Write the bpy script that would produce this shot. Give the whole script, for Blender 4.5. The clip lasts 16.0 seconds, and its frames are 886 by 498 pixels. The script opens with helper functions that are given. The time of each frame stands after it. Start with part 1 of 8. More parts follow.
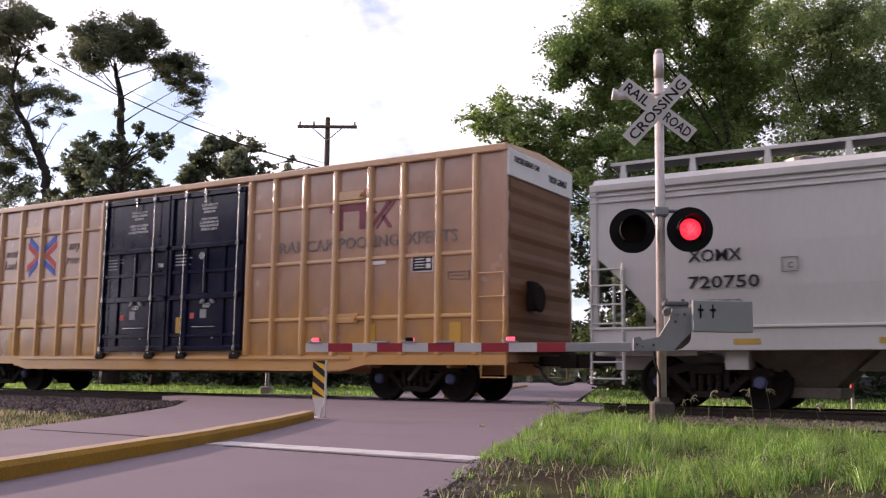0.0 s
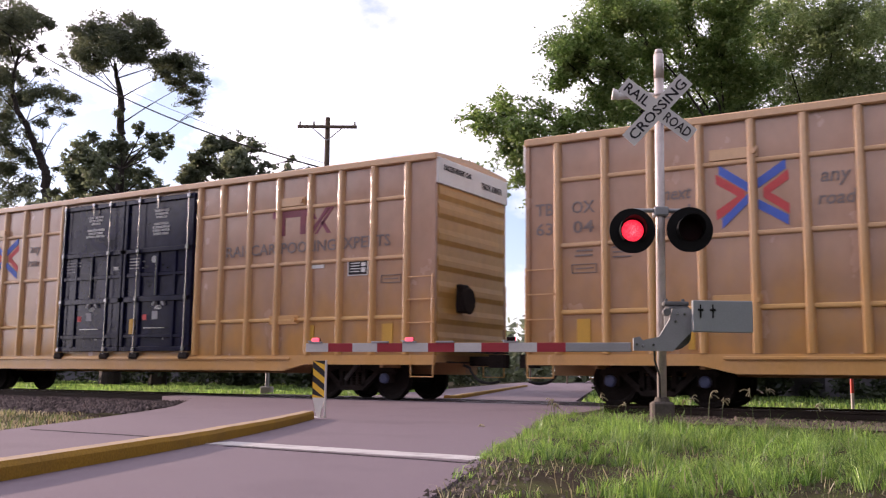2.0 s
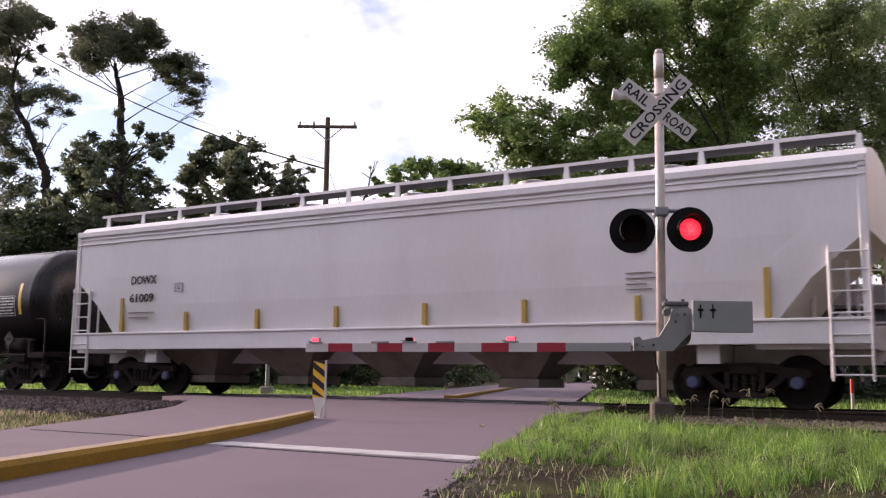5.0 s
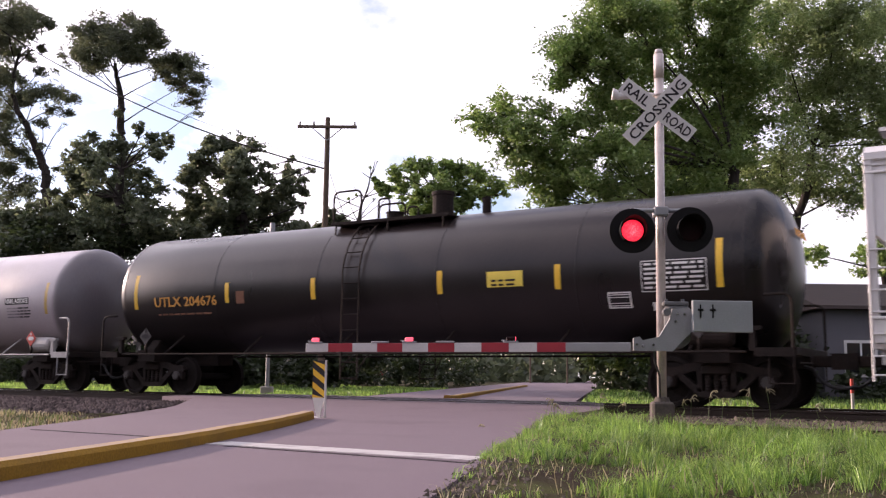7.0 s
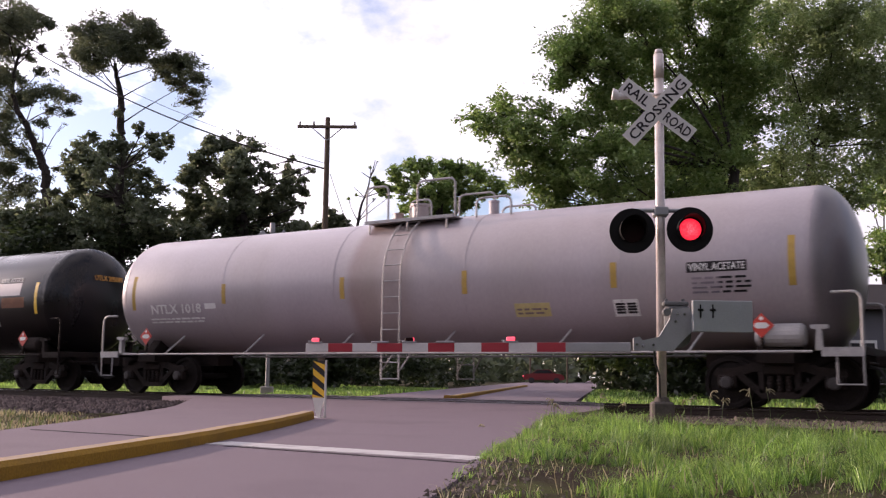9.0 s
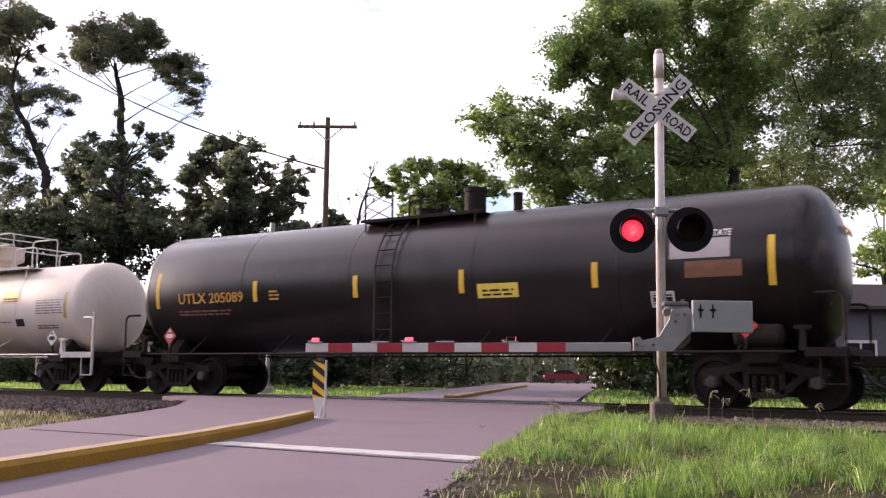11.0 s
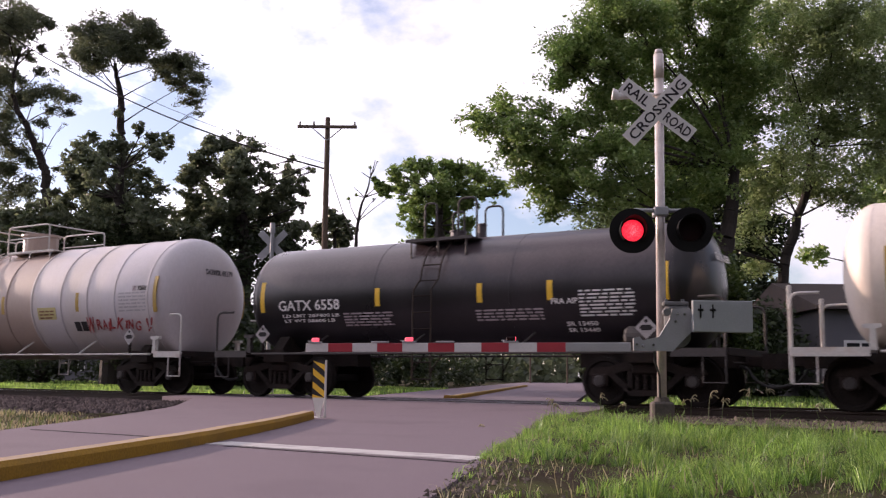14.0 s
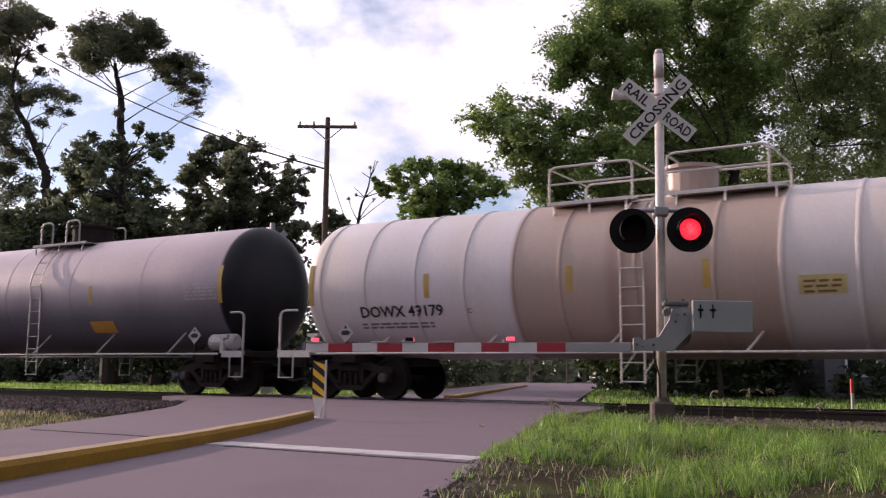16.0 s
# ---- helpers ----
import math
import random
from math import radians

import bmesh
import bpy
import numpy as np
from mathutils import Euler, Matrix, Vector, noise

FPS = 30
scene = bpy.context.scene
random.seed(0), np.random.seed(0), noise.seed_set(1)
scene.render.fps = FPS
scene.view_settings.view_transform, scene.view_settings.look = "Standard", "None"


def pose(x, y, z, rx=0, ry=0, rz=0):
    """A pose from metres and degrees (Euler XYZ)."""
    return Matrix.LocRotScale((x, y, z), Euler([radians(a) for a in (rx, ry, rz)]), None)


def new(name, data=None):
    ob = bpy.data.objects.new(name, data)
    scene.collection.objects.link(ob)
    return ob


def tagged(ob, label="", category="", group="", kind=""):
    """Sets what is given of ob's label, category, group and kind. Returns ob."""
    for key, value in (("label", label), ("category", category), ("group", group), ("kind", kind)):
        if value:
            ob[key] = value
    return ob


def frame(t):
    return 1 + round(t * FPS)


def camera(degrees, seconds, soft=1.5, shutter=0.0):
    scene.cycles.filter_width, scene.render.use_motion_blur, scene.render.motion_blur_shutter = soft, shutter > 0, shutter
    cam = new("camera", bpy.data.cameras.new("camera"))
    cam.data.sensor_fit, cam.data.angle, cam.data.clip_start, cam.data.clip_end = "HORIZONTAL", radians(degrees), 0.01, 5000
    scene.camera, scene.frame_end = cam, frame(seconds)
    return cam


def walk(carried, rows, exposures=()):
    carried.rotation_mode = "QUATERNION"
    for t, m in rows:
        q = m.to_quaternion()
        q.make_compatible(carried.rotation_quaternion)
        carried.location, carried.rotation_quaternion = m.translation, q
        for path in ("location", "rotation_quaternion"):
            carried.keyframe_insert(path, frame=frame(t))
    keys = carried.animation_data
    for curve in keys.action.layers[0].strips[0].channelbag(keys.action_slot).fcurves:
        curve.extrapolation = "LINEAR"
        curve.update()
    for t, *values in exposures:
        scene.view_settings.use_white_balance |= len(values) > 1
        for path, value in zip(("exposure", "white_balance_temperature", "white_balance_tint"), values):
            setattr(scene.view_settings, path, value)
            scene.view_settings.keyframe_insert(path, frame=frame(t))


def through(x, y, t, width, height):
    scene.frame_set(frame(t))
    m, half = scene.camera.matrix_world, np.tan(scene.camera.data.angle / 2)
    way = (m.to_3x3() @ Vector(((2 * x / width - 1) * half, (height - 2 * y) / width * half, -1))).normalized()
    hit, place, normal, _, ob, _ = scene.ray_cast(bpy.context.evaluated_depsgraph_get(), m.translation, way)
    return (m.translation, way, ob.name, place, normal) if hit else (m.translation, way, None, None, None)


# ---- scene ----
# World: x runs along the track in the direction of travel, y points across it away from the camera,
# z = 0 is the top of the rails.
TRACK_Y = 18.10
GROUND_Z = -0.17

cam = camera(49.79, 16.0, soft=1.25, shutter=0.14)
CAM = pose(0.0, 0.0, 0.515, 97.587, -0.597, 31.195)
walk(cam, [(0.0, CAM), (16.0, CAM)], exposures=[(0, 0.28, 6250, 28.0), (0.5, 0.40, 6250, 28.0), (1.5, 0.49, 6250, 28.0), (2.5, 0.32, 6250, 28.0), (3.5, 0.50, 6250, 28.0), (4, 0.42, 6250, 28.0), (5.2, 0.22, 6250, 28.0), (6.5, 0.04, 6250, 28.0), (7, 0.42, 6250, 28.0), (8, 0.62, 6250, 28.0), (8.6, 0.32, 6250, 28.0), (9, 0.16, 6250, 28.0), (10.2, 0.42, 6250, 28.0), (11.5, 0.68, 6250, 28.0), (12.5, 0.14, 6250, 28.0), (13.5, -0.04, 6250, 28.0), (14.5, 0.26, 6250, 28.0), (15, 0.02, 6250, 28.0), (16, -0.08, 6250, 28.0)])


def travel(t):
    """How far the train has run, in metres, after t seconds."""
    return 9.5496 * t + 0.0123 * t * t


# ---- light ----
SUN_DIR = Vector((-0.973, -0.006, 0.228))

sun = new("sun", bpy.data.lights.new("sun", "SUN"))
sun.data.energy, sun.data.angle, sun.data.color = 5.0, radians(0.6), (1.0, 0.79, 0.58)
sun.rotation_euler = SUN_DIR.to_track_quat("Z", "Y").to_euler()

world = bpy.data.worlds.new("sky")
world.use_nodes = True
scene.world = world
wn, wl = world.node_tree.nodes, world.node_tree.links
wn.clear()
w_out = wn.new("ShaderNodeOutputWorld")
w_sky = wn.new("ShaderNodeTexSky")
w_sky.sky_type, w_sky.sun_disc = "NISHITA", False
w_sky.sun_elevation, w_sky.sun_rotation = radians(13.2), radians(269.6)
w_sky.air_density, w_sky.dust_density, w_sky.ozone_density = 1.0, 0.5, 2.0
w_bg = wn.new("ShaderNodeBackground")
w_bg.inputs["Strength"].default_value = 0.15
wl.new(w_sky.outputs[0], w_bg.inputs["Color"])
w_co = wn.new("ShaderNodeTexCoord")
w_map = wn.new("ShaderNodeMapping")
w_map.inputs["Scale"].default_value = (1.0, 1.0, 1.7)
w_map.inputs["Location"].default_value = (0.35, 0.1, 0.0)
wl.new(w_co.outputs["Generated"], w_map.inputs["Vector"])
w_noise = wn.new("ShaderNodeTexNoise")
w_noise.inputs["Scale"].default_value, w_noise.inputs["Detail"].default_value = 3.2, 7.0
w_noise.inputs["Roughness"].default_value = 0.55
wl.new(w_map.outputs[0], w_noise.inputs["Vector"])
w_ramp = wn.new("ShaderNodeValToRGB")
w_ramp.color_ramp.elements[0].position, w_ramp.color_ramp.elements[1].position = 0.42, 0.53
w_ramp.color_ramp.elements[0].color = (0.15, 0.15, 0.15, 1)
wl.new(w_noise.outputs["Fac"], w_ramp.inputs["Fac"])
w_cloud = wn.new("ShaderNodeBackground")
w_cloud.inputs["Color"].default_value, w_cloud.inputs["Strength"].default_value = (1.0, 0.985, 0.975, 1), 0.95
# clouds are brighter towards the sun
w_dot, w_gain = wn.new("ShaderNodeVectorMath"), wn.new("ShaderNodeMapRange")
w_dot.operation = "DOT_PRODUCT"
w_dot.inputs[1].default_value = SUN_DIR
wl.new(w_co.outputs["Generated"], w_dot.inputs[0])
w_gain.inputs["From Min"].default_value, w_gain.inputs["From Max"].default_value = -1.0, 1.0
w_gain.inputs["To Min"].default_value, w_gain.inputs["To Max"].default_value = 0.26, 1.42
wl.new(w_dot.outputs["Value"], w_gain.inputs["Value"])
w_halo, w_sum = wn.new("ShaderNodeMapRange"), wn.new("ShaderNodeMath")
w_halo.interpolation_type = "SMOOTHSTEP"
w_halo.inputs["From Min"].default_value, w_halo.inputs["From Max"].default_value = 0.55, 1.0
w_halo.inputs["To Max"].default_value = 1.4
wl.new(w_dot.outputs["Value"], w_halo.inputs["Value"])
wl.new(w_gain.outputs[0], w_sum.inputs[0])
wl.new(w_halo.outputs[0], w_sum.inputs[1])
wl.new(w_sum.outputs[0], w_cloud.inputs["Strength"])
w_mix = wn.new("ShaderNodeMixShader")
wl.new(w_ramp.outputs["Color"], w_mix.inputs["Fac"])
wl.new(w_bg.outputs[0], w_mix.inputs[1])
wl.new(w_cloud.outputs[0], w_mix.inputs[2])
wl.new(w_mix.outputs[0], w_out.inputs["Surface"])


# ---- materials ----
def material(name, colour, rough=0.6, metal=0.0, vary=0.25, scale=3.0, fine=40.0, bump=0.15, other=None, amount=0.0,
             random_piece=0.0, island=0.0, spec=0.5, stretch=(1, 1, 1), emit=0.0, cover=0.55, zones=()):
    """A surface with grain at two scales; other and amount add a second colour in patches."""
    m = bpy.data.materials.new(name)
    m.use_nodes = True
    n, l = m.node_tree.nodes, m.node_tree.links
    b = n["Principled BSDF"]
    b.inputs["Roughness"].default_value, b.inputs["Metallic"].default_value = rough, metal
    b.inputs["Specular IOR Level"].default_value = spec
    co = n.new("ShaderNodeTexCoord")
    mp = n.new("ShaderNodeMapping")
    mp.inputs["Scale"].default_value = stretch
    l.new(co.outputs["Object"], mp.inputs["Vector"])

    def tex(s, d):
        t = n.new("ShaderNodeTexNoise")
        t.inputs["Scale"].default_value, t.inputs["Detail"].default_value = s, d
        l.new(mp.outputs[0], t.inputs["Vector"])
        return t

    big, small = tex(scale, 4.0), tex(fine, 3.0)
    base = n.new("ShaderNodeMix")
    base.data_type = "RGBA"
    base.inputs[6].default_value = (*colour, 1)
    base.inputs[7].default_value = (*(other or colour), 1)
    base.inputs[0].default_value = 0.0
    if other:
        r = n.new("ShaderNodeMapRange")
        r.inputs["From Min"].default_value, r.inputs["From Max"].default_value = cover - 0.1, cover + 0.12
        r.inputs["To Max"].default_value = amount
        l.new(big.outputs["Fac"], r.inputs["Value"])
        l.new(r.outputs[0], base.inputs[0])
    paint = base.outputs[2]
    if zones:
        sep = n.new("ShaderNodeSeparateXYZ")
        l.new(co.outputs["Object"], sep.inputs[0])
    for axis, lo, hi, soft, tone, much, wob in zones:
        # a ragged-edged stretch along one axis; carries stains, tones, painted light and shade
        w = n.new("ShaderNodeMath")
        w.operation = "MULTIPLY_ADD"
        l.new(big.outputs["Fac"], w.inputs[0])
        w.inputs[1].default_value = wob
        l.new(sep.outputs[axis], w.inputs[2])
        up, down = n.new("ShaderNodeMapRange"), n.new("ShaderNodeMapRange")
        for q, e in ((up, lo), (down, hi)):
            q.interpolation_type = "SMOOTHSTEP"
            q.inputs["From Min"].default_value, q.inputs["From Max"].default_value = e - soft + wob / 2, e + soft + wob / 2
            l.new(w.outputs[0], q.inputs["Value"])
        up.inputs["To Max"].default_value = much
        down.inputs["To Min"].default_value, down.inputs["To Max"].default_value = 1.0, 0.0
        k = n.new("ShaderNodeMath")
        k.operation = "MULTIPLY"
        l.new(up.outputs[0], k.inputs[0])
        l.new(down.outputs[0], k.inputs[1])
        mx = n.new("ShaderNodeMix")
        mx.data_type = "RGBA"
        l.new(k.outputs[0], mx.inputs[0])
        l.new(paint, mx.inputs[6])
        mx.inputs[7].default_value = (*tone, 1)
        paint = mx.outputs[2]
    mean = n.new("ShaderNodeMath")
    mean.operation = "ADD"
    l.new(big.outputs["Fac"], mean.inputs[0])
    l.new(small.outputs["Fac"], mean.inputs[1])
    value = mean.outputs[0]
    gain = n.new("ShaderNodeMapRange")
    gain.inputs["From Min"].default_value, gain.inputs["From Max"].default_value = 0.6, 1.4
    gain.inputs["To Min"].default_value, gain.inputs["To Max"].default_value = 1 - vary, 1 + vary
    gain.clamp = False
    l.new(value, gain.inputs["Value"])
    value = gain.outputs[0]
    for kind, k in (("ObjectInfo", random_piece), ("NewGeometry", island)):
        if k:
            o = n.new("ShaderNode" + kind)
            q = n.new("ShaderNodeMapRange")
            q.inputs["To Min"].default_value, q.inputs["To Max"].default_value = 1 - k, 1 + k
            l.new(o.outputs["Random" if kind == "ObjectInfo" else "Random Per Island"], q.inputs["Value"])
            x = n.new("ShaderNodeMath")
            x.operation = "MULTIPLY"
            l.new(value, x.inputs[0])
            l.new(q.outputs[0], x.inputs[1])
            value = x.outputs[0]
    mul = n.new("ShaderNodeVectorMath")
    mul.operation = "SCALE"
    l.new(paint, mul.inputs[0])
    l.new(value, mul.inputs["Scale"])
    l.new(mul.outputs[0], b.inputs["Base Color"])
    rr = n.new("ShaderNodeMapRange")
    rr.inputs["To Min"].default_value, rr.inputs["To Max"].default_value = max(0.03, rough - 0.12), min(1, rough + 0.12)
    l.new(big.outputs["Fac"], rr.inputs["Value"])
    l.new(rr.outputs[0], b.inputs["Roughness"])
    if bump:
        bp = n.new("ShaderNodeBump")
        bp.inputs["Strength"].default_value, bp.inputs["Distance"].default_value = bump, 0.01
        l.new(small.outputs["Fac"], bp.inputs["Height"])
        l.new(bp.outputs[0], b.inputs["Normal"])
    if emit:
        l.new(mul.outputs[0], b.inputs["Emission Color"])
        b.inputs["Emission Strength"].default_value = emit
    return m


def leaf_material(name, colour, second, through=0.35, vary=0.5):
    """Foliage: diffuse both ways, tinted leaf by leaf."""
    m = bpy.data.materials.new(name)
    m.use_nodes = True
    n, l = m.node_tree.nodes, m.node_tree.links
    n.clear()
    out = n.new("ShaderNodeOutputMaterial")
    geo = n.new("ShaderNodeNewGeometry")
    mix = n.new("ShaderNodeMix")
    mix.data_type = "RGBA"
    mix.inputs[6].default_value, mix.inputs[7].default_value = (*colour, 1), (*second, 1)
    l.new(geo.outputs["Random Per Island"], mix.inputs[0])
    co = n.new("ShaderNodeTexCoord")
    nz = n.new("ShaderNodeTexNoise")
    nz.inputs["Scale"].default_value = 0.6
    l.new(co.outputs["Object"], nz.inputs["Vector"])
    q = n.new("ShaderNodeMapRange")
    q.inputs["From Min"].default_value, q.inputs["From Max"].default_value = 0.3, 0.7
    q.inputs["To Min"].default_value, q.inputs["To Max"].default_value = 1 - vary, 1 + vary
    l.new(nz.outputs["Fac"], q.inputs["Value"])
    sc = n.new("ShaderNodeVectorMath")
    sc.operation = "SCALE"
    l.new(mix.outputs[2], sc.inputs[0])
    l.new(q.outputs[0], sc.inputs["Scale"])
    d, t, a = n.new("ShaderNodeBsdfDiffuse"), n.new("ShaderNodeBsdfTranslucent"), n.new("ShaderNodeMixShader")
    g, b = n.new("ShaderNodeBsdfGlossy"), n.new("ShaderNodeMixShader")
    g.inputs["Roughness"].default_value = 0.45
    b.inputs["Fac"].default_value = 0.05
    a.inputs["Fac"].default_value = through
    for k in (d, t):
        l.new(sc.outputs[0], k.inputs["Color"])
    l.new(d.outputs[0], a.inputs[1])
    l.new(t.outputs[0], a.inputs[2])
    l.new(a.outputs[0], b.inputs[1])
    l.new(g.outputs[0], b.inputs[2])
    l.new(b.outputs[0], out.inputs["Surface"])
    return m


def glow(name, colour, strength):
    m = bpy.data.materials.new(name)
    m.use_nodes = True
    b = m.node_tree.nodes["Principled BSDF"]
    b.inputs["Base Color"].default_value = (*colour, 1)
    b.inputs["Emission Color"].default_value = (*colour, 1)
    b.inputs["Emission Strength"].default_value = strength
    return m


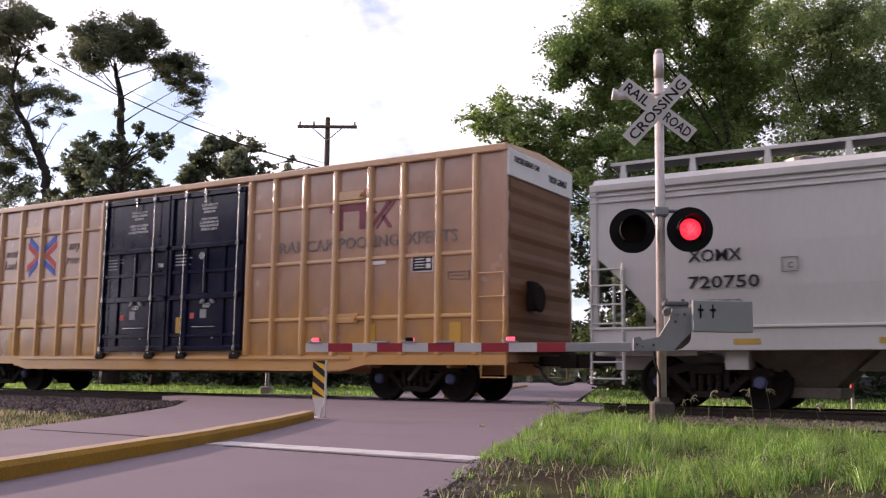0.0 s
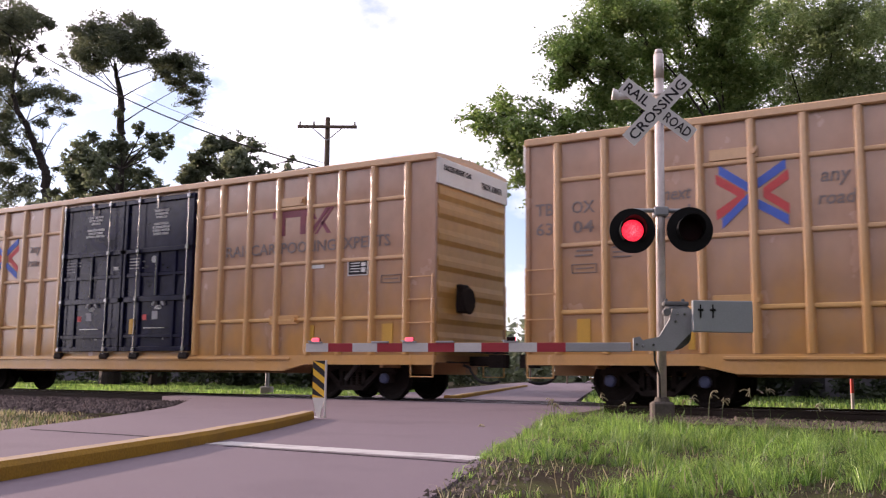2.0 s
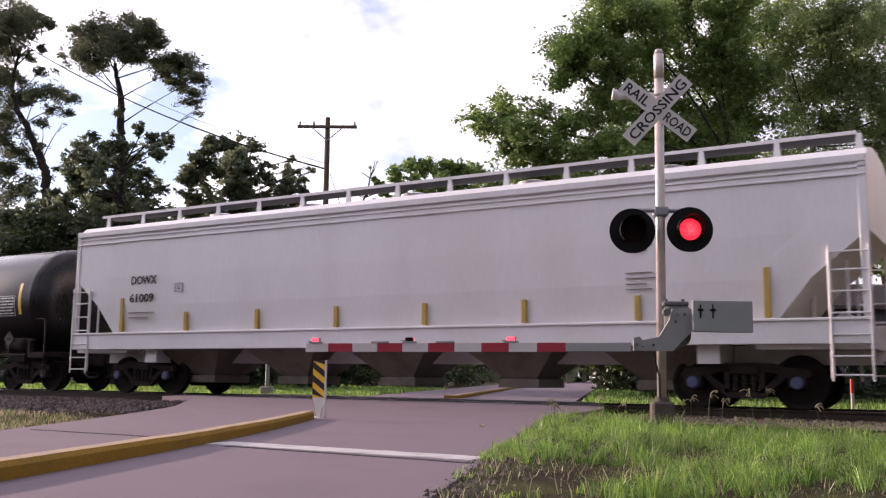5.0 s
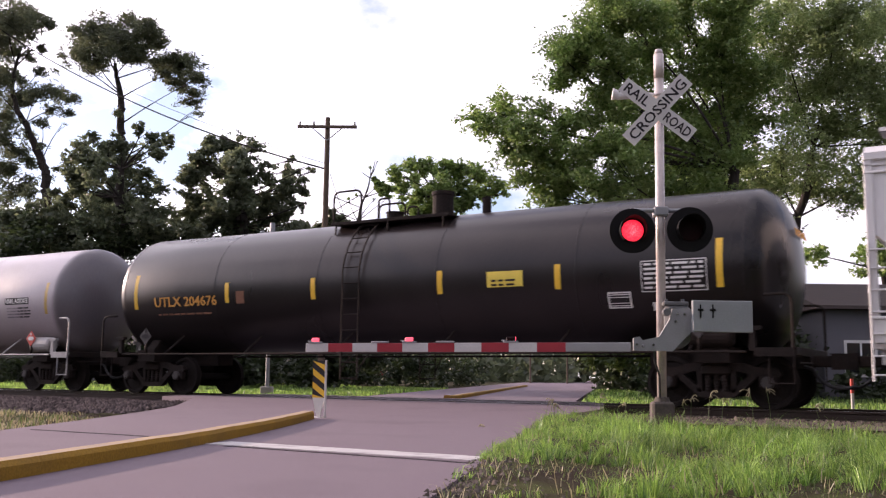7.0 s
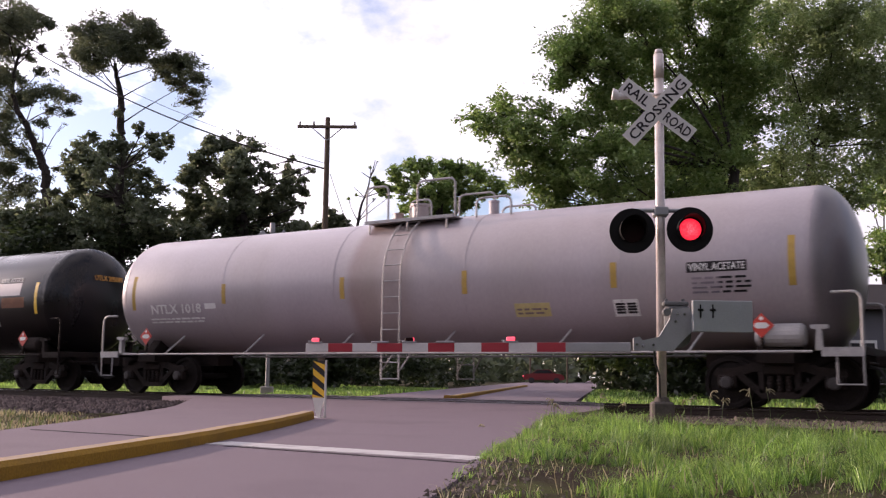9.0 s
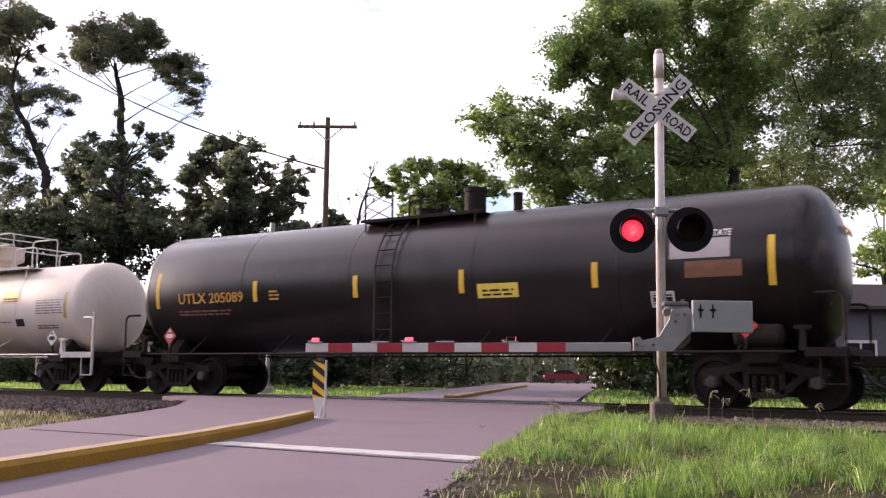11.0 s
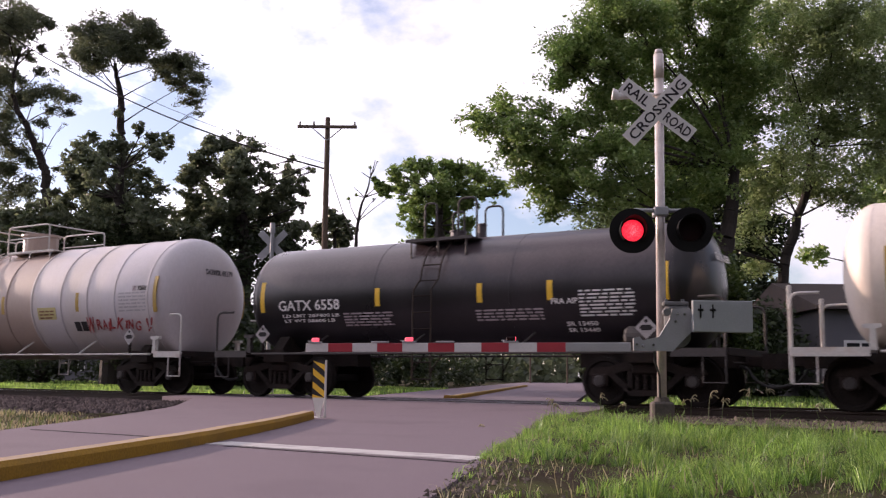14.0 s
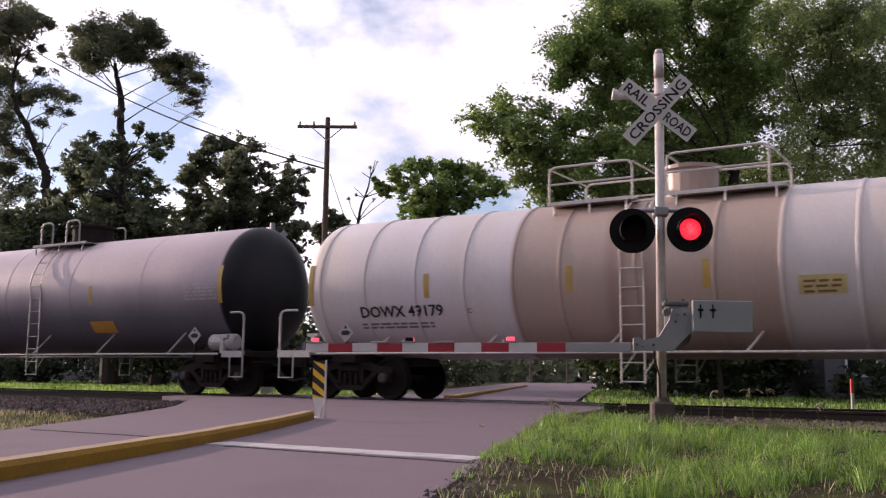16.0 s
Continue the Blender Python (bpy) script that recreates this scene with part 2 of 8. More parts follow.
M = {
    "asphalt": material("asphalt", (0.190, 0.150, 0.171), 0.9, vary=0.36, scale=0.5, fine=130, bump=0.22, other=(0.140, 0.110, 0.128), amount=0.8, spec=0.12),
    # for the rubber flangeway strips and the shadow painted on the road
    "tar": material("tar", (0.04, 0.034, 0.038), 0.8, vary=0.3, spec=0.1),
    "white_line": material("white_line", (0.50, 0.475, 0.47), 0.8, vary=0.2, scale=4, fine=90, bump=0.3, other=(0.2, 0.18, 0.18), amount=0.75, cover=0.6, spec=0.2),
    "yellow_kerb": material("yellow_kerb", (0.34, 0.19, 0.022), 0.8, vary=0.3, scale=1.1, fine=50, bump=0.4, other=(0.10, 0.065, 0.03), amount=0.6, cover=0.55, spec=0.2),
    "soil": material("soil", (0.046, 0.033, 0.025), 0.95, vary=0.6, scale=1.6, fine=45, bump=1.0, other=(0.050, 0.060, 0.018), amount=0.6, cover=0.5, spec=0.04),
    "gravel": material("gravel", (0.068, 0.054, 0.054), 0.95, vary=0.55, scale=1.2, fine=25, bump=0.8, island=0.6, spec=0.06),
    "gravel_brown": material("gravel_brown", (0.115, 0.090, 0.075), 0.95, vary=0.5, scale=1.5, fine=30, bump=0.6, island=0.6, spec=0.06),
    "rail_steel": material("rail_steel", (0.045, 0.030, 0.024), 0.75, 0.4, vary=0.35, scale=2, fine=60),
    "rail_top": material("rail_top", (0.55, 0.53, 0.52), 0.25, 1.0, vary=0.1),
    "tie": material("tie", (0.075, 0.055, 0.045), 0.9, vary=0.4, scale=3, fine=40, random_piece=0.3, stretch=(1, 0.2, 1), spec=0.1),
    # boxcar sides turn from yellow to pinkish tan towards the top
    "box_yellow": material("box_yellow", (0.49, 0.245, 0.060), 0.24, spec=0.9, vary=0.14, scale=1.3, fine=3.5, bump=0.35, other=(0.30, 0.165, 0.075), amount=0.85, cover=0.50, stretch=(1, 1, 0.7),
                           zones=[(2, 2.0, 9.0, 1.5, (0.42, 0.240, 0.165), 0.9, 1.5)]),
    "box_post": material("box_post", (0.60, 0.325, 0.105), 0.22, spec=0.8, vary=0.10, scale=1.5, fine=30, bump=0.05, zones=[(2, 2.0, 9.0, 1.5, (0.57, 0.345, 0.185), 0.85, 1.2)], other=(0.48, 0.28, 0.13), amount=0.5, stretch=(1, 1, 0.4)),
    "box_end": material("box_end", (0.185, 0.080, 0.026), 0.65, vary=0.2, scale=1.1, fine=26, bump=0.08, other=(0.15, 0.068, 0.028), amount=0.8, cover=0.5, stretch=(1, 1, 0.4)),
    "box_end_clean": material("box_end_clean", (0.50, 0.28, 0.075), 0.4, vary=0.14, scale=1.1, fine=5, bump=0.3, other=(0.36, 0.20, 0.07), amount=0.6),
    "fresh_yellow": material("fresh_yellow", (0.56, 0.31, 0.035), 0.55, vary=0.15, scale=3),
    "box_top": material("box_top", (0.40, 0.22, 0.10), 0.7, vary=0.2, scale=2),
    "door_black": material("door_black", (0.0095, 0.0095, 0.031), 0.16, vary=0.3, scale=1.2, fine=5, bump=0.2, spec=0.32, other=(0.008, 0.008, 0.018), amount=0.6),
    "steel_bright": material("steel_bright", (0.34, 0.33, 0.34), 0.2, 0.9, vary=0.05, scale=2, bump=0),
    "white_paint": material("white_paint", (0.74, 0.73, 0.71), 0.5, vary=0.08, scale=1.5, other=(0.5, 0.46, 0.42), amount=0.4),
    "hopper_grey": material("hopper_grey", (0.50, 0.485, 0.465), 0.4, spec=0.6, vary=0.06, scale=0.6, fine=20, bump=0.04, other=(0.40, 0.375, 0.35), amount=0.6, stretch=(1, 1, 0.25)),
    "hopper_white": material("hopper_white", (0.70, 0.68, 0.69), 0.45, vary=0.06, scale=0.6, fine=20, bump=0.04, other=(0.55, 0.52, 0.50), amount=0.5, stretch=(1, 1, 0.25)),
    # dark tanks: paler upper zones are sky light put into the paint
    # their last zone blackens the leading head, its shade painted in
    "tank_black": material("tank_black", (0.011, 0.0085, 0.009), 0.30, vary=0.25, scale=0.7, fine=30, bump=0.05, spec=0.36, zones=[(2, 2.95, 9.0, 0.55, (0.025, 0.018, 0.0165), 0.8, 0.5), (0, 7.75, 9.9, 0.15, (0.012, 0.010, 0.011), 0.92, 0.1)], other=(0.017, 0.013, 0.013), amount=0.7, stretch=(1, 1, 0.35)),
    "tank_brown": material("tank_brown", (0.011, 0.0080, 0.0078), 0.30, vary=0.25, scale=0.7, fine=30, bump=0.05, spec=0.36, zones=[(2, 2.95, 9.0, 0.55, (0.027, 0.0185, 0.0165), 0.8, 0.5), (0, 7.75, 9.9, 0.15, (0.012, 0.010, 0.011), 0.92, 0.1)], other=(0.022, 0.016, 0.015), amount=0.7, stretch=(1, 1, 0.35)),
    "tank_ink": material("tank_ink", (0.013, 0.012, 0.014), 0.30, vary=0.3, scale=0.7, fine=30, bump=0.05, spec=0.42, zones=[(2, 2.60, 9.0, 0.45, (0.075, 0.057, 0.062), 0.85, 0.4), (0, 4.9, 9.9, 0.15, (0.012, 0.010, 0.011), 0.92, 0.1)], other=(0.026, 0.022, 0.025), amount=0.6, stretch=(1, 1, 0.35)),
    # grey tank: head's shade painted in; underside carries dirt and painted shade
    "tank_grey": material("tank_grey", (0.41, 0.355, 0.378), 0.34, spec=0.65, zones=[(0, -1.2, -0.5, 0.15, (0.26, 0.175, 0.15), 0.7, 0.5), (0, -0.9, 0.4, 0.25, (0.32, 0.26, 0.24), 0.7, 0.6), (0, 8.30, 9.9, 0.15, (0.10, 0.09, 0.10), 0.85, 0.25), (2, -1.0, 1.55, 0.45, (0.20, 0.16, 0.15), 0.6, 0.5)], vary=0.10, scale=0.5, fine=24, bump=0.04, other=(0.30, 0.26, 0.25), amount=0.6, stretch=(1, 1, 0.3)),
    # slate tank: pale upper half and black leading head are painted light and shade
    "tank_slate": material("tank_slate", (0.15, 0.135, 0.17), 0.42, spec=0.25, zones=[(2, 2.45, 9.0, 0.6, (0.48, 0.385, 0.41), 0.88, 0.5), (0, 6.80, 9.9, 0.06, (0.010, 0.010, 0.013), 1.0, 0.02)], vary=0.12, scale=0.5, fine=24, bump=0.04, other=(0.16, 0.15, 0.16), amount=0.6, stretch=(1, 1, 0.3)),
    "tank_white": material("tank_white", (0.70, 0.615, 0.555), 0.45, zones=[(0, -0.6, 0.5, 0.35, (0.50, 0.38, 0.27), 0.7, 0.8), (0, -1.6, -0.9, 0.35, (0.60, 0.46, 0.27), 0.6, 0.5), (0, 1.2, 1.7, 0.4, (0.60, 0.49, 0.30), 0.6, 0.6)], vary=0.08, scale=0.7, fine=24, bump=0.04, other=(0.56, 0.47, 0.36), amount=0.75, cover=0.55, stretch=(1, 1, 0.2)),
    "tank_banded": material("tank_banded", (0.59, 0.54, 0.56), 0.45, zones=[(0, -2.5, 2.6, 0.06, (0.385, 0.285, 0.235), 0.92, 0.10), (0, 7.8, 9.5, 0.25, (0.37, 0.28, 0.26), 0.6, 0.4), (0, -0.55, -0.15, 0.12, (0.27, 0.185, 0.15), 0.7, 0.4), (0, 0.25, 0.6, 0.12, (0.30, 0.21, 0.17), 0.6, 0.4)], vary=0.09, scale=0.6, fine=24, bump=0.04, other=(0.50, 0.43, 0.37), amount=0.6, stretch=(1, 1, 0.2)),
    "tank_stain": material("tank_stain", (0.44, 0.36, 0.29), 0.6, vary=0.15, scale=1.2, fine=24, bump=0.04, other=(0.54, 0.48, 0.43), amount=0.8, stretch=(1, 1, 0.2)),
    "rust": material("rust", (0.20, 0.09, 0.05), 0.85, vary=0.35, scale=4),
    "under": material("under", (0.026, 0.020, 0.018), 0.85, vary=0.5, scale=3, fine=40, spec=0.12, other=(0.026, 0.018, 0.015), amount=0.6),
    "wheel": material("wheel", (0.019, 0.015, 0.0135), 0.85, vary=0.4, scale=5, spec=0.12),
    "tread": material("tread", (0.33, 0.30, 0.28), 0.35, 0.9, vary=0.15),
    "cap_blue": material("cap_blue", (0.06, 0.075, 0.16), 0.5, vary=0.25, scale=9),
    "cap_grey": material("cap_grey", (0.05, 0.042, 0.04), 0.7, vary=0.3, scale=9),
    "ink": material("ink", (0.025, 0.021, 0.023), 0.7, vary=0.1, spec=0.2),
    "ink_faded": material("ink_faded", (0.20, 0.150, 0.135), 0.6, vary=0.3, scale=5),
    "logo_maroon": material("logo_maroon", (0.22, 0.055, 0.075), 0.6, vary=0.2, scale=4),
    "logo_blue": material("logo_blue", (0.07, 0.13, 0.50), 0.6, vary=0.15, scale=4),
    "logo_red": material("logo_red", (0.55, 0.07, 0.07), 0.6, vary=0.15, scale=4),
    "letter_white": material("letter_white", (0.72, 0.70, 0.68), 0.6, vary=0.12, scale=5),
    "letter_yellow": material("letter_yellow", (0.62, 0.30, 0.05), 0.6, vary=0.12, scale=5),
    "strip_yellow": material("strip_yellow", (0.75, 0.46, 0.03), 0.45, vary=0.12, scale=5),
    "plate_yellow": material("plate_yellow", (0.75, 0.58, 0.08), 0.5, vary=0.1, scale=5),
    "mast_paint": material("mast_paint", (0.60, 0.52, 0.49), 0.22, 0.1, spec=0.8, vary=0.14, scale=6, fine=50, other=(0.34, 0.29, 0.26), amount=0.5),
    "galvanised": material("galvanised", (0.27, 0.272, 0.28), 0.5, 0.25, vary=0.12, scale=6, fine=50),
    "box_grey": material("box_grey", (0.27, 0.285, 0.29), 0.45, 0.1, vary=0.08, scale=5),
    "lamp_black": material("lamp_black", (0.008, 0.0075, 0.0075), 0.7, vary=0.2, scale=6, spec=0.15),
    "sign_white": material("sign_white", (0.60, 0.57, 0.54), 0.45, vary=0.06, scale=5),
    "arm_white": material("arm_white", (0.50, 0.485, 0.475), 0.5, vary=0.08, scale=6),
    "arm_red": material("arm_red", (0.30, 0.016, 0.028), 0.45, vary=0.1, scale=6),
    "lens_dark": material("lens_dark", (0.012, 0.002, 0.002), 0.5, vary=0.1, spec=0.1),
    "concrete": material("concrete", (0.30, 0.28, 0.25), 0.9, vary=0.25, scale=3, fine=30, bump=0.4),
    "concrete_dark": material("concrete_dark", (0.085, 0.07, 0.058), 0.9, vary=0.35, scale=3, fine=30, bump=0.4),
    "marker_yellow": material("marker_yellow", (0.72, 0.42, 0.02), 0.45, vary=0.08, scale=6),
    "bark": material("bark", (0.036, 0.028, 0.024), 0.95, vary=0.4, scale=3, fine=25, bump=0.9, stretch=(1, 1, 0.25)),
    "pole_wood": material("pole_wood", (0.10, 0.07, 0.05), 0.9, vary=0.3, scale=4, fine=30, stretch=(1, 1, 0.1)),
    "wire": material("wire", (0.012, 0.012, 0.012), 0.8, vary=0.1, spec=0.1),
    "roof_brown": material("roof_brown", (0.075, 0.055, 0.05), 0.9, vary=0.25, scale=2, fine=20),
    "siding": material("siding", (0.13, 0.125, 0.14), 0.7, vary=0.1, scale=2),
    "glass_dark": material("glass_dark", (0.02, 0.022, 0.025), 0.1, vary=0.1, bump=0),
    "car_red": material("car_red", (0.16, 0.012, 0.014), 0.35, vary=0.05, bump=0),
    "car_dark": material("car_dark", (0.03, 0.032, 0.038), 0.3, vary=0.05, bump=0),
    "car_white": material("car_white", (0.7, 0.7, 0.7), 0.3, vary=0.05, bump=0),
    "post_red": material("post_red", (0.55, 0.05, 0.03), 0.5, vary=0.1),
    "hose": material("hose", (0.018, 0.017, 0.017), 0.6, vary=0.2),
    "box_rib_top": material("box_rib_top", (0.60, 0.37, 0.205), 0.5, vary=0.12, scale=1.5, fine=30, bump=0.05),
    "box_rib_low": material("box_rib_low", (0.62, 0.36, 0.13), 0.5, vary=0.12, scale=1.5, fine=30, bump=0.05),
    # hopper outlets: dirt, with the shade under the car put into the colour
    "hopper_dirty": material("hopper_dirty", (0.20, 0.17, 0.14), 0.7, vary=0.25, scale=1.5, fine=20, other=(0.10, 0.08, 0.065), amount=0.8),
    "mesh_dark": material("mesh_dark", (0.06, 0.06, 0.06), 0.7, vary=0.2, scale=30),
    "oak_leaf": leaf_material("oak_leaf", (0.115, 0.200, 0.040), (0.28, 0.37, 0.11), 0.55, 0.25),
    # overhanging oak's leaves: sunlight and haze put into a paler colour
    "oak_lit_leaf": leaf_material("oak_lit_leaf", (0.160, 0.225, 0.075), (0.34, 0.41, 0.17), 0.6, 0.3),
    # darkest leaf: shade put into its colour for hedge, undergrowth and back oaks
    "shaded_leaf": leaf_material("shaded_leaf", (0.018, 0.030, 0.010), (0.045, 0.066, 0.022), 0.3, 0.4),
    "dark_leaf": leaf_material("dark_leaf", (0.105, 0.130, 0.075), (0.185, 0.215, 0.115), 0.55, 0.3),
    "pine_leaf": leaf_material("pine_leaf", (0.088, 0.108, 0.062), (0.155, 0.175, 0.09), 0.5, 0.3),
    "bright_leaf": leaf_material("bright_leaf", (0.04, 0.075, 0.014), (0.10, 0.14, 0.03), 0.4, 0.3),
    "grass": leaf_material("grass", (0.045, 0.135, 0.016), (0.36, 0.53, 0.11), 0.55, 0.6),
    "grass_dry": leaf_material("grass_dry", (0.26, 0.22, 0.12), (0.42, 0.37, 0.22), 0.35, 0.3),
    "grass_dim": leaf_material("grass_dim", (0.060, 0.095, 0.022), (0.15, 0.19, 0.055), 0.35, 0.5),
}


def lens_glow():
    """A lit lens: its moulded pattern shows as brighter dots."""
    m = glow("lamp_red", (1.0, 0.04, 0.055), 1.05)
    n, l = m.node_tree.nodes, m.node_tree.links
    b = n["Principled BSDF"]
    v, r, x, c = n.new("ShaderNodeTexVoronoi"), n.new("ShaderNodeMapRange"), n.new("ShaderNodeMix"), n.new("ShaderNodeTexCoord")
    v.inputs["Scale"].default_value = 55
    r.inputs["From Min"].default_value, r.inputs["From Max"].default_value = 0.15, 0.55
    r.inputs["To Min"].default_value, r.inputs["To Max"].default_value = 1.0, 0.0
    x.data_type = "RGBA"
    x.inputs[6].default_value, x.inputs[7].default_value = (1.0, 0.014, 0.035, 1), (1.0, 0.42, 0.45, 1)
    l.new(c.outputs["Object"], v.inputs["Vector"])
    l.new(v.outputs["Distance"], r.inputs["Value"])
    d, e, k = n.new("ShaderNodeVectorMath"), n.new("ShaderNodeMapRange"), n.new("ShaderNodeMath")
    d.operation, k.operation = "LENGTH", "MULTIPLY"
    e.inputs["From Min"].default_value, e.inputs["From Max"].default_value = 0.02, 0.14
    e.inputs["To Min"].default_value, e.inputs["To Max"].default_value = 1.0, 0.1
    l.new(c.outputs["Object"], d.inputs[0])
    l.new(d.outputs["Value"], e.inputs["Value"])
    l.new(e.outputs[0], k.inputs[0])
    l.new(r.outputs[0], k.inputs[1])
    l.new(k.outputs[0], x.inputs[0])
    l.new(x.outputs[2], b.inputs["Emission Color"])
    return m


M["lamp_red"] = lens_glow()
M["lamp_small"] = glow("lamp_small", (1.0, 0.10, 0.14), 1.0)


# ---- mesh helpers ----
def part(name, bm, mat, parent=None, label="", smooth=False):
    """Link a bmesh as one mesh object under a thing or a part."""
    me = bpy.data.meshes.new(name)
    bm.to_mesh(me)
    bm.free()
    for k in mat if isinstance(mat, (list, tuple)) else [mat]:
        me.materials.append(M[k])
    if smooth:
        me.polygons.foreach_set("use_smooth", [True] * len(me.polygons))
    ob = new(name, me)
    if parent:
        ob.parent = parent
    if label:
        tagged(ob, label)
    return ob


def raw(name, verts, faces, mat, parent=None, label="", smooth=False):
    """A mesh from arrays of vertices and equal-sized faces."""
    verts, faces = np.asarray(verts, np.float32), np.asarray(faces, np.int32)
    me = bpy.data.meshes.new(name)
    me.vertices.add(len(verts))
    me.vertices.foreach_set("co", verts.ravel())
    k = faces.shape[1]
    me.loops.add(faces.size)
    me.loops.foreach_set("vertex_index", faces.ravel())
    me.polygons.add(len(faces))
    me.polygons.foreach_set("loop_start", np.arange(0, faces.size, k, dtype=np.int32))
    me.update(calc_edges=True)
    me.materials.append(M[mat])
    if smooth:
        me.polygons.foreach_set("use_smooth", np.ones(len(faces), bool))
    ob = new(name, me)
    if parent:
        ob.parent = parent
    if label:
        tagged(ob, label)
    return ob


def bm_new():
    return bmesh.new()


def box(bm, x0, x1, y0, y1, z0, z1, bevel=0.0, mat=0):
    b = bmesh.ops.create_cube(bm, size=1.0, matrix=Matrix.LocRotScale(((x0 + x1) / 2, (y0 + y1) / 2, (z0 + z1) / 2), None, (abs(x1 - x0), abs(y1 - y0), abs(z1 - z0))))
    vs = b["verts"]
    fs = {f for v in vs for f in v.link_faces}
    for f in fs:
        f.material_index = mat
    if bevel:
        es = list({e for v in vs for e in v.link_edges})
        r = bmesh.ops.bevel(bm, geom=es, offset=bevel, segments=1, affect="EDGES", profile=0.5)
        for f in r["faces"]:
            f.material_index = mat
    return bm


def rod(bm, a, b, r, r2=None, seg=8, mat=0):
    """A round bar from a to b."""
    a, b = Vector(a), Vector(b)
    d = b - a
    m = Matrix.Translation((a + b) / 2) @ d.to_track_quat("Z", "Y").to_matrix().to_4x4()
    c = bmesh.ops.create_cone(bm, cap_ends=True, segments=seg, radius1=r, radius2=r if r2 is None else r2, depth=d.length, matrix=m)
    for f in {f for v in c["verts"] for f in v.link_faces}:
        f.material_index = mat
    return bm


def path_bar(bm, pts, r, seg=6):
    """A round bar swept along a line of points, as one closed tube."""
    pts = [Vector(p) for p in pts]
    pts = [p for k, p in enumerate(pts) if k == 0 or (p - pts[k - 1]).length > 1e-4]
    rings, up = [], None
    for k, p in enumerate(pts):
        d = ((pts[k] - pts[k - 1]).normalized() if k else Vector()) + ((pts[k + 1] - pts[k]).normalized() if k < len(pts) - 1 else Vector())
        d.normalize()
        if up is None:
            up = d.orthogonal().normalized()
        up = (up - d * up.dot(d)).normalized()
        side = d.cross(up)
        rings.append([bm.verts.new(p + (up * math.cos(2 * math.pi * i / seg) + side * math.sin(2 * math.pi * i / seg)) * r) for i in range(seg)])
    for a, b in zip(rings, rings[1:]):
        for i in range(seg):
            bm.faces.new((a[i], a[(i + 1) % seg], b[(i + 1) % seg], b[i]))
    bm.faces.new(rings[0][::-1])
    bm.faces.new(rings[-1])
    return bm


def bend(a, b, c, n=5):
    """Points of a rounded corner from a over b to c."""
    a, b, c = Vector(a), Vector(b), Vector(c)
    return [(1 - t) ** 2 * a + 2 * t * (1 - t) * b + t * t * c for t in (i / n for i in range(n + 1))]


def prism(bm, poly, axis, lo, hi, mat=0):
    """Extrude a polygon of (u, v) along an axis: x gives (y, z), y gives (x, z), z gives (x, y)."""
    def at(u, v, w):
        return (w, u, v) if axis == "x" else (u, w, v) if axis == "y" else (u, v, w)
    a = [bm.verts.new(at(u, v, lo)) for u, v in poly]
    b = [bm.verts.new(at(u, v, hi)) for u, v in poly]
    n = len(poly)
    fs = [bm.faces.new(a), bm.faces.new(b[::-1])] + [bm.faces.new((a[i], b[i], b[(i + 1) % n], a[(i + 1) % n])) for i in range(n)]
    for f in fs:
        f.material_index = mat
    bmesh.ops.recalc_face_normals(bm, faces=fs)
    return bm


def lathe(bm, profile, seg, axis="x", centre=(0, 0, 0), mat=0):
    """Turn a profile of (along, radius) about an axis."""
    rings = []
    cx, cy, cz = centre
    for s, r in profile:
        ring = []
        for i in range(seg):
            c, q = math.cos(2 * math.pi * i / seg) * r, math.sin(2 * math.pi * i / seg) * r
            p = (cx + s, cy + c, cz + q) if axis == "x" else (cx + c, cy + s, cz + q) if axis == "y" else (cx + c, cy + q, cz + s)
            ring.append(bm.verts.new(p))
        rings.append(ring)
    fs = []
    for a, b in zip(rings, rings[1:]):
        for i in range(seg):
            fs.append(bm.faces.new((a[i], a[(i + 1) % seg], b[(i + 1) % seg], b[i])))
    fs.append(bm.faces.new(rings[0]))
    fs.append(bm.faces.new(rings[-1]))
    for f in fs:
        f.material_index = mat
    bmesh.ops.recalc_face_normals(bm, faces=fs)
    return bm


def on_tank(bm, x0, x1, a0, a1, r, zc, side=-1, thick=0.008, n=6, y0=0.0):
    """A patch bent round a lying tank, from angle a0 to a1 above the horizontal, on the side -1 or 1."""
    rows = []
    for k in range(n + 1):
        a = radians(a0 + (a1 - a0) * k / n)
        for rr in (r - 0.01, r + thick):
            for x in (x0, x1):
                rows.append(bm.verts.new((x, y0 + side * rr * math.cos(a), zc + rr * math.sin(a))))
    fs = []
    for k in range(n):
        o, p = 4 * k, 4 * k + 4
        fs.append(bm.faces.new([rows[i] for i in (o + 2, o + 3, p + 3, p + 2)]))
        fs.append(bm.faces.new([rows[i] for i in (o, o + 2, p + 2, p)]))
        fs.append(bm.faces.new([rows[i] for i in (o + 1, o + 3, p + 3, p + 1)]))
    fs.append(bm.faces.new([rows[i] for i in (0, 1, 3, 2)]))
    e = 4 * n
    fs.append(bm.faces.new([rows[i] for i in (e, e + 1, e + 3, e + 2)]))
    bmesh.ops.recalc_face_normals(bm, faces=fs)
    return bm


TEXTS = {}


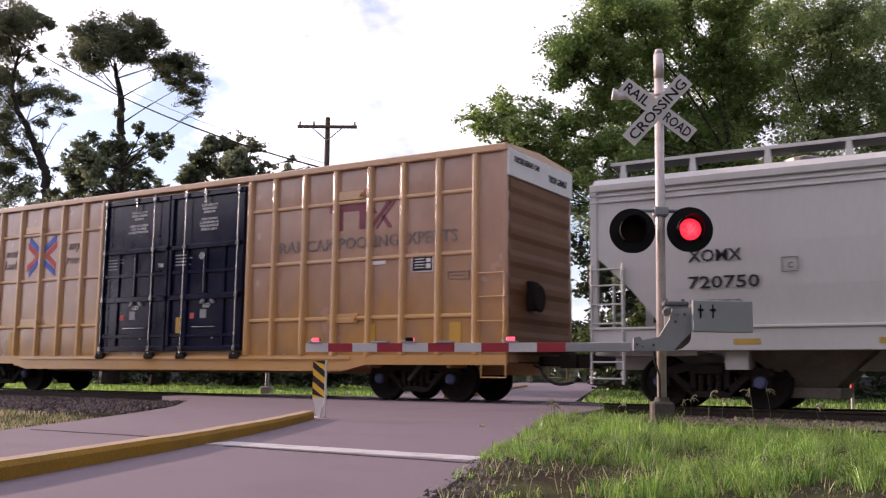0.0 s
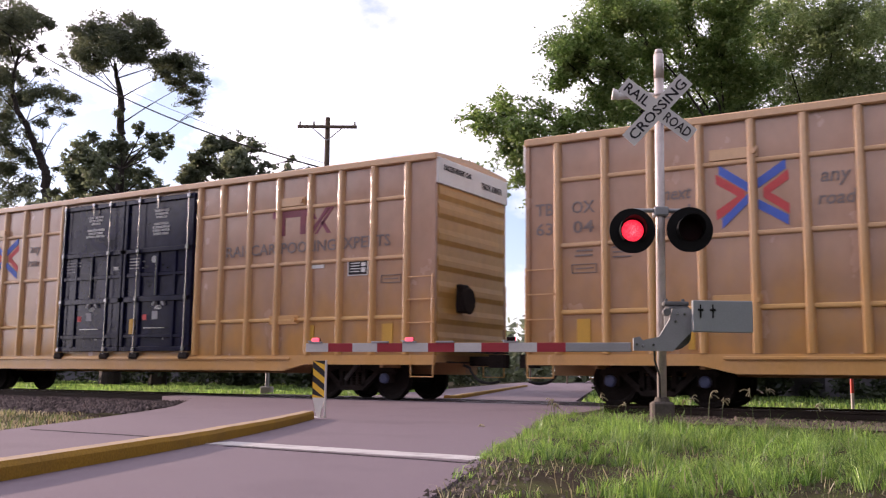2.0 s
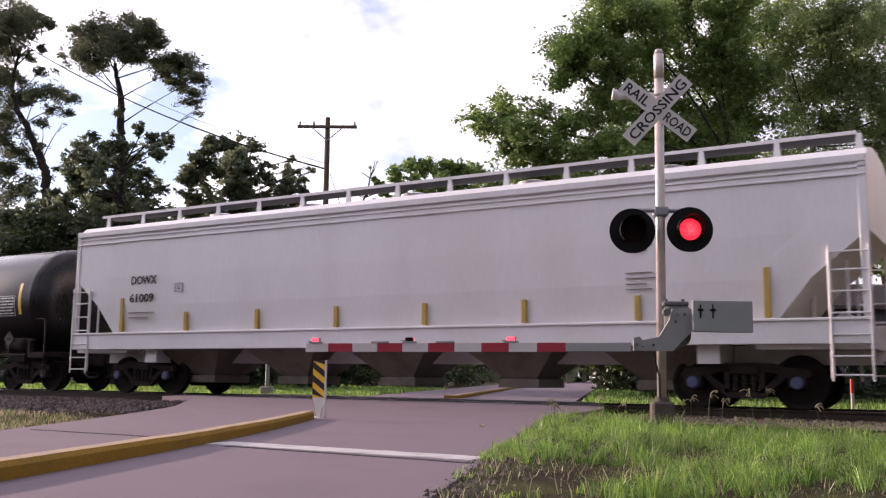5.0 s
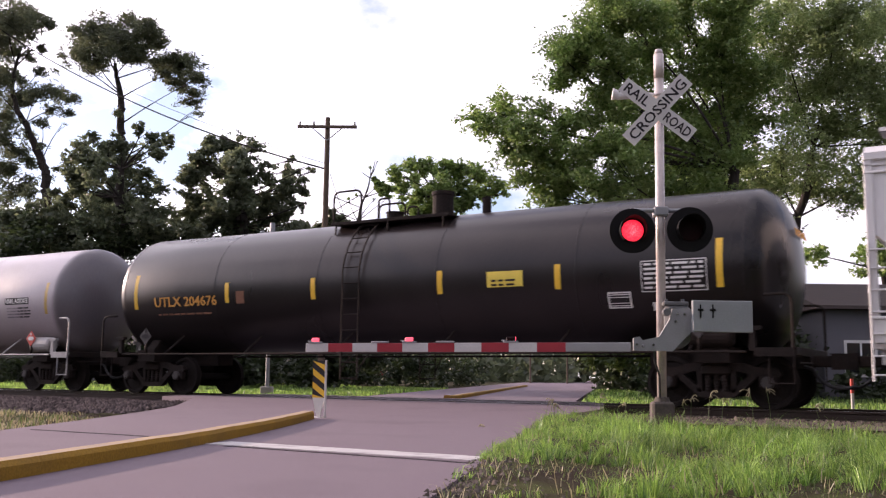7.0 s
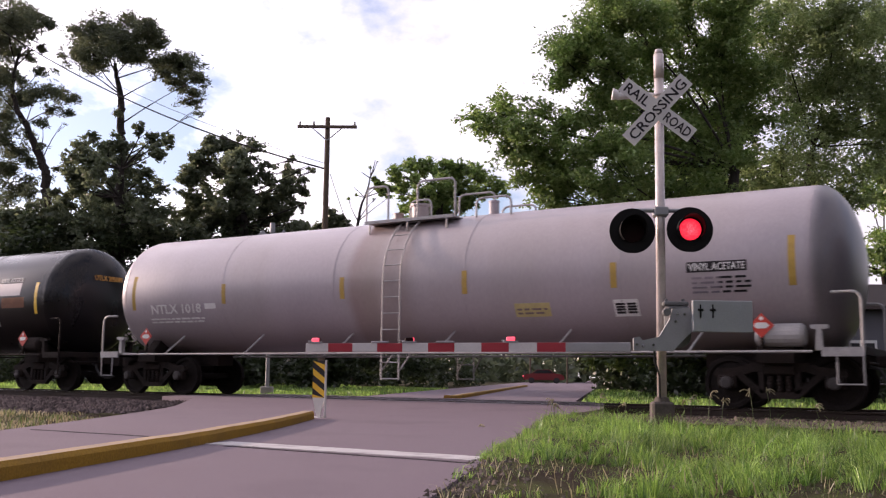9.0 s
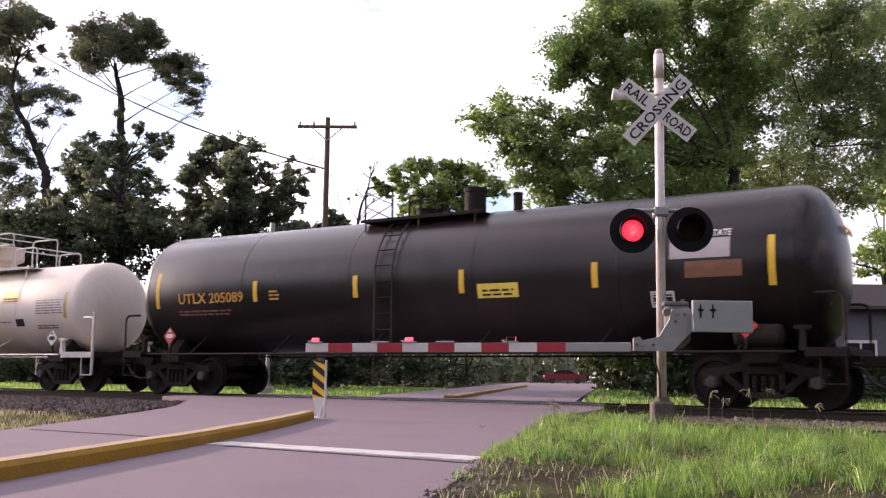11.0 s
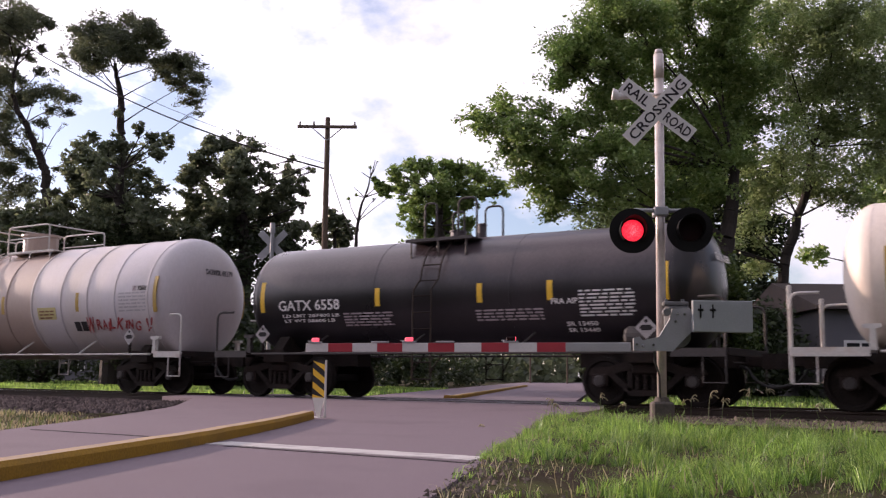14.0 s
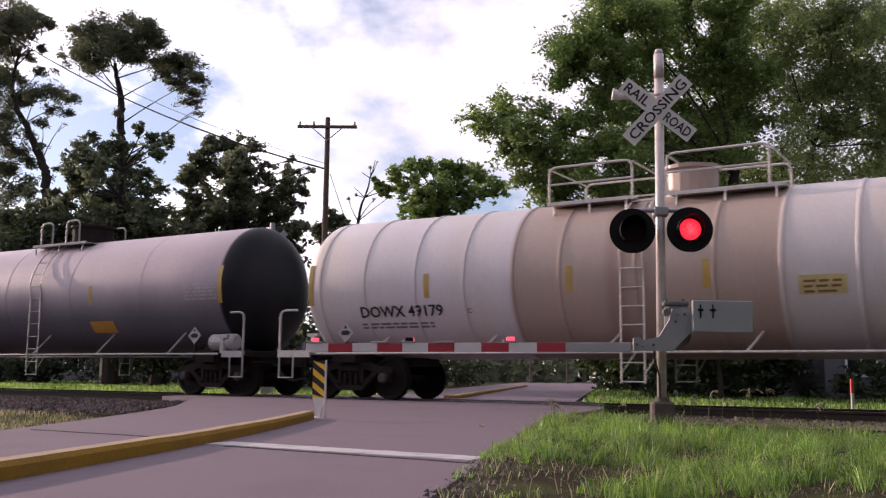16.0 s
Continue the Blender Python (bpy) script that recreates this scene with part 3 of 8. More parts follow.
def letters(texts):
    """Turn words into meshes, one unit high, centred, lying in the xy plane."""
    obs = []
    for w in sorted(set(texts) | {v for t in texts for v in t.split()}):
        c = bpy.data.curves.new("text", "FONT")
        c.body, c.extrude, c.resolution_u, c.offset = w, 0.004, 2, 0.012
        c.align_x, c.align_y = "CENTER", "CENTER"
        obs.append((w, new("text", c)))
    bpy.context.view_layer.update()
    dg = bpy.context.evaluated_depsgraph_get()
    for w, o in obs:
        me = bpy.data.meshes.new_from_object(o.evaluated_get(dg))
        co = np.zeros(len(me.vertices) * 3, np.float32)
        me.vertices.foreach_get("co", co)
        co = co.reshape(-1, 3)
        TEXTS[w] = (co - [(co[:, 0].min() + co[:, 0].max()) / 2, (co[:, 1].min() + co[:, 1].max()) / 2, 0],
                    [tuple(p.vertices) for p in me.polygons], np.ptp(co[:, 0]), np.ptp(co[:, 1]))
        data = o.data
        bpy.data.objects.remove(o)
        bpy.data.meshes.remove(me)
        bpy.data.curves.remove(data)


def lettering(word, place, width, height, mat, parent, slant=0.0):
    """A word as a raised mesh, width by height, at a pose in its parent's space."""
    if " " in word:
        # each word is a piece of its own
        bits, total = word.split(), TEXTS[word][2]
        gap = (total - sum(TEXTS[b][2] for b in bits)) / (len(bits) - 1)
        x = -total / 2
        for b in bits:
            w = TEXTS[b][2]
            lettering(b, place @ Matrix.Translation(((x + w / 2) * width / total, 0, 0)), w * width / total, height, mat, parent, slant)
            x += w + gap
        return None
    co, faces, w, h = TEXTS[word]
    p = co * [width / w, height / h, 1.0]
    p[:, 0] += slant * p[:, 1]
    me = bpy.data.meshes.new("lettering")
    me.from_pydata([tuple(place @ Vector(v)) for v in p.tolist()], [], faces)
    me.materials.append(M[mat])
    ob = tagged(new("lettering", me), kind="stuff")
    ob.parent = parent
    return ob


letters(["CLOSE THIS DOOR", "BEFORE CLOSING", "MAIN DOOR", "CIERRE ESTA PUERTA", "ANTES DE CERRAR", "LA PUERTA PRINCIPAL", "CLOSE AND LOCK", "DOORS BEFORE", "MOVING CAR", "CIERRE Y PONGA", "EL SEGURO EN LAS", "PUERTAS ANTES DE", "MOVER EL CARRO",
         "RAIL", "ROAD", "CROS", "SING", "CROSSING", "RAILCAR", "POOLING", "EXPERTS", "next", "load", "any", "road", "TB", "OX", "63", "04", "57", "51",
         "EXCESS HEIGHT CAR", "TBOX 630457", "TBOX 630451", "ASD", "XOMX", "720750", "DOWX", "61009", "UTLX 204676", "NTLX 1018", "VINYL ACETATE", "UTLX 205089",
         "UTLX 125824", "GATX 6558", "SR 13450", "SR 13440", "FRA AIP", "DOWX 49179", "LD LMT 220500", "LT WT 69500", "LD LMT 207400 LB", "LT WT 58600 LB", "R", "A", "I", "L", "K", "N", "G", "!", "W", "C", "SR 10665", "70K"])


# ---- ground, road, track ----
def smooth_step(a, b, v):
    t = min(1.0, max(0.0, (v - a) / (b - a)))
    return t * t * (3 - 2 * t)


def road_z(y):
    """The road rises to the rails and falls again behind them."""
    return -0.13 + 0.122 * (smooth_step(13.0, 16.6, y) - smooth_step(19.6, 23.5, y))


def right_edge(y):
    # the paving flares out beside the rails
    return -2.76 - 0.39 * (y - 4.43) + 0.88 * smooth_step(13.8, 16.0, y) * (1 - smooth_step(18.7, 20.5, y))


def kerb_x(y):
    return -5.22 - 0.43 * (y - 3.58) - 0.013 * max(0.0, y - 5.0) ** 2 * (1 if y < 12 else 0)


def left_edge(y):
    if y < 16:
        return -9.74 - 0.62 * (y - 6.64) - 0.012 * max(0.0, y - 8.0) ** 2
    return -16.6 - 0.43 * (y - 22.0) if y > 21 else -17.4


def ground_z(x, y):
    near = 0.4 + 0.6 * smooth_step(0.3, 2.0, x - right_edge(y)) if x < 8 else 1.0
    z = GROUND_Z + 0.05 * near * noise.noise(Vector((x * 0.35, y * 0.35, 0.0))) + 0.02 * noise.noise(Vector((x * 1.3, y * 1.3, 4.0)))
    bed = 1 - smooth_step(2.2, 3.4, abs(y - TRACK_Y))
    # soil has gathered along the road's edge
    if -3 < y < 15:
        z += 0.045 * math.exp(-((x - right_edge(y) - 0.25) / 0.4) ** 2)
    z -= 0.28 * bed
    inside = smooth_step(left_edge(y) - 0.3, left_edge(y) + 0.4, x) * (1 - smooth_step(right_edge(y) - 0.8, right_edge(y) - 0.15, x))
    return z - 0.22 * inside if abs(y) < 120 else z


def make_ground():
    far = [70, 90, 120, 170, 260, 420, 800, 1600, 3000]
    xs = np.array(sorted([-v for v in far] + list(np.arange(-62, -9, 0.7)) + list(np.arange(-9, 8, 0.3)) + list(np.arange(8, 40, 0.7)) + [45, 52, 60] + far))
    ys = np.array(sorted([-v for v in far] + [-50, -35, -20] + list(np.arange(-12, 3, 0.7)) + list(np.arange(3, 14, 0.3)) + list(np.arange(14, 62, 0.7)) + far))
    vs = [(x, y, ground_z(x, y)) for y in ys for x in xs]
    nx = len(xs)
    fs = [(j * nx + i, j * nx + i + 1, (j + 1) * nx + i + 1, (j + 1) * nx + i) for j in range(len(ys) - 1) for i in range(nx - 1)]
    g = raw("ground", vs, fs, "soil", smooth=True)
    tagged(g, "uneven verge of brown soil and short green grass", "ground", kind="structure")


def strip(name, ys, left, right, lift, mat, thick=0.12, cols=6):
    """A paved strip with thickness that follows the road's height."""
    bm = bm_new()
    rows = []
    for y in ys:
        a, b = left(y), right(y)
        rows.append([bm.verts.new((a + (b - a) * k / cols, y, road_z(y) + lift)) for k in range(cols + 1)])
    low = [[bm.verts.new((v.co.x, v.co.y, v.co.z - thick)) for v in (r[0], r[-1])] for r in rows]
    for r, s, p, q in zip(rows, rows[1:], low, low[1:]):
        for k in range(cols):
            bm.faces.new((r[k], r[k + 1], s[k + 1], s[k]))
        bm.faces.new((r[0], s[0], q[0], p[0]))
        bm.faces.new((r[-1], p[1], q[1], s[-1]))
    return part(name, bm, mat)


def make_road():
    ys = [-40, -20, -8] + list(np.arange(-4, 30, 0.5)) + [32, 36, 42, 50, 60, 75, 95, 120, 160]
    tagged(strip("road", ys, left_edge, right_edge, 0.0, "asphalt"), "worn grey-pink asphalt road rising over the railway", "road", kind="structure")
    # stop line, parallel to the rails
    bm = bm_new()
    for i in range(24):
        x0 = -6.55 + i * 0.118
        n0, n1 = 0.03 * noise.noise(Vector((i * 0.7, 0, 0))), 0.03 * noise.noise(Vector((i * 0.7, 9, 0)))
        box(bm, x0, x0 + 0.119, 6.55 + n0, 6.91 + n1, -0.13, -0.125)
    tagged(part("stop_line", bm, "white_line"), "worn white stop line painted on the asphalt", "road marking", kind="structure")
    # a thin cast shadow across the road, painted as dark strips
    bm = bm_new()
    for a, b, w in (((-9.6, 6.95), (-6.9, 6.96), 0.07), ((-6.2, 6.47), (-3.6, 6.36), 0.06)):
        k = 14
        for i in range(k):
            x0, y0 = a[0] + (b[0] - a[0]) * i / k, a[1] + (b[1] - a[1]) * i / k + 0.008 * math.sin(i * 1.3)
            box(bm, x0, x0 + (b[0] - a[0]) / k + 0.01, y0 - w / 2, y0 + w / 2, road_z(y0) - 0.01, road_z(y0) + 0.004)
    tagged(part("road_seam", bm, "tar"), "dark strips painting a thin cast shadow across the asphalt", "road seam", kind="structure")


def kerb(ys, name, label, h=0.115, w=0.22):
    """A raised separator with worn, rounded edges."""
    bm = bm_new()
    rows = []
    for i, y in enumerate(ys):
        x, z = kerb_x(y), road_z(y)
        dent = 0.012 * noise.noise(Vector((y * 1.7, 3, 0)))
        prof = [(0, -0.1), (0, h - 0.035), (-0.03, h), (-w + 0.03, h), (-w, h - 0.035), (-w, -0.1)]
        rows.append([bm.verts.new((x + u + dent, y, z + v + (dent if v > 0 else 0))) for u, v in prof])
    for r, s in zip(rows, rows[1:]):
        for k in range(5):
            f = bm.faces.new((r[k], s[k], s[k + 1], r[k + 1]))
            f.material_index = 1 if k in (2,) else 0
    bm.faces.new(rows[0])
    bm.faces.new(rows[-1][::-1])
    bmesh.ops.recalc_face_normals(bm, faces=bm.faces[:])
    tagged(part(name, bm, ["yellow_kerb", "kerb_top"]), label, "kerb", kind="structure")


M["kerb_top"] = material("kerb_top", (0.36, 0.25, 0.14), 0.9, vary=0.25, scale=3, fine=40, bump=0.4, other=(0.2, 0.15, 0.12), amount=0.7)


def make_track():
    for k, side in enumerate((-1, 1)):
        bm = bm_new()
        y = TRACK_Y + side * 0.753
        web = [(-0.07, -0.171), (0.07, -0.171), (0.07, -0.158), (0.012, -0.14), (0.01, -0.045), (0.037, -0.035), (0.037, -0.004), (0.03, -0.001), (-0.03, -0.001), (-0.037, -0.004), (-0.037, -0.035), (-0.01, -0.045), (-0.012, -0.14), (-0.07, -0.158)]
        prism(bm, [(y + u, v) for u, v in web], "x", -420, 420)
        box(bm, -420, 420, y - 0.026, y + 0.026, -0.004, 0.0, mat=1)
        tagged(part("rail_%s" % ("near", "far")[k], bm, ["rail_steel", "rail_top"]), "rusty steel rail with a bright worn top", "rail", kind="structure")
    # ballast: a bed and loose stones
    bm = bm_new()
    prism(bm, [(TRACK_Y - 2.9, -0.42), (TRACK_Y - 1.9, -0.225), (TRACK_Y + 1.9, -0.225), (TRACK_Y + 2.9, -0.42)], "x", -420, 420)
    tagged(part("track_bed", bm, "gravel"), "dark grey ballast bed under the track", "track bed", kind="structure")
    for x0, x1, f in ((-90.0, None, 0), (None, 60.0, 1)):
        bm = bm_new()
        rows = []
        for y in np.arange(9.9 if f == 0 else 12.9, 15.6, 0.45):
            a, b = (x0, left_edge(y) + 0.1) if f == 0 else (right_edge(y) - 0.1, x1)
            k = 40
            rows.append([bm.verts.new((a + (b - a) * (i / k) ** (0.35 if f == 0 else 2.5), y + 0.25 * noise.noise(Vector((i * 0.7, y, 0))), GROUND_Z + 0.035 + 0.05 * smooth_step(9.5, 13, y) - 0.12 * smooth_step(14.2, 15.5, y) - (0.09 * (i / k) ** 6 if f == 0 else 0.09 * (1 - i / k) ** 12) + 0.02 * noise.noise(Vector((i * 1.3, y * 2, 7))))) for i in range(k + 1)])
        for r, q in zip(rows, rows[1:]):
            for i in range(len(r) - 1):
                bm.faces.new((r[i], r[i + 1], q[i + 1], q[i]))
        tagged(part("gravel_apron", bm, "gravel_brown" if f else "gravel"), "brown gravel between the verge and the track" if f else "dark dirty gravel spread beside the track", "gravel", kind="structure")
    rng = np.random.RandomState(4)
    n = 42000
    xs = np.concatenate([rng.uniform(-46, -12.5, n * 2 // 3), rng.uniform(-7.8, 8, n // 3)])
    ys = TRACK_Y - 0.2 + np.where(rng.rand(len(xs)) < 0.45, rng.uniform(-7.6, -2.2, len(xs)), np.clip(rng.normal(-1.1, 1.0, len(xs)), -3.0, 2.2))
    ys = np.where((xs > -8) & (ys < 12.9), 13.0 + 2.5 * rng.rand(len(xs)), ys)
    keep = (xs < np.array([left_edge(min(y, 15.9)) for y in ys]) - 0.1) | (xs > np.array([right_edge(y) for y in ys]) + 0.25)
    xs, ys = xs[keep], ys[keep]
    z = np.where(np.abs(ys - TRACK_Y) < 1.9, -0.22, -0.22 - 0.17 * (np.abs(ys - TRACK_Y) - 1.9))
    z = np.where(ys < 15.4, GROUND_Z + 0.05, np.maximum(z, -0.24))
    size = rng.uniform(0.02, 0.05, len(xs))
    corner = np.array([(-1, -1, -0.6), (1, -0.8, -0.7), (0.9, 1, -0.6), (-0.8, 0.9, -0.5), (0.1, 0.1, 0.8)])
    jit = corner[None] + rng.uniform(-0.4, 0.4, (len(xs), 5, 3))
    v = jit * size[:, None, None] + np.stack([xs, ys, z + 0.015], 1)[:, None]
    f = np.array([(0, 1, 4), (1, 2, 4), (2, 3, 4), (3, 0, 4)])
    side = xs > -8.5
    for who, name, mat, label in ((~side, "ballast_stones", "gravel", "loose dark ballast stones beside the rails"), (side, "gravel_stones", "gravel_brown", "loose brown gravel stones by the verge")):
        vv = v[who]
        tagged(raw(name, vv.reshape(-1, 3), (f[None] + 5 * np.arange(len(vv))[:, None, None]).reshape(-1, 3), mat), label, "ballast", kind="stuff")
    bm = bm_new()
    box(bm, -0.115, 0.115, -1.3, 1.3, -0.355, -0.185, 0.012)
    tie = part("tie", bm, "tie")
    bed = bpy.data.objects["track_bed"]
    mesh = tie.data
    bpy.data.objects.remove(tie)
    x = -60.0
    while x < 40:
        if not (left_edge(15.5) - 0.2 < x < right_edge(18) + 0.4):
            o = new("tie", mesh)
            o.parent = bed
            o.matrix_basis = pose(x, TRACK_Y, 0, 0, 0, random.uniform(-1.5, 1.5))
        x += 0.55
    # rubber flangeway strips at the crossing
    bm = bm_new()
    for side in (-1, 1):
        y = TRACK_Y + side * 0.753
        for a, b in ((y - 0.11, y - 0.042), (y + 0.042, y + 0.11)):
            box(bm, left_edge(16.5) + 0.3, right_edge(17.5) - 0.1, a, b, -0.1, -0.003)
    tagged(part("flangeway_strip", bm, "tar"), "dark rubber strips along the rails in the crossing", "crossing strip", kind="structure")


# ---- plants ----
def tufts(x, y, cell, rng):
    """Draw blades together into tufts: new places, outward angles, and a size for each tuft."""
    i, j = np.floor(x / cell), np.floor(y / cell)

    def mix(k):
        q = np.sin(i * 12.9898 + j * 78.233 + k) * 43758.5453
        return q - np.floor(q)

    cx, cy = (i + 0.2 + 0.6 * mix(1.0)) * cell, (j + 0.2 + 0.6 * mix(2.0)) * cell
    out = np.arctan2(y - cy, x - cx) + rng.normal(0, 0.5, len(x))
    pull = rng.uniform(0.35, 0.8, len(x))
    return x + (cx - x) * pull, y + (cy - y) * pull, out, 0.55 + 0.85 * mix(3.0) ** 1.4


def blades(name, xs, ys, zs, heights, widths, mat, rng, label, lean=0.35, out=None):
    """Many grass blades as tapered, leaning strips."""
    n = len(xs)
    a = rng.uniform(0, 2 * np.pi, n)
    b = rng.uniform(0, 2 * np.pi, n) if out is None else out
    side = np.stack([np.cos(a), np.sin(a), np.zeros(n)], 1) * widths[:, None] / 2
    tip = np.stack([np.cos(b), np.sin(b), np.zeros(n)], 1) * (heights * rng.uniform(0.1, 1.0, n) * lean * 2)[:, None]
    root = np.stack([xs, ys, zs], 1)
    up = np.array([0, 0, 1.0])
    mid = root + tip * 0.28 + up * (heights * 0.62)[:, None]
    end = root + tip + up * (heights * rng.uniform(0.55, 1.0, n))[:, None]
    v = np.stack([root - side, root + side, mid - side * 0.7, mid + side * 0.7, end], 1).reshape(-1, 3)
    f = np.array([(0, 1, 3), (0, 3, 2), (2, 3, 4)])
    f = (f[None] + 5 * np.arange(n)[:, None, None]).reshape(-1, 3)
    return tagged(raw(name, v, f, mat), label, "grass", kind="stuff")


def make_grass():
    rng = np.random.RandomState(7)

    def scatter(n, x0, x1, y0, y1, ok):
        x, y = rng.uniform(x0, x1, n), rng.uniform(y0, y1, n)
        k = np.array([ok(p, q) for p, q in zip(x, y)])
        x, y = x[k], y[k]
        return x, y, np.array([ground_z(p, q) for p, q in zip(x, y)]) - 0.01

    def clump(x, y, s=0.9, o=0.0):
        return np.array([noise.noise(Vector((p * s, q * s, o))) for p, q in zip(x, y)])

    # the verge beside the road, between the camera and the track
    x, y, z = scatter(330000, -7.5, 6.5, 4.4, 15.0, lambda p, q: q < 12.45 + 0.7 * noise.noise(Vector((p * 1.1, 0, 5))) + max(0.0, -4.4 - p) * 1.2 and p > right_edge(q) - 0.03 + 0.14 * noise.noise(Vector((p * 2, q * 2, 8)))
                      and noise.noise(Vector((p * 0.9, q * 0.9, 0))) + 0.7 * noise.noise(Vector((p * 3.1, q * 3.1, 4))) > 0.20 - 0.10 * (q - 6.3) + max(0.0, q - 12.4) * 0.35 * (p > 1.0))
    c = clump(x, y) + 1.2 * clump(x, y, 3.1, 4.0)
    edge = np.clip((x - (-2.76 - 0.39 * (y - 4.43))) / 1.2, 0.25, 1)
    h = (0.035 + 0.17 * np.clip(c + 0.10, 0, 1.1) + 0.13 * rng.rand(len(x)) ** 3) * (0.5 + 0.5 * edge) * (0.68 + 0.32 * np.clip((y - 5.0) / 3.5, 0, 1))
    x, y, out, tall = tufts(x, y, 0.17, rng)
    h = h * tall * 1.12
    blades("verge_grass", x, y, z, h, rng.uniform(0.003, 0.0075, len(x)), "grass", rng, "uncut bright green grass on the verge by the road", lean=0.75, out=out)
    x, y, z = scatter(45000, -7.5, 7.5, 4.0, 14.2, lambda p, q: p > right_edge(q) - 0.02 and noise.noise(Vector((p * 1.7, q * 1.7, 6))) > -0.15)
    blades("short_grass", x, y, z, rng.uniform(0.02, 0.065, len(x)), rng.uniform(0.004, 0.010, len(x)), "grass_dim", rng, "short sparse grass on the verge's bare soil", lean=0.9)
    x, y, z = scatter(6500, -7.5, 7.5, 4.0, 15.8, lambda p, q: p > right_edge(q) + 0.02)
    blades("dry_grass", x, y, z, rng.uniform(0.04, 0.16, len(x)), rng.uniform(0.005, 0.010, len(x)), "grass_dry", rng, "dry straw-coloured stalks in the verge grass", lean=0.8)
    # clods and litter on the bare soil, and along the ragged road edge
    n = 5200
    x, y = rng.uniform(-7, 7, n), rng.uniform(4, 13.5, n)
    k = rng.rand(n) < 0.25
    x = np.where(k, np.array([right_edge(v) for v in y]) + rng.normal(0.10, 0.12, n), x)
    k = x > np.array([right_edge(v) for v in y]) - 0.10
    x, y = x[k], y[k]
    z = np.array([max(ground_z(p, q), road_z(q) if p < right_edge(q) else -9) for p, q in zip(x, y)])
    size = rng.uniform(0.004, 0.022, len(x))
    corner = np.array([(-1, -1, -0.6), (1, -0.8, -0.7), (0.9, 1, -0.6), (-0.8, 0.9, -0.5), (0.1, 0.1, 0.7)])
    v = ((corner[None] + rng.uniform(-0.5, 0.5, (len(x), 5, 3))) * size[:, None, None] + np.stack([x, y, z + 0.003], 1)[:, None]).reshape(-1, 3)
    f = np.array([(0, 1, 4), (1, 2, 4), (2, 3, 4), (3, 0, 4)])
    f = (f[None] + 5 * np.arange(len(x))[:, None, None]).reshape(-1, 3)
    tagged(raw("soil_crumbs", v, f, "soil_crumb"), "dry crumbs of soil and grit along the road's edge", "soil", kind="stuff")
    # tall weeds round the signal mast
    x, y, z = scatter(15000, -6.2, 6.5, 10.6, 15.0, lambda p, q: p > right_edge(q) + 0.15 and noise.noise(Vector((p * 1.3, q * 1.3, 2))) > 0.06 + max(0.0, q - 12.4) * 0.45 * (p > -4.2))
    blades("tall_weeds", x, y, z, rng.uniform(0.10, 0.32, len(x)), rng.uniform(0.004, 0.010, len(x)), "grass", rng, "tall green weeds round the foot of the signal mast", lean=0.65)
    # left of the road
    x, y, z = scatter(9000, -24, -10, 6, 15.6, lambda p, q: p < left_edge(q) - 0.2 and q < 9.8 + 0.5 * noise.noise(Vector((p, q, 1))))
    blades("left_grass", x, y, z, rng.uniform(0.05, 0.16, len(x)), rng.uniform(0.01, 0.02, len(x)), "grass_dim", rng, "thin dry-edged grass beside the ballast")
    x, y, z = scatter(9000, -24, -10, 6, 11.5, lambda p, q: p < left_edge(q) - 0.1 and q < 10.2 + noise.noise(Vector((p, q, 2))))
    blades("left_dry_grass", x, y, z, rng.uniform(0.04, 0.12, len(x)), rng.uniform(0.01, 0.02, len(x)), "grass_dry", rng, "dry straw beside the ballast", lean=0.8)
    # behind the track
    x, y, z = scatter(70000, -60, 16, 20.8, 44, lambda p, q: p < left_edge(q) - 0.2 or p > right_edge(q) + 0.2)
    k = clump(x, y, 0.35, 3.0)
    blades("far_grass", x, y, z, 0.12 + 0.2 * np.clip(k + 0.2, 0, 1), rng.uniform(0.02, 0.05, len(x)), "grass", rng, "long sunlit grass behind the railway")


def seed_heads():
    """Drooping grass seed heads that stand above the verge by the mast."""
    rng = random.Random(12)
    for x, y, h in ((-4.95, 12.3, 0.42), (-4.7, 12.5, 0.30), (-3.75, 12.2, 0.38), (-3.55, 12.5, 0.48), (-3.3, 12.2, 0.42), (-3.0, 12.6, 0.52), (-2.85, 12.9, 0.55), (-5.3, 11.6, 0.26), (-2.2, 12.6, 0.36), (-6.15, 11.0, 0.24), (-5.6, 12.1, 0.30), (-3.9, 12.9, 0.40)):
        z = ground_z(x, y)
        a = rng.uniform(-0.4, 0.4)
        weed = tagged(new("grass_seed_head"), "tall pale grass stalk with a drooping seed head", "weed", group="grass seed heads")
        weed.location = (x, y, z - 0.02)
        bm = bm_new()
        top = Vector((0.35 * h * a, 0.1 * h * a, h + 0.02))
        pts = bend((0, 0, 0), (0.0, 0, h * 0.7), top, 4)
        path_bar(bm, pts, 0.0035, 5)
        part("stalk", bm, "grass_dim", weed)
        bm = bm_new()
        lean = rng.choice((-1, 1))
        for i in range(rng.randint(4, 6)):
            d = lean * rng.uniform(-0.02, 0.12)
            root = pts[-1]
            lift = rng.uniform(-0.03, 0.07)
            e = bend(root, root + Vector((d * 0.6, rng.uniform(-0.03, 0.03), lift + 0.03)), root + Vector((d, rng.uniform(-0.06, 0.06), lift - 0.03)), 4)
            path_bar(bm, e, rng.uniform(0.004, 0.007), 5)
        part("seed_head", bm, "grass_dry", weed)


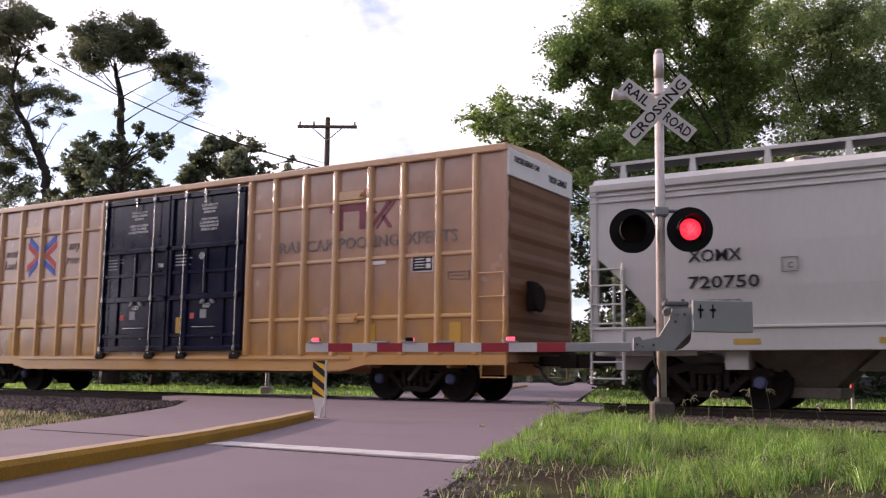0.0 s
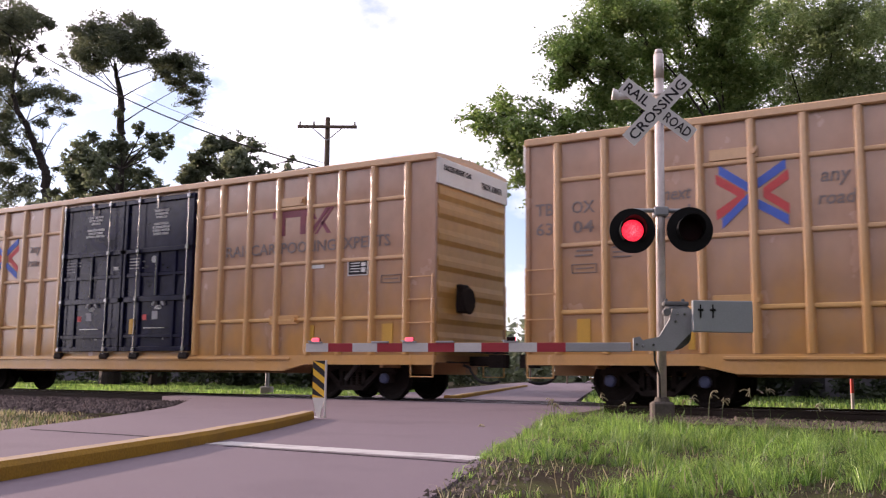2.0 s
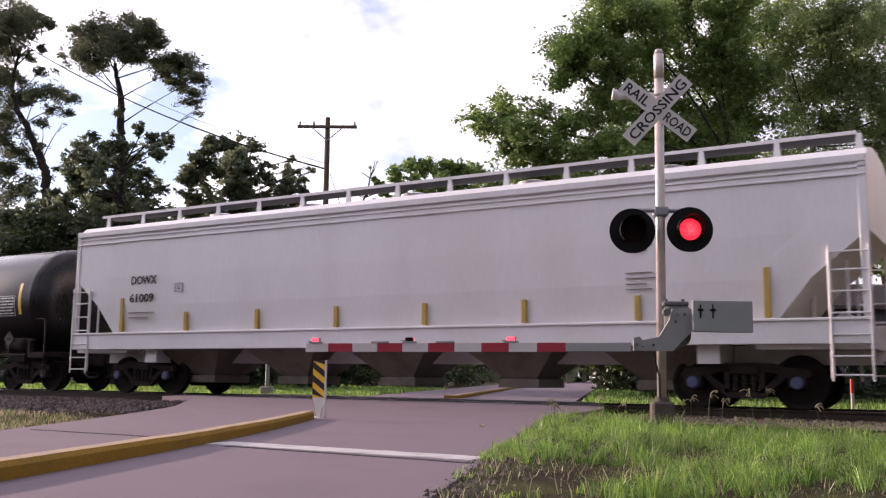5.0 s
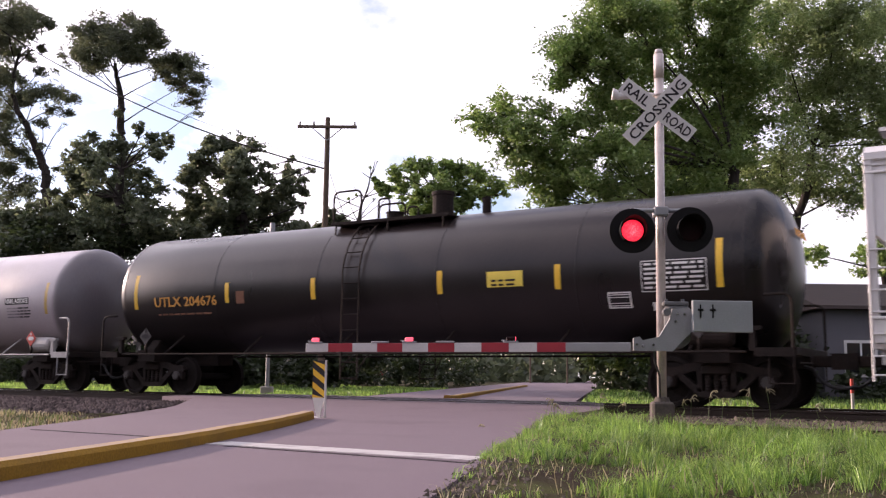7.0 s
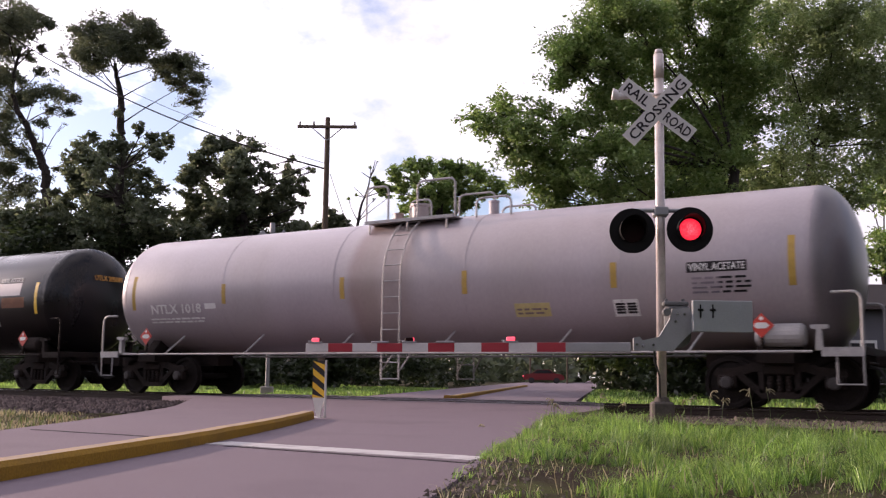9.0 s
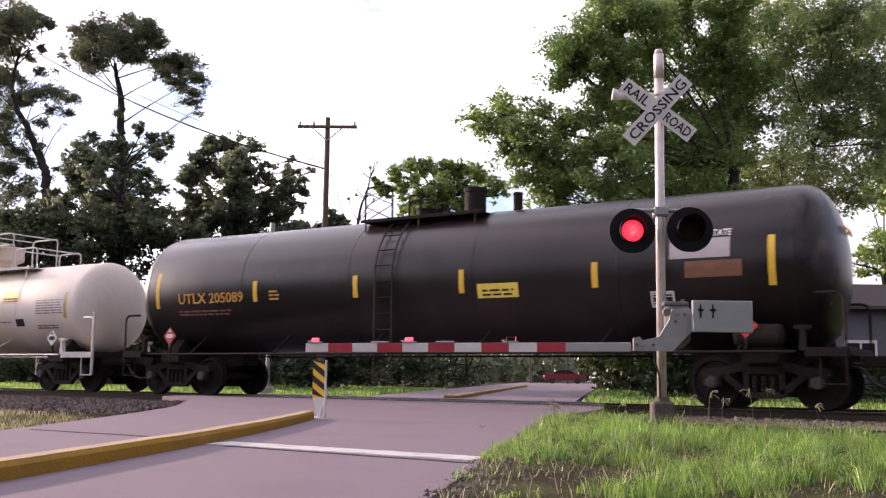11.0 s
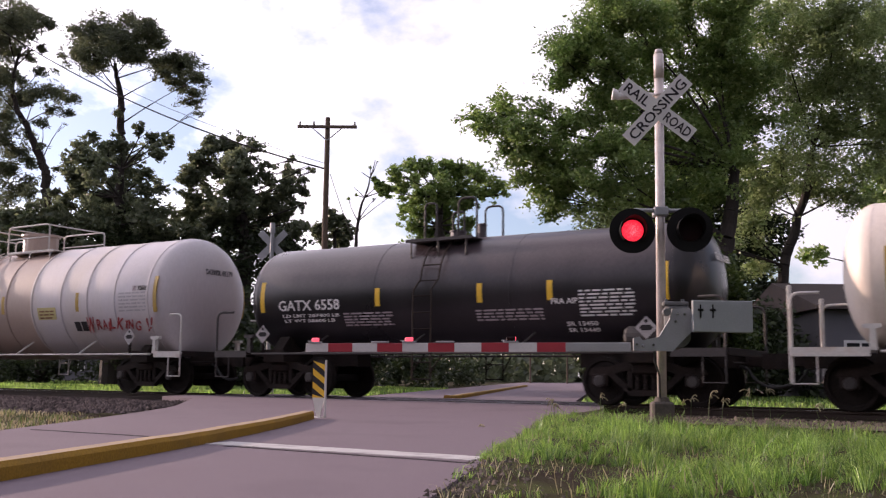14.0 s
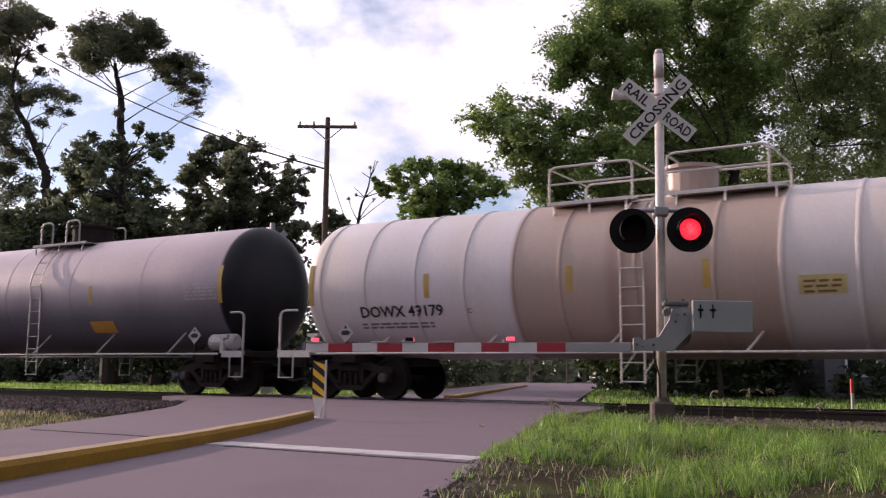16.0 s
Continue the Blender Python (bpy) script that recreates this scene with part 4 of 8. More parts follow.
def leaf_cloud(blobs, count, size, rng, flat=1.0, hollow=0.35, needle=False):
    """Small leaf sprays scattered through the shells of several clumps."""
    subs = []
    for x, y, z, r in blobs:
        for _ in range(int(24 + 9 * r)):
            d = rng.normal(size=3)
            d /= np.linalg.norm(d)
            q = r * rng.uniform(0.25, 1.05)
            subs.append((x + d[0] * q, y + d[1] * q, z + d[2] * q * flat, r * (rng.uniform(0.26, 0.52) if needle else rng.uniform(0.18, 0.42))))
    blobs = subs
    blobs = np.array(blobs)
    r3 = blobs[:, 3] ** 2.2
    pick = rng.choice(len(blobs), count, p=r3 / r3.sum())
    d = rng.normal(size=(count, 3))
    d /= np.linalg.norm(d, axis=1)[:, None]
    rad = blobs[pick, 3] * (hollow + (1.12 - hollow) * rng.rand(count) ** 0.6)
    # lobes give an uneven outline with gaps
    lobe = np.array([noise.noise(Vector(v)) for v in (d * 2.3 + blobs[pick, :3] * 0.9).tolist()])
    fine = np.array([noise.noise(Vector(v)) for v in ((blobs[pick, :3] + d * rad[:, None]) * 1.05).tolist()])
    keep = fine > -0.14
    rad *= (0.9 + 0.45 * lobe) * np.where(rng.rand(count) < 0.3, rng.uniform(1.0, 1.7, count), 1.0)
    c = blobs[pick, :3] + d * rad[:, None] * [1.15, 1.15, 0.8 * flat]
    c, n = c[keep], keep.sum()
    s = size * rng.uniform(0.5, 1.3, n)
    u = rng.normal(size=(n, 3))
    u[:, 2] *= 0.6
    u /= np.linalg.norm(u, axis=1)[:, None]
    w = rng.normal(size=(n, 3))
    w -= (w * u).sum(1)[:, None] * u
    w /= np.linalg.norm(w, axis=1)[:, None]
    u, w = u * s[:, None], w * (s * (0.28 if needle else 0.5))[:, None]
    v = np.stack([c - u, c - u * 0.1 + w, c + u, c + u * 0.1 - w], 1).reshape(-1, 3)
    f = np.arange(4 * n).reshape(-1, 4)
    return v, f


TREES = {
    "pine_a": ([(-48.62, 40.66, 8.32, 0.3), (-48.29, 40.09, 13.29, 0.27), (-48.16, 39.82, 15.5, 0.25), (-48.06, 39.62, 17.2, 0.22), (-48.05, 39.52, 17.91, 0.2), (-48.17, 39.28, 18.94, 0.15), (-48.2, 39.1, 19.96, 0.1)],
        [(-49.51, 36.95, 19.91, 0.85), (-50.04, 37.96, 21.64, 1.16), (-49.64, 37.47, 20.53, 0.97), (-49.05, 38.77, 22.25, 1.22), (-47.76, 39.64, 22.44, 1.34), (-44.84, 38.68, 21.3, 1.1), (-47.61, 36.95, 19.84, 1.22), (-49.75, 39.66, 21.6, 1.22), (-46.99, 38.47, 20.74, 1.34), (-46.15, 38.93, 20.19, 1.1), (-48.2, 41.44, 21.5, 1.22), (-45.66, 40.29, 21.23, 0.67), (-46.74, 41.66, 20.47, 0.91), (-44.81, 41.04, 19.97, 1.03), (-44.81, 41.9, 19.89, 1.1), (-42.67, 40.86, 18.59, 0.73), (-45.22, 41.78, 18.91, 0.73), (-45.4, 42.96, 18.42, 0.79), (-44.13, 42.15, 17.03, 0.49), (-45.53, 42.34, 17.64, 0.43), (-46.32, 41.25, 19.23, 0.55), (-46.74, 38.31, 16.26, 0.37), (-50.24, 39.18, 20.1, 0.79), (-48.38, 39.17, 21.88, 1.1), (-44.64, 40.37, 19.09, 0.73)]),
    "pine_b": ([(-48.57, 35.53, 7.37, 0.32), (-48.49, 35.16, 10.03, 0.28), (-48.52, 34.85, 11.94, 0.26), (-48.91, 34.36, 13.54, 0.22), (-49.36, 33.86, 14.98, 0.18), (-49.74, 33.51, 15.76, 0.15), (-49.85, 33.22, 17.21, 0.12), (-49.4, 33.21, 19.02, 0.08)],
        [(-48.16, 31.3, 20.45, 1.46), (-50.62, 33.93, 21.81, 1.13), (-48.44, 33.35, 20.92, 0.93), (-48.76, 34.42, 21.06, 0.73), (-50.95, 33.98, 20.68, 1.19), (-49.32, 34.13, 20.58, 0.73), (-51.8, 33.85, 19.62, 0.93), (-50.3, 31.97, 19.99, 1.46), (-50.8, 34.09, 17.94, 0.8), (-48.23, 33.8, 17.94, 0.46), (-49.31, 35.6, 18.55, 0.27), (-51.17, 34.43, 16.93, 0.93), (-47.2, 32.89, 16.25, 0.73), (-46.16, 33.7, 16.34, 0.8), (-45.77, 34.41, 16.07, 0.46), (-49.7, 35.85, 16.41, 0.6), (-46.9, 34.94, 15.55, 0.33), (-50.74, 33.59, 15.58, 0.66), (-47.69, 33.87, 14.8, 0.53), (-47.77, 34.94, 14.51, 0.33), (-49.88, 33.14, 13.8, 0.73), (-50.3, 32.2, 17.0, 1.19), (-51.38, 33.08, 14.99, 1.19), (-49.68, 34.44, 12.83, 0.6), (-52.07, 34.63, 12.95, 0.99), (-50.58, 34.63, 11.38, 0.93), (-50.67, 35.75, 12.08, 0.53), (-52.18, 34.65, 10.84, 0.99), (-50.11, 36.39, 12.21, 0.33), (-52.03, 33.53, 12.42, 1.33), (-46.23, 34.08, 14.56, 0.27), (-48.51, 35.96, 16.87, 0.53), (-51.04, 34.94, 16.97, 0.66), (-50.51, 34.57, 19.44, 0.6), (-48.48, 34.06, 19.46, 0.4), (-51.28, 33.31, 18.15, 0.86), (-48.93, 32.74, 14.26, 0.66), (-50.52, 34.94, 14.62, 0.53), (-50.14, 34.02, 13.41, 0.66), (-47.74, 33.97, 13.45, 0.33), (-47.52, 33.42, 10.46, 0.6), (-49.27, 36.13, 12.63, 0.27)]),
    "oak_left": ([(-40.82, 33.94, 6.14, 0.42), (-40.69, 33.69, 8.22, 0.34), (-40.5, 33.58, 9.7, 0.26), (-40.26, 33.49, 11.18, 0.15)],
        [(-43.36, 33.81, 13.38, 0.42), (-40.61, 31.07, 11.64, 0.68), (-42.1, 33.75, 12.36, 0.63), (-39.92, 33.05, 12.33, 0.63), (-38.03, 32.78, 12.79, 0.47), (-38.03, 33.54, 12.67, 0.52), (-39.02, 35.37, 12.91, 0.42), (-40.8, 34.9, 12.46, 0.68), (-37.11, 32.97, 11.63, 0.47), (-42.87, 32.53, 10.99, 0.78), (-39.8, 31.49, 10.63, 0.94), (-41.09, 34.13, 11.11, 0.94), (-38.65, 33.66, 10.78, 0.58), (-43.17, 33.89, 9.99, 0.99), (-42.36, 34.88, 10.08, 1.1), (-39.55, 34.18, 9.72, 0.89), (-40.32, 36.16, 10.43, 0.58), (-42.2, 31.66, 9.05, 0.78), (-40.06, 31.87, 8.26, 1.1), (-40.72, 34.13, 8.65, 1.1), (-37.51, 33.17, 8.35, 0.99), (-43.17, 30.57, 8.49, 0.89), (-45.19, 30.44, 8.45, 1.05), (-45.16, 31.61, 7.85, 1.05), (-41.86, 31.26, 7.81, 1.05), (-40.24, 31.75, 7.18, 1.05), (-41.54, 35.16, 7.71, 1.15), (-38.33, 34.26, 7.53, 1.05), (-47.59, 31.99, 7.54, 1.26), (-44.9, 32.88, 10.23, 0.37), (-43.59, 31.35, 7.86, 0.68), (-43.17, 31.9, 8.75, 0.52), (-42.34, 32.5, 10.14, 0.58), (-43.22, 32.35, 11.74, 0.31)]),
    "oak_mid": ([(-36.5, 38.92, 6.13, 0.42), (-36.35, 38.63, 8.59, 0.34), (-36.39, 38.37, 10.13, 0.26), (-36.58, 38.06, 11.36, 0.15)],
        [(-37.97, 37.48, 12.86, 0.65), (-37.17, 37.74, 13.08, 0.54), (-36.76, 38.28, 13.25, 0.71), (-36.87, 39.86, 13.34, 0.6), (-38.41, 36.85, 12.21, 0.38), (-38.55, 36.55, 11.09, 0.71), (-38.58, 37.94, 11.67, 0.98), (-35.69, 37.24, 11.34, 1.03), (-34.77, 38.14, 11.26, 0.76), (-35.33, 41.2, 11.99, 0.49), (-33.85, 39.69, 12.25, 0.22), (-32.98, 40.45, 11.67, 0.16), (-31.75, 38.46, 11.37, 0.16), (-34.04, 39.28, 10.58, 0.76), (-33.7, 40.34, 10.61, 0.38), (-31.99, 38.65, 9.46, 0.33), (-39.53, 37.1, 9.91, 0.82), (-38.39, 37.85, 10.06, 1.09), (-35.24, 36.86, 9.63, 1.09), (-35.55, 39.54, 10.1, 0.98), (-33.99, 39.75, 9.49, 0.71), (-39.62, 37.55, 8.78, 0.98), (-37.15, 37.37, 8.66, 1.03), (-36.87, 39.35, 8.83, 1.03), (-35.52, 40.31, 8.96, 0.92), (-32.36, 38.6, 8.39, 0.65), (-37.36, 35.9, 7.53, 0.98), (-37.74, 38.8, 7.92, 1.09), (-36.98, 40.73, 8.12, 1.03), (-33.43, 39.25, 7.7, 0.76), (-33.17, 40.33, 8.6, 0.22), (-33.7, 40.32, 11.17, 0.27)]),
    "oak_far": ([(-39.2, 63.37, 9.13, 0.44), (-38.83, 63.12, 12.22, 0.33), (-38.51, 62.97, 14.42, 0.22)],
        [(-39.82, 59.54, 15.59, 1.01), (-40.13, 61.98, 16.75, 0.93), (-39.66, 63.09, 17.01, 0.78), (-37.76, 62.12, 16.44, 1.09), (-36.52, 62.43, 16.37, 0.93), (-36.57, 65.41, 16.44, 1.01), (-34.27, 64.06, 15.25, 0.7), (-33.61, 64.32, 14.43, 0.39), (-41.14, 61.0, 14.64, 0.7), (-40.51, 62.71, 14.87, 1.17), (-37.5, 61.48, 14.65, 1.32), (-36.43, 63.28, 14.6, 1.17), (-35.07, 64.17, 14.54, 0.78), (-41.99, 62.7, 13.72, 0.62), (-39.75, 62.07, 13.3, 1.01), (-39.09, 64.56, 13.77, 1.32), (-36.09, 62.87, 13.48, 0.78), (-40.45, 61.31, 12.08, 0.7), (-40.24, 63.11, 11.77, 1.09), (-39.15, 64.95, 12.04, 1.17), (-36.7, 64.13, 12.38, 0.85), (-38.52, 62.25, 9.86, 1.09), (-37.17, 62.53, 9.82, 1.01), (-36.88, 64.65, 10.94, 0.78), (-39.19, 61.87, 8.54, 1.09), (-39.19, 65.09, 8.4, 1.09), (-41.64, 63.41, 10.63, 0.7), (-39.72, 61.78, 6.8, 1.09), (-38.88, 62.91, 5.98, 1.09), (-41.5, 64.18, 5.24, 0.93)]),
    "oak_right": ([(-9.8, 36.6, 0.12, 0.47), (-9.68, 36.12, 3.71, 0.4), (-9.28, 36.03, 5.82, 0.32), (-8.94, 35.84, 8.36, 0.17)],
        [(-16.71, 30.07, 9.87, 0.78), (-17.66, 30.25, 10.26, 0.37), (-16.1, 31.15, 10.49, 0.87), (-15.25, 30.88, 9.13, 1.29), (-13.98, 31.58, 9.34, 1.38), (-14.91, 31.59, 7.95, 1.15), (-14.6, 32.42, 7.21, 0.92), (-14.01, 31.68, 11.95, 0.97), (-12.84, 31.58, 12.38, 1.43), (-12.65, 32.73, 10.94, 1.38), (-11.74, 32.17, 13.66, 1.61), (-11.22, 35.1, 13.17, 1.73), (-11.88, 35.53, 10.19, 1.84), (-12.47, 32.17, 8.02, 1.61), (-10.56, 34.55, 14.69, 1.61), (-9.25, 35.15, 13.51, 1.96), (-9.33, 36.86, 11.54, 2.07), (-9.79, 35.89, 8.9, 1.84), (-11.24, 34.77, 7.3, 1.61)]),
    "oak_right_b": ([(-8.3, 42.24, 0.11, 0.31), (-8.36, 41.73, 3.15, 0.25), (-8.39, 41.38, 5.26, 0.22), (-7.79, 41.43, 7.27, 0.18), (-7.04, 41.43, 10.21, 0.12)],
        [(-7.73, 38.87, 14.43, 2.17), (-5.63, 39.24, 14.64, 2.3), (-4.12, 42.32, 14.88, 2.05), (-7.89, 41.53, 12.55, 2.05), (-5.64, 41.55, 12.47, 2.17), (-3.9, 43.01, 11.87, 2.05), (-7.96, 39.15, 9.36, 1.79), (-6.44, 41.78, 9.97, 1.92), (-7.53, 42.55, 8.76, 1.28), (-6.04, 43.13, 8.72, 1.15), (-4.26, 43.8, 10.63, 1.53), (-8.79, 39.66, 7.9, 1.28), (-9.87, 41.17, 7.02, 1.15), (-9.39, 41.42, 5.32, 0.87), (-14.62, 36.39, 7.17, 1.28), (-13.85, 38.24, 6.9, 1.53)]),
    "shrub_a": ([(-8.24, 30.45, 0.18, 0.09), (-8.18, 30.14, 2.47, 0.07)],
        [(-8.59, 28.62, 3.94, 1.15), (-8.1, 30.59, 3.58, 0.96), (-9.49, 29.14, 2.8, 1.15), (-8.81, 30.44, 2.14, 1.34), (-10.82, 29.71, 1.78, 1.05), (-9.94, 28.92, 3.86, 0.86), (-11.44, 28.33, 1.38, 0.77)]),
    "oak_back": ([(-15.18, 46.34, -0.03, 0.36), (-14.84, 45.99, 3.56, 0.28), (-14.56, 45.73, 6.31, 0.17)],
        [(-17.95, 44.63, 7.23, 1.39), (-16.45, 46.19, 7.04, 1.72), (-14.67, 47.07, 7.33, 2), (-12.16, 47.18, 7.19, 2), (-10.41, 47.28, 7.5, 1.39), (-16.72, 42.91, 4.49, 1.72), (-14.83, 45.57, 4.36, 2), (-12.45, 46.94, 4.11, 2), (-10.86, 48.28, 4.71, 1.11), (-18.22, 44.05, 2.41, 1.39), (-15.81, 45.8, 2.17, 1.53), (-12.95, 47.53, 1.93, 1.53), (-15.74, 43.54, 9.58, 1.09), (-14.71, 46.54, 11.03, 1.43), (-12.07, 45.2, 10.91, 1.49), (-10.65, 48.2, 10.35, 1.27), (-12.85, 44.9, 8.86, 1.35), (-10.9, 46.7, 8.57, 1.09), (-15.6, 46.44, 9.05, 1.15), (-13.46, 44.46, 12.17, 1.09), (-11.66, 46.98, 12.8, 1.12)]),
    "oak_low": ([(-38.87, 35.4, 0.54, 0.38), (-38.64, 35.27, 2.3, 0.3), (-38.34, 34.99, 5.23, 0.18)],
        [(-43.07, 29.94, 6.42, 2.22), (-43.23, 33.06, 7.09, 2.22), (-39.58, 33.72, 6.95, 1.92), (-37.9, 36.07, 6.82, 2.22), (-35.87, 38.23, 6.65, 1.92), (-32.85, 38.15, 7.07, 1.24), (-43.73, 31.92, 4, 2.22), (-39.31, 32.64, 3.63, 2.22), (-36.99, 35, 3.43, 2.22), (-34.65, 37.5, 3.52, 1.92), (-32.67, 38.96, 4.75, 1.18), (-32.6, 39.68, 2.4, 1.18)]),
    "sapling": ([(-33.75, 45.56, 8.35, 0.1), (-33.56, 45.47, 9.63, 0.09), (-33.16, 45.5, 11.03, 0.06), (-32.8, 45.53, 12.21, 0.04), (-32.48, 45.57, 13.25, 0.02)],
        [(-32.51, 46.07, 11.83, 0.34), (-32.88, 46.12, 12.22, 0.17), (-31.85, 45.9, 11.46, 0.29), (-32.18, 45.34, 10.92, 0.29), (-31.74, 45.94, 10.98, 0.17), (-33.06, 45.87, 12.92, 0.07), (-32.98, 44.91, 12.45, 0.07), (-33.42, 45.0, 11.15, 0.07), (-32.29, 45.53, 13.15, 0.07), (-32.17, 45.89, 11.35, 0.29), (-33.88, 44.89, 10.93, 0.07), (-34.11, 45.68, 11.77, 0.07)]),
    "bush_pole": ([(-36.81, 47.34, 7.7, 0.14), (-36.64, 47.17, 9.46, 0.1), (-36.6, 47.09, 10.16, 0.06)],
        [(-36.11, 46.44, 10.24, 0.54), (-36.61, 46.43, 9.78, 0.48), (-35.69, 46.71, 9.89, 0.42), (-37.07, 46.24, 9.36, 0.54), (-36.78, 47.58, 9.45, 0.6), (-35.27, 47.0, 9.27, 0.42), (-36.87, 46.52, 8.67, 0.6), (-37.02, 48.45, 8.85, 0.6)]),
    "tree_e": ([(-8.78, 77.39, -0.13, 0.29), (-8.44, 76.25, 8.49, 0.21)],
        [(-8.35, 76.68, 15.74, 1.79), (-6.84, 75.68, 13.31, 2.24), (-9.09, 75.78, 13.94, 1.12), (-7.99, 74.56, 9.93, 1.79), (-12.67, 72.7, 9.58, 0.98), (-9.68, 75.64, 8.91, 0.98)]),
}


def limb(bm, a, b, r0, r1, rng, seg=7):
    """A crooked tapered limb."""
    a, b = Vector(a), Vector(b)
    k, last = 5, None
    side = Vector((rng.uniform(-1, 1), rng.uniform(-1, 1), rng.uniform(-0.3, 0.3))) * (b - a).length * 0.06
    for i in range(k + 1):
        t = i / k
        p = a.lerp(b, t) + side * math.sin(t * math.pi) + Vector((rng.uniform(-1, 1), rng.uniform(-1, 1), 0)) * r0 * 0.3
        r = r0 + (r1 - r0) * t
        if last:
            rod(bm, last[0], p, last[1], r, seg)
        last = (p, r)


def make_tree(kind, label, leaf, count, size, category="tree", flat=1.0, needle=False, seed=1, base=True):
    trunk, blobs = TREES[kind]
    rng, prng = np.random.RandomState(seed), random.Random(seed)
    name = "pine_tree" if "pine" in kind else "shrub" if "shrub" in kind else "sapling" if "sapling" in kind else "oak_tree"
    tree = tagged(new(name), label, category)
    foot = trunk[0]
    tree.location = (foot[0], foot[1], GROUND_Z)
    o = Vector(tree.location)
    bm = bm_new()
    pts = [(Vector(p[:3]) - o, p[3]) for p in trunk]
    rod(bm, (0, 0, -0.2), pts[0][0], pts[0][1] * 1.35, pts[0][1] * 1.1, 10)
    for (a, ra), (b, rb) in zip(pts, pts[1:]):
        limb(bm, a, b, ra, rb, prng, 10)
    top = pts[-1][0]
    for k, (x, y, z, r) in enumerate(blobs):
        e = Vector((x, y, z)) - o
        if needle and k % 3:
            continue
        near = min((p for p, _ in pts[1:]), key=lambda p: (p - e).length + (4 if p.z > e.z else 0))
        if needle:
            # limbs leave a pine's trunk below their tufts and rise
            drop = min(0.32 * (e - near).length, max(0.0, near.z - pts[0][0].z))
            a, b = next(((a, b) for (a, _), (b, _) in zip(pts, pts[1:]) if a.z <= near.z - drop <= b.z), (near, near))
            near = a.lerp(b, (near.z - drop - a.z) / (b.z - a.z)) if b.z > a.z else near
        w = max(0.03, pts[-1][1] * (0.42 if needle else 0.32))
        limb(bm, near, e, w * 1.2, w * 0.35, prng, 6)
        for _ in range(4):
            d = Vector((prng.uniform(-1, 1), prng.uniform(-1, 1), prng.uniform(-0.5, 0.9))) * r * 0.8
            limb(bm, near.lerp(e, 0.8), e + d, w * 0.4, w * 0.1, prng, 5)
    part("trunk", bm, "bark", tree)
    v, f = leaf_cloud(blobs, count, size, rng, flat, 0.3, needle)
    raw("crown", v - np.array(o), f, leaf, tree)


def make_trees():
    make_tree("pine_a", "tall pine with flat dark tufts of needles", "pine_leaf", 70000, 0.12, flat=0.75, needle=True, seed=2)
    make_tree("pine_b", "tall pine with a bare lower trunk", "pine_leaf", 70000, 0.12, flat=0.8, needle=True, seed=3)
    make_tree("oak_left", "broad dark oak behind the railway", "dark_leaf", 60000, 0.13, seed=4)
    make_tree("oak_mid", "broad dark oak with a rounded crown", "dark_leaf", 72000, 0.13, seed=5)
    make_tree("oak_far", "sunlit oak far behind the crossing", "oak_leaf", 52000, 0.16, seed=6)
    make_tree("oak_right", "large live oak with a wide sunlit crown", "oak_leaf", 220000, 0.082, seed=7)
    make_tree("oak_right_b", "large live oak overhanging the track", "oak_lit_leaf", 125000, 0.084, seed=8)
    make_tree("shrub_a", "dense dark green shrub under the oaks", "bright_leaf", 34000, 0.09, category="shrub", seed=9)
    # leaves of these two oaks are darkened to paint the shade under the crowns
    make_tree("oak_back", "oak behind the live oaks, its dark leaves standing in for shade", "shaded_leaf", 80000, 0.15, seed=11)
    make_tree("oak_low", "low spreading oak at the wood's edge", "shaded_leaf", 52000, 0.14, seed=12)
    make_tree("sapling", "thin half-bare sapling with a few sparse leaves", "oak_leaf", 5200, 0.11, category="tree", seed=14)
    make_tree("bush_pole", "small round tree beyond the utility pole", "dark_leaf", 9000, 0.13, seed=15)
    make_tree("tree_e", "distant green tree beside the houses", "oak_leaf", 16000, 0.2, seed=10)


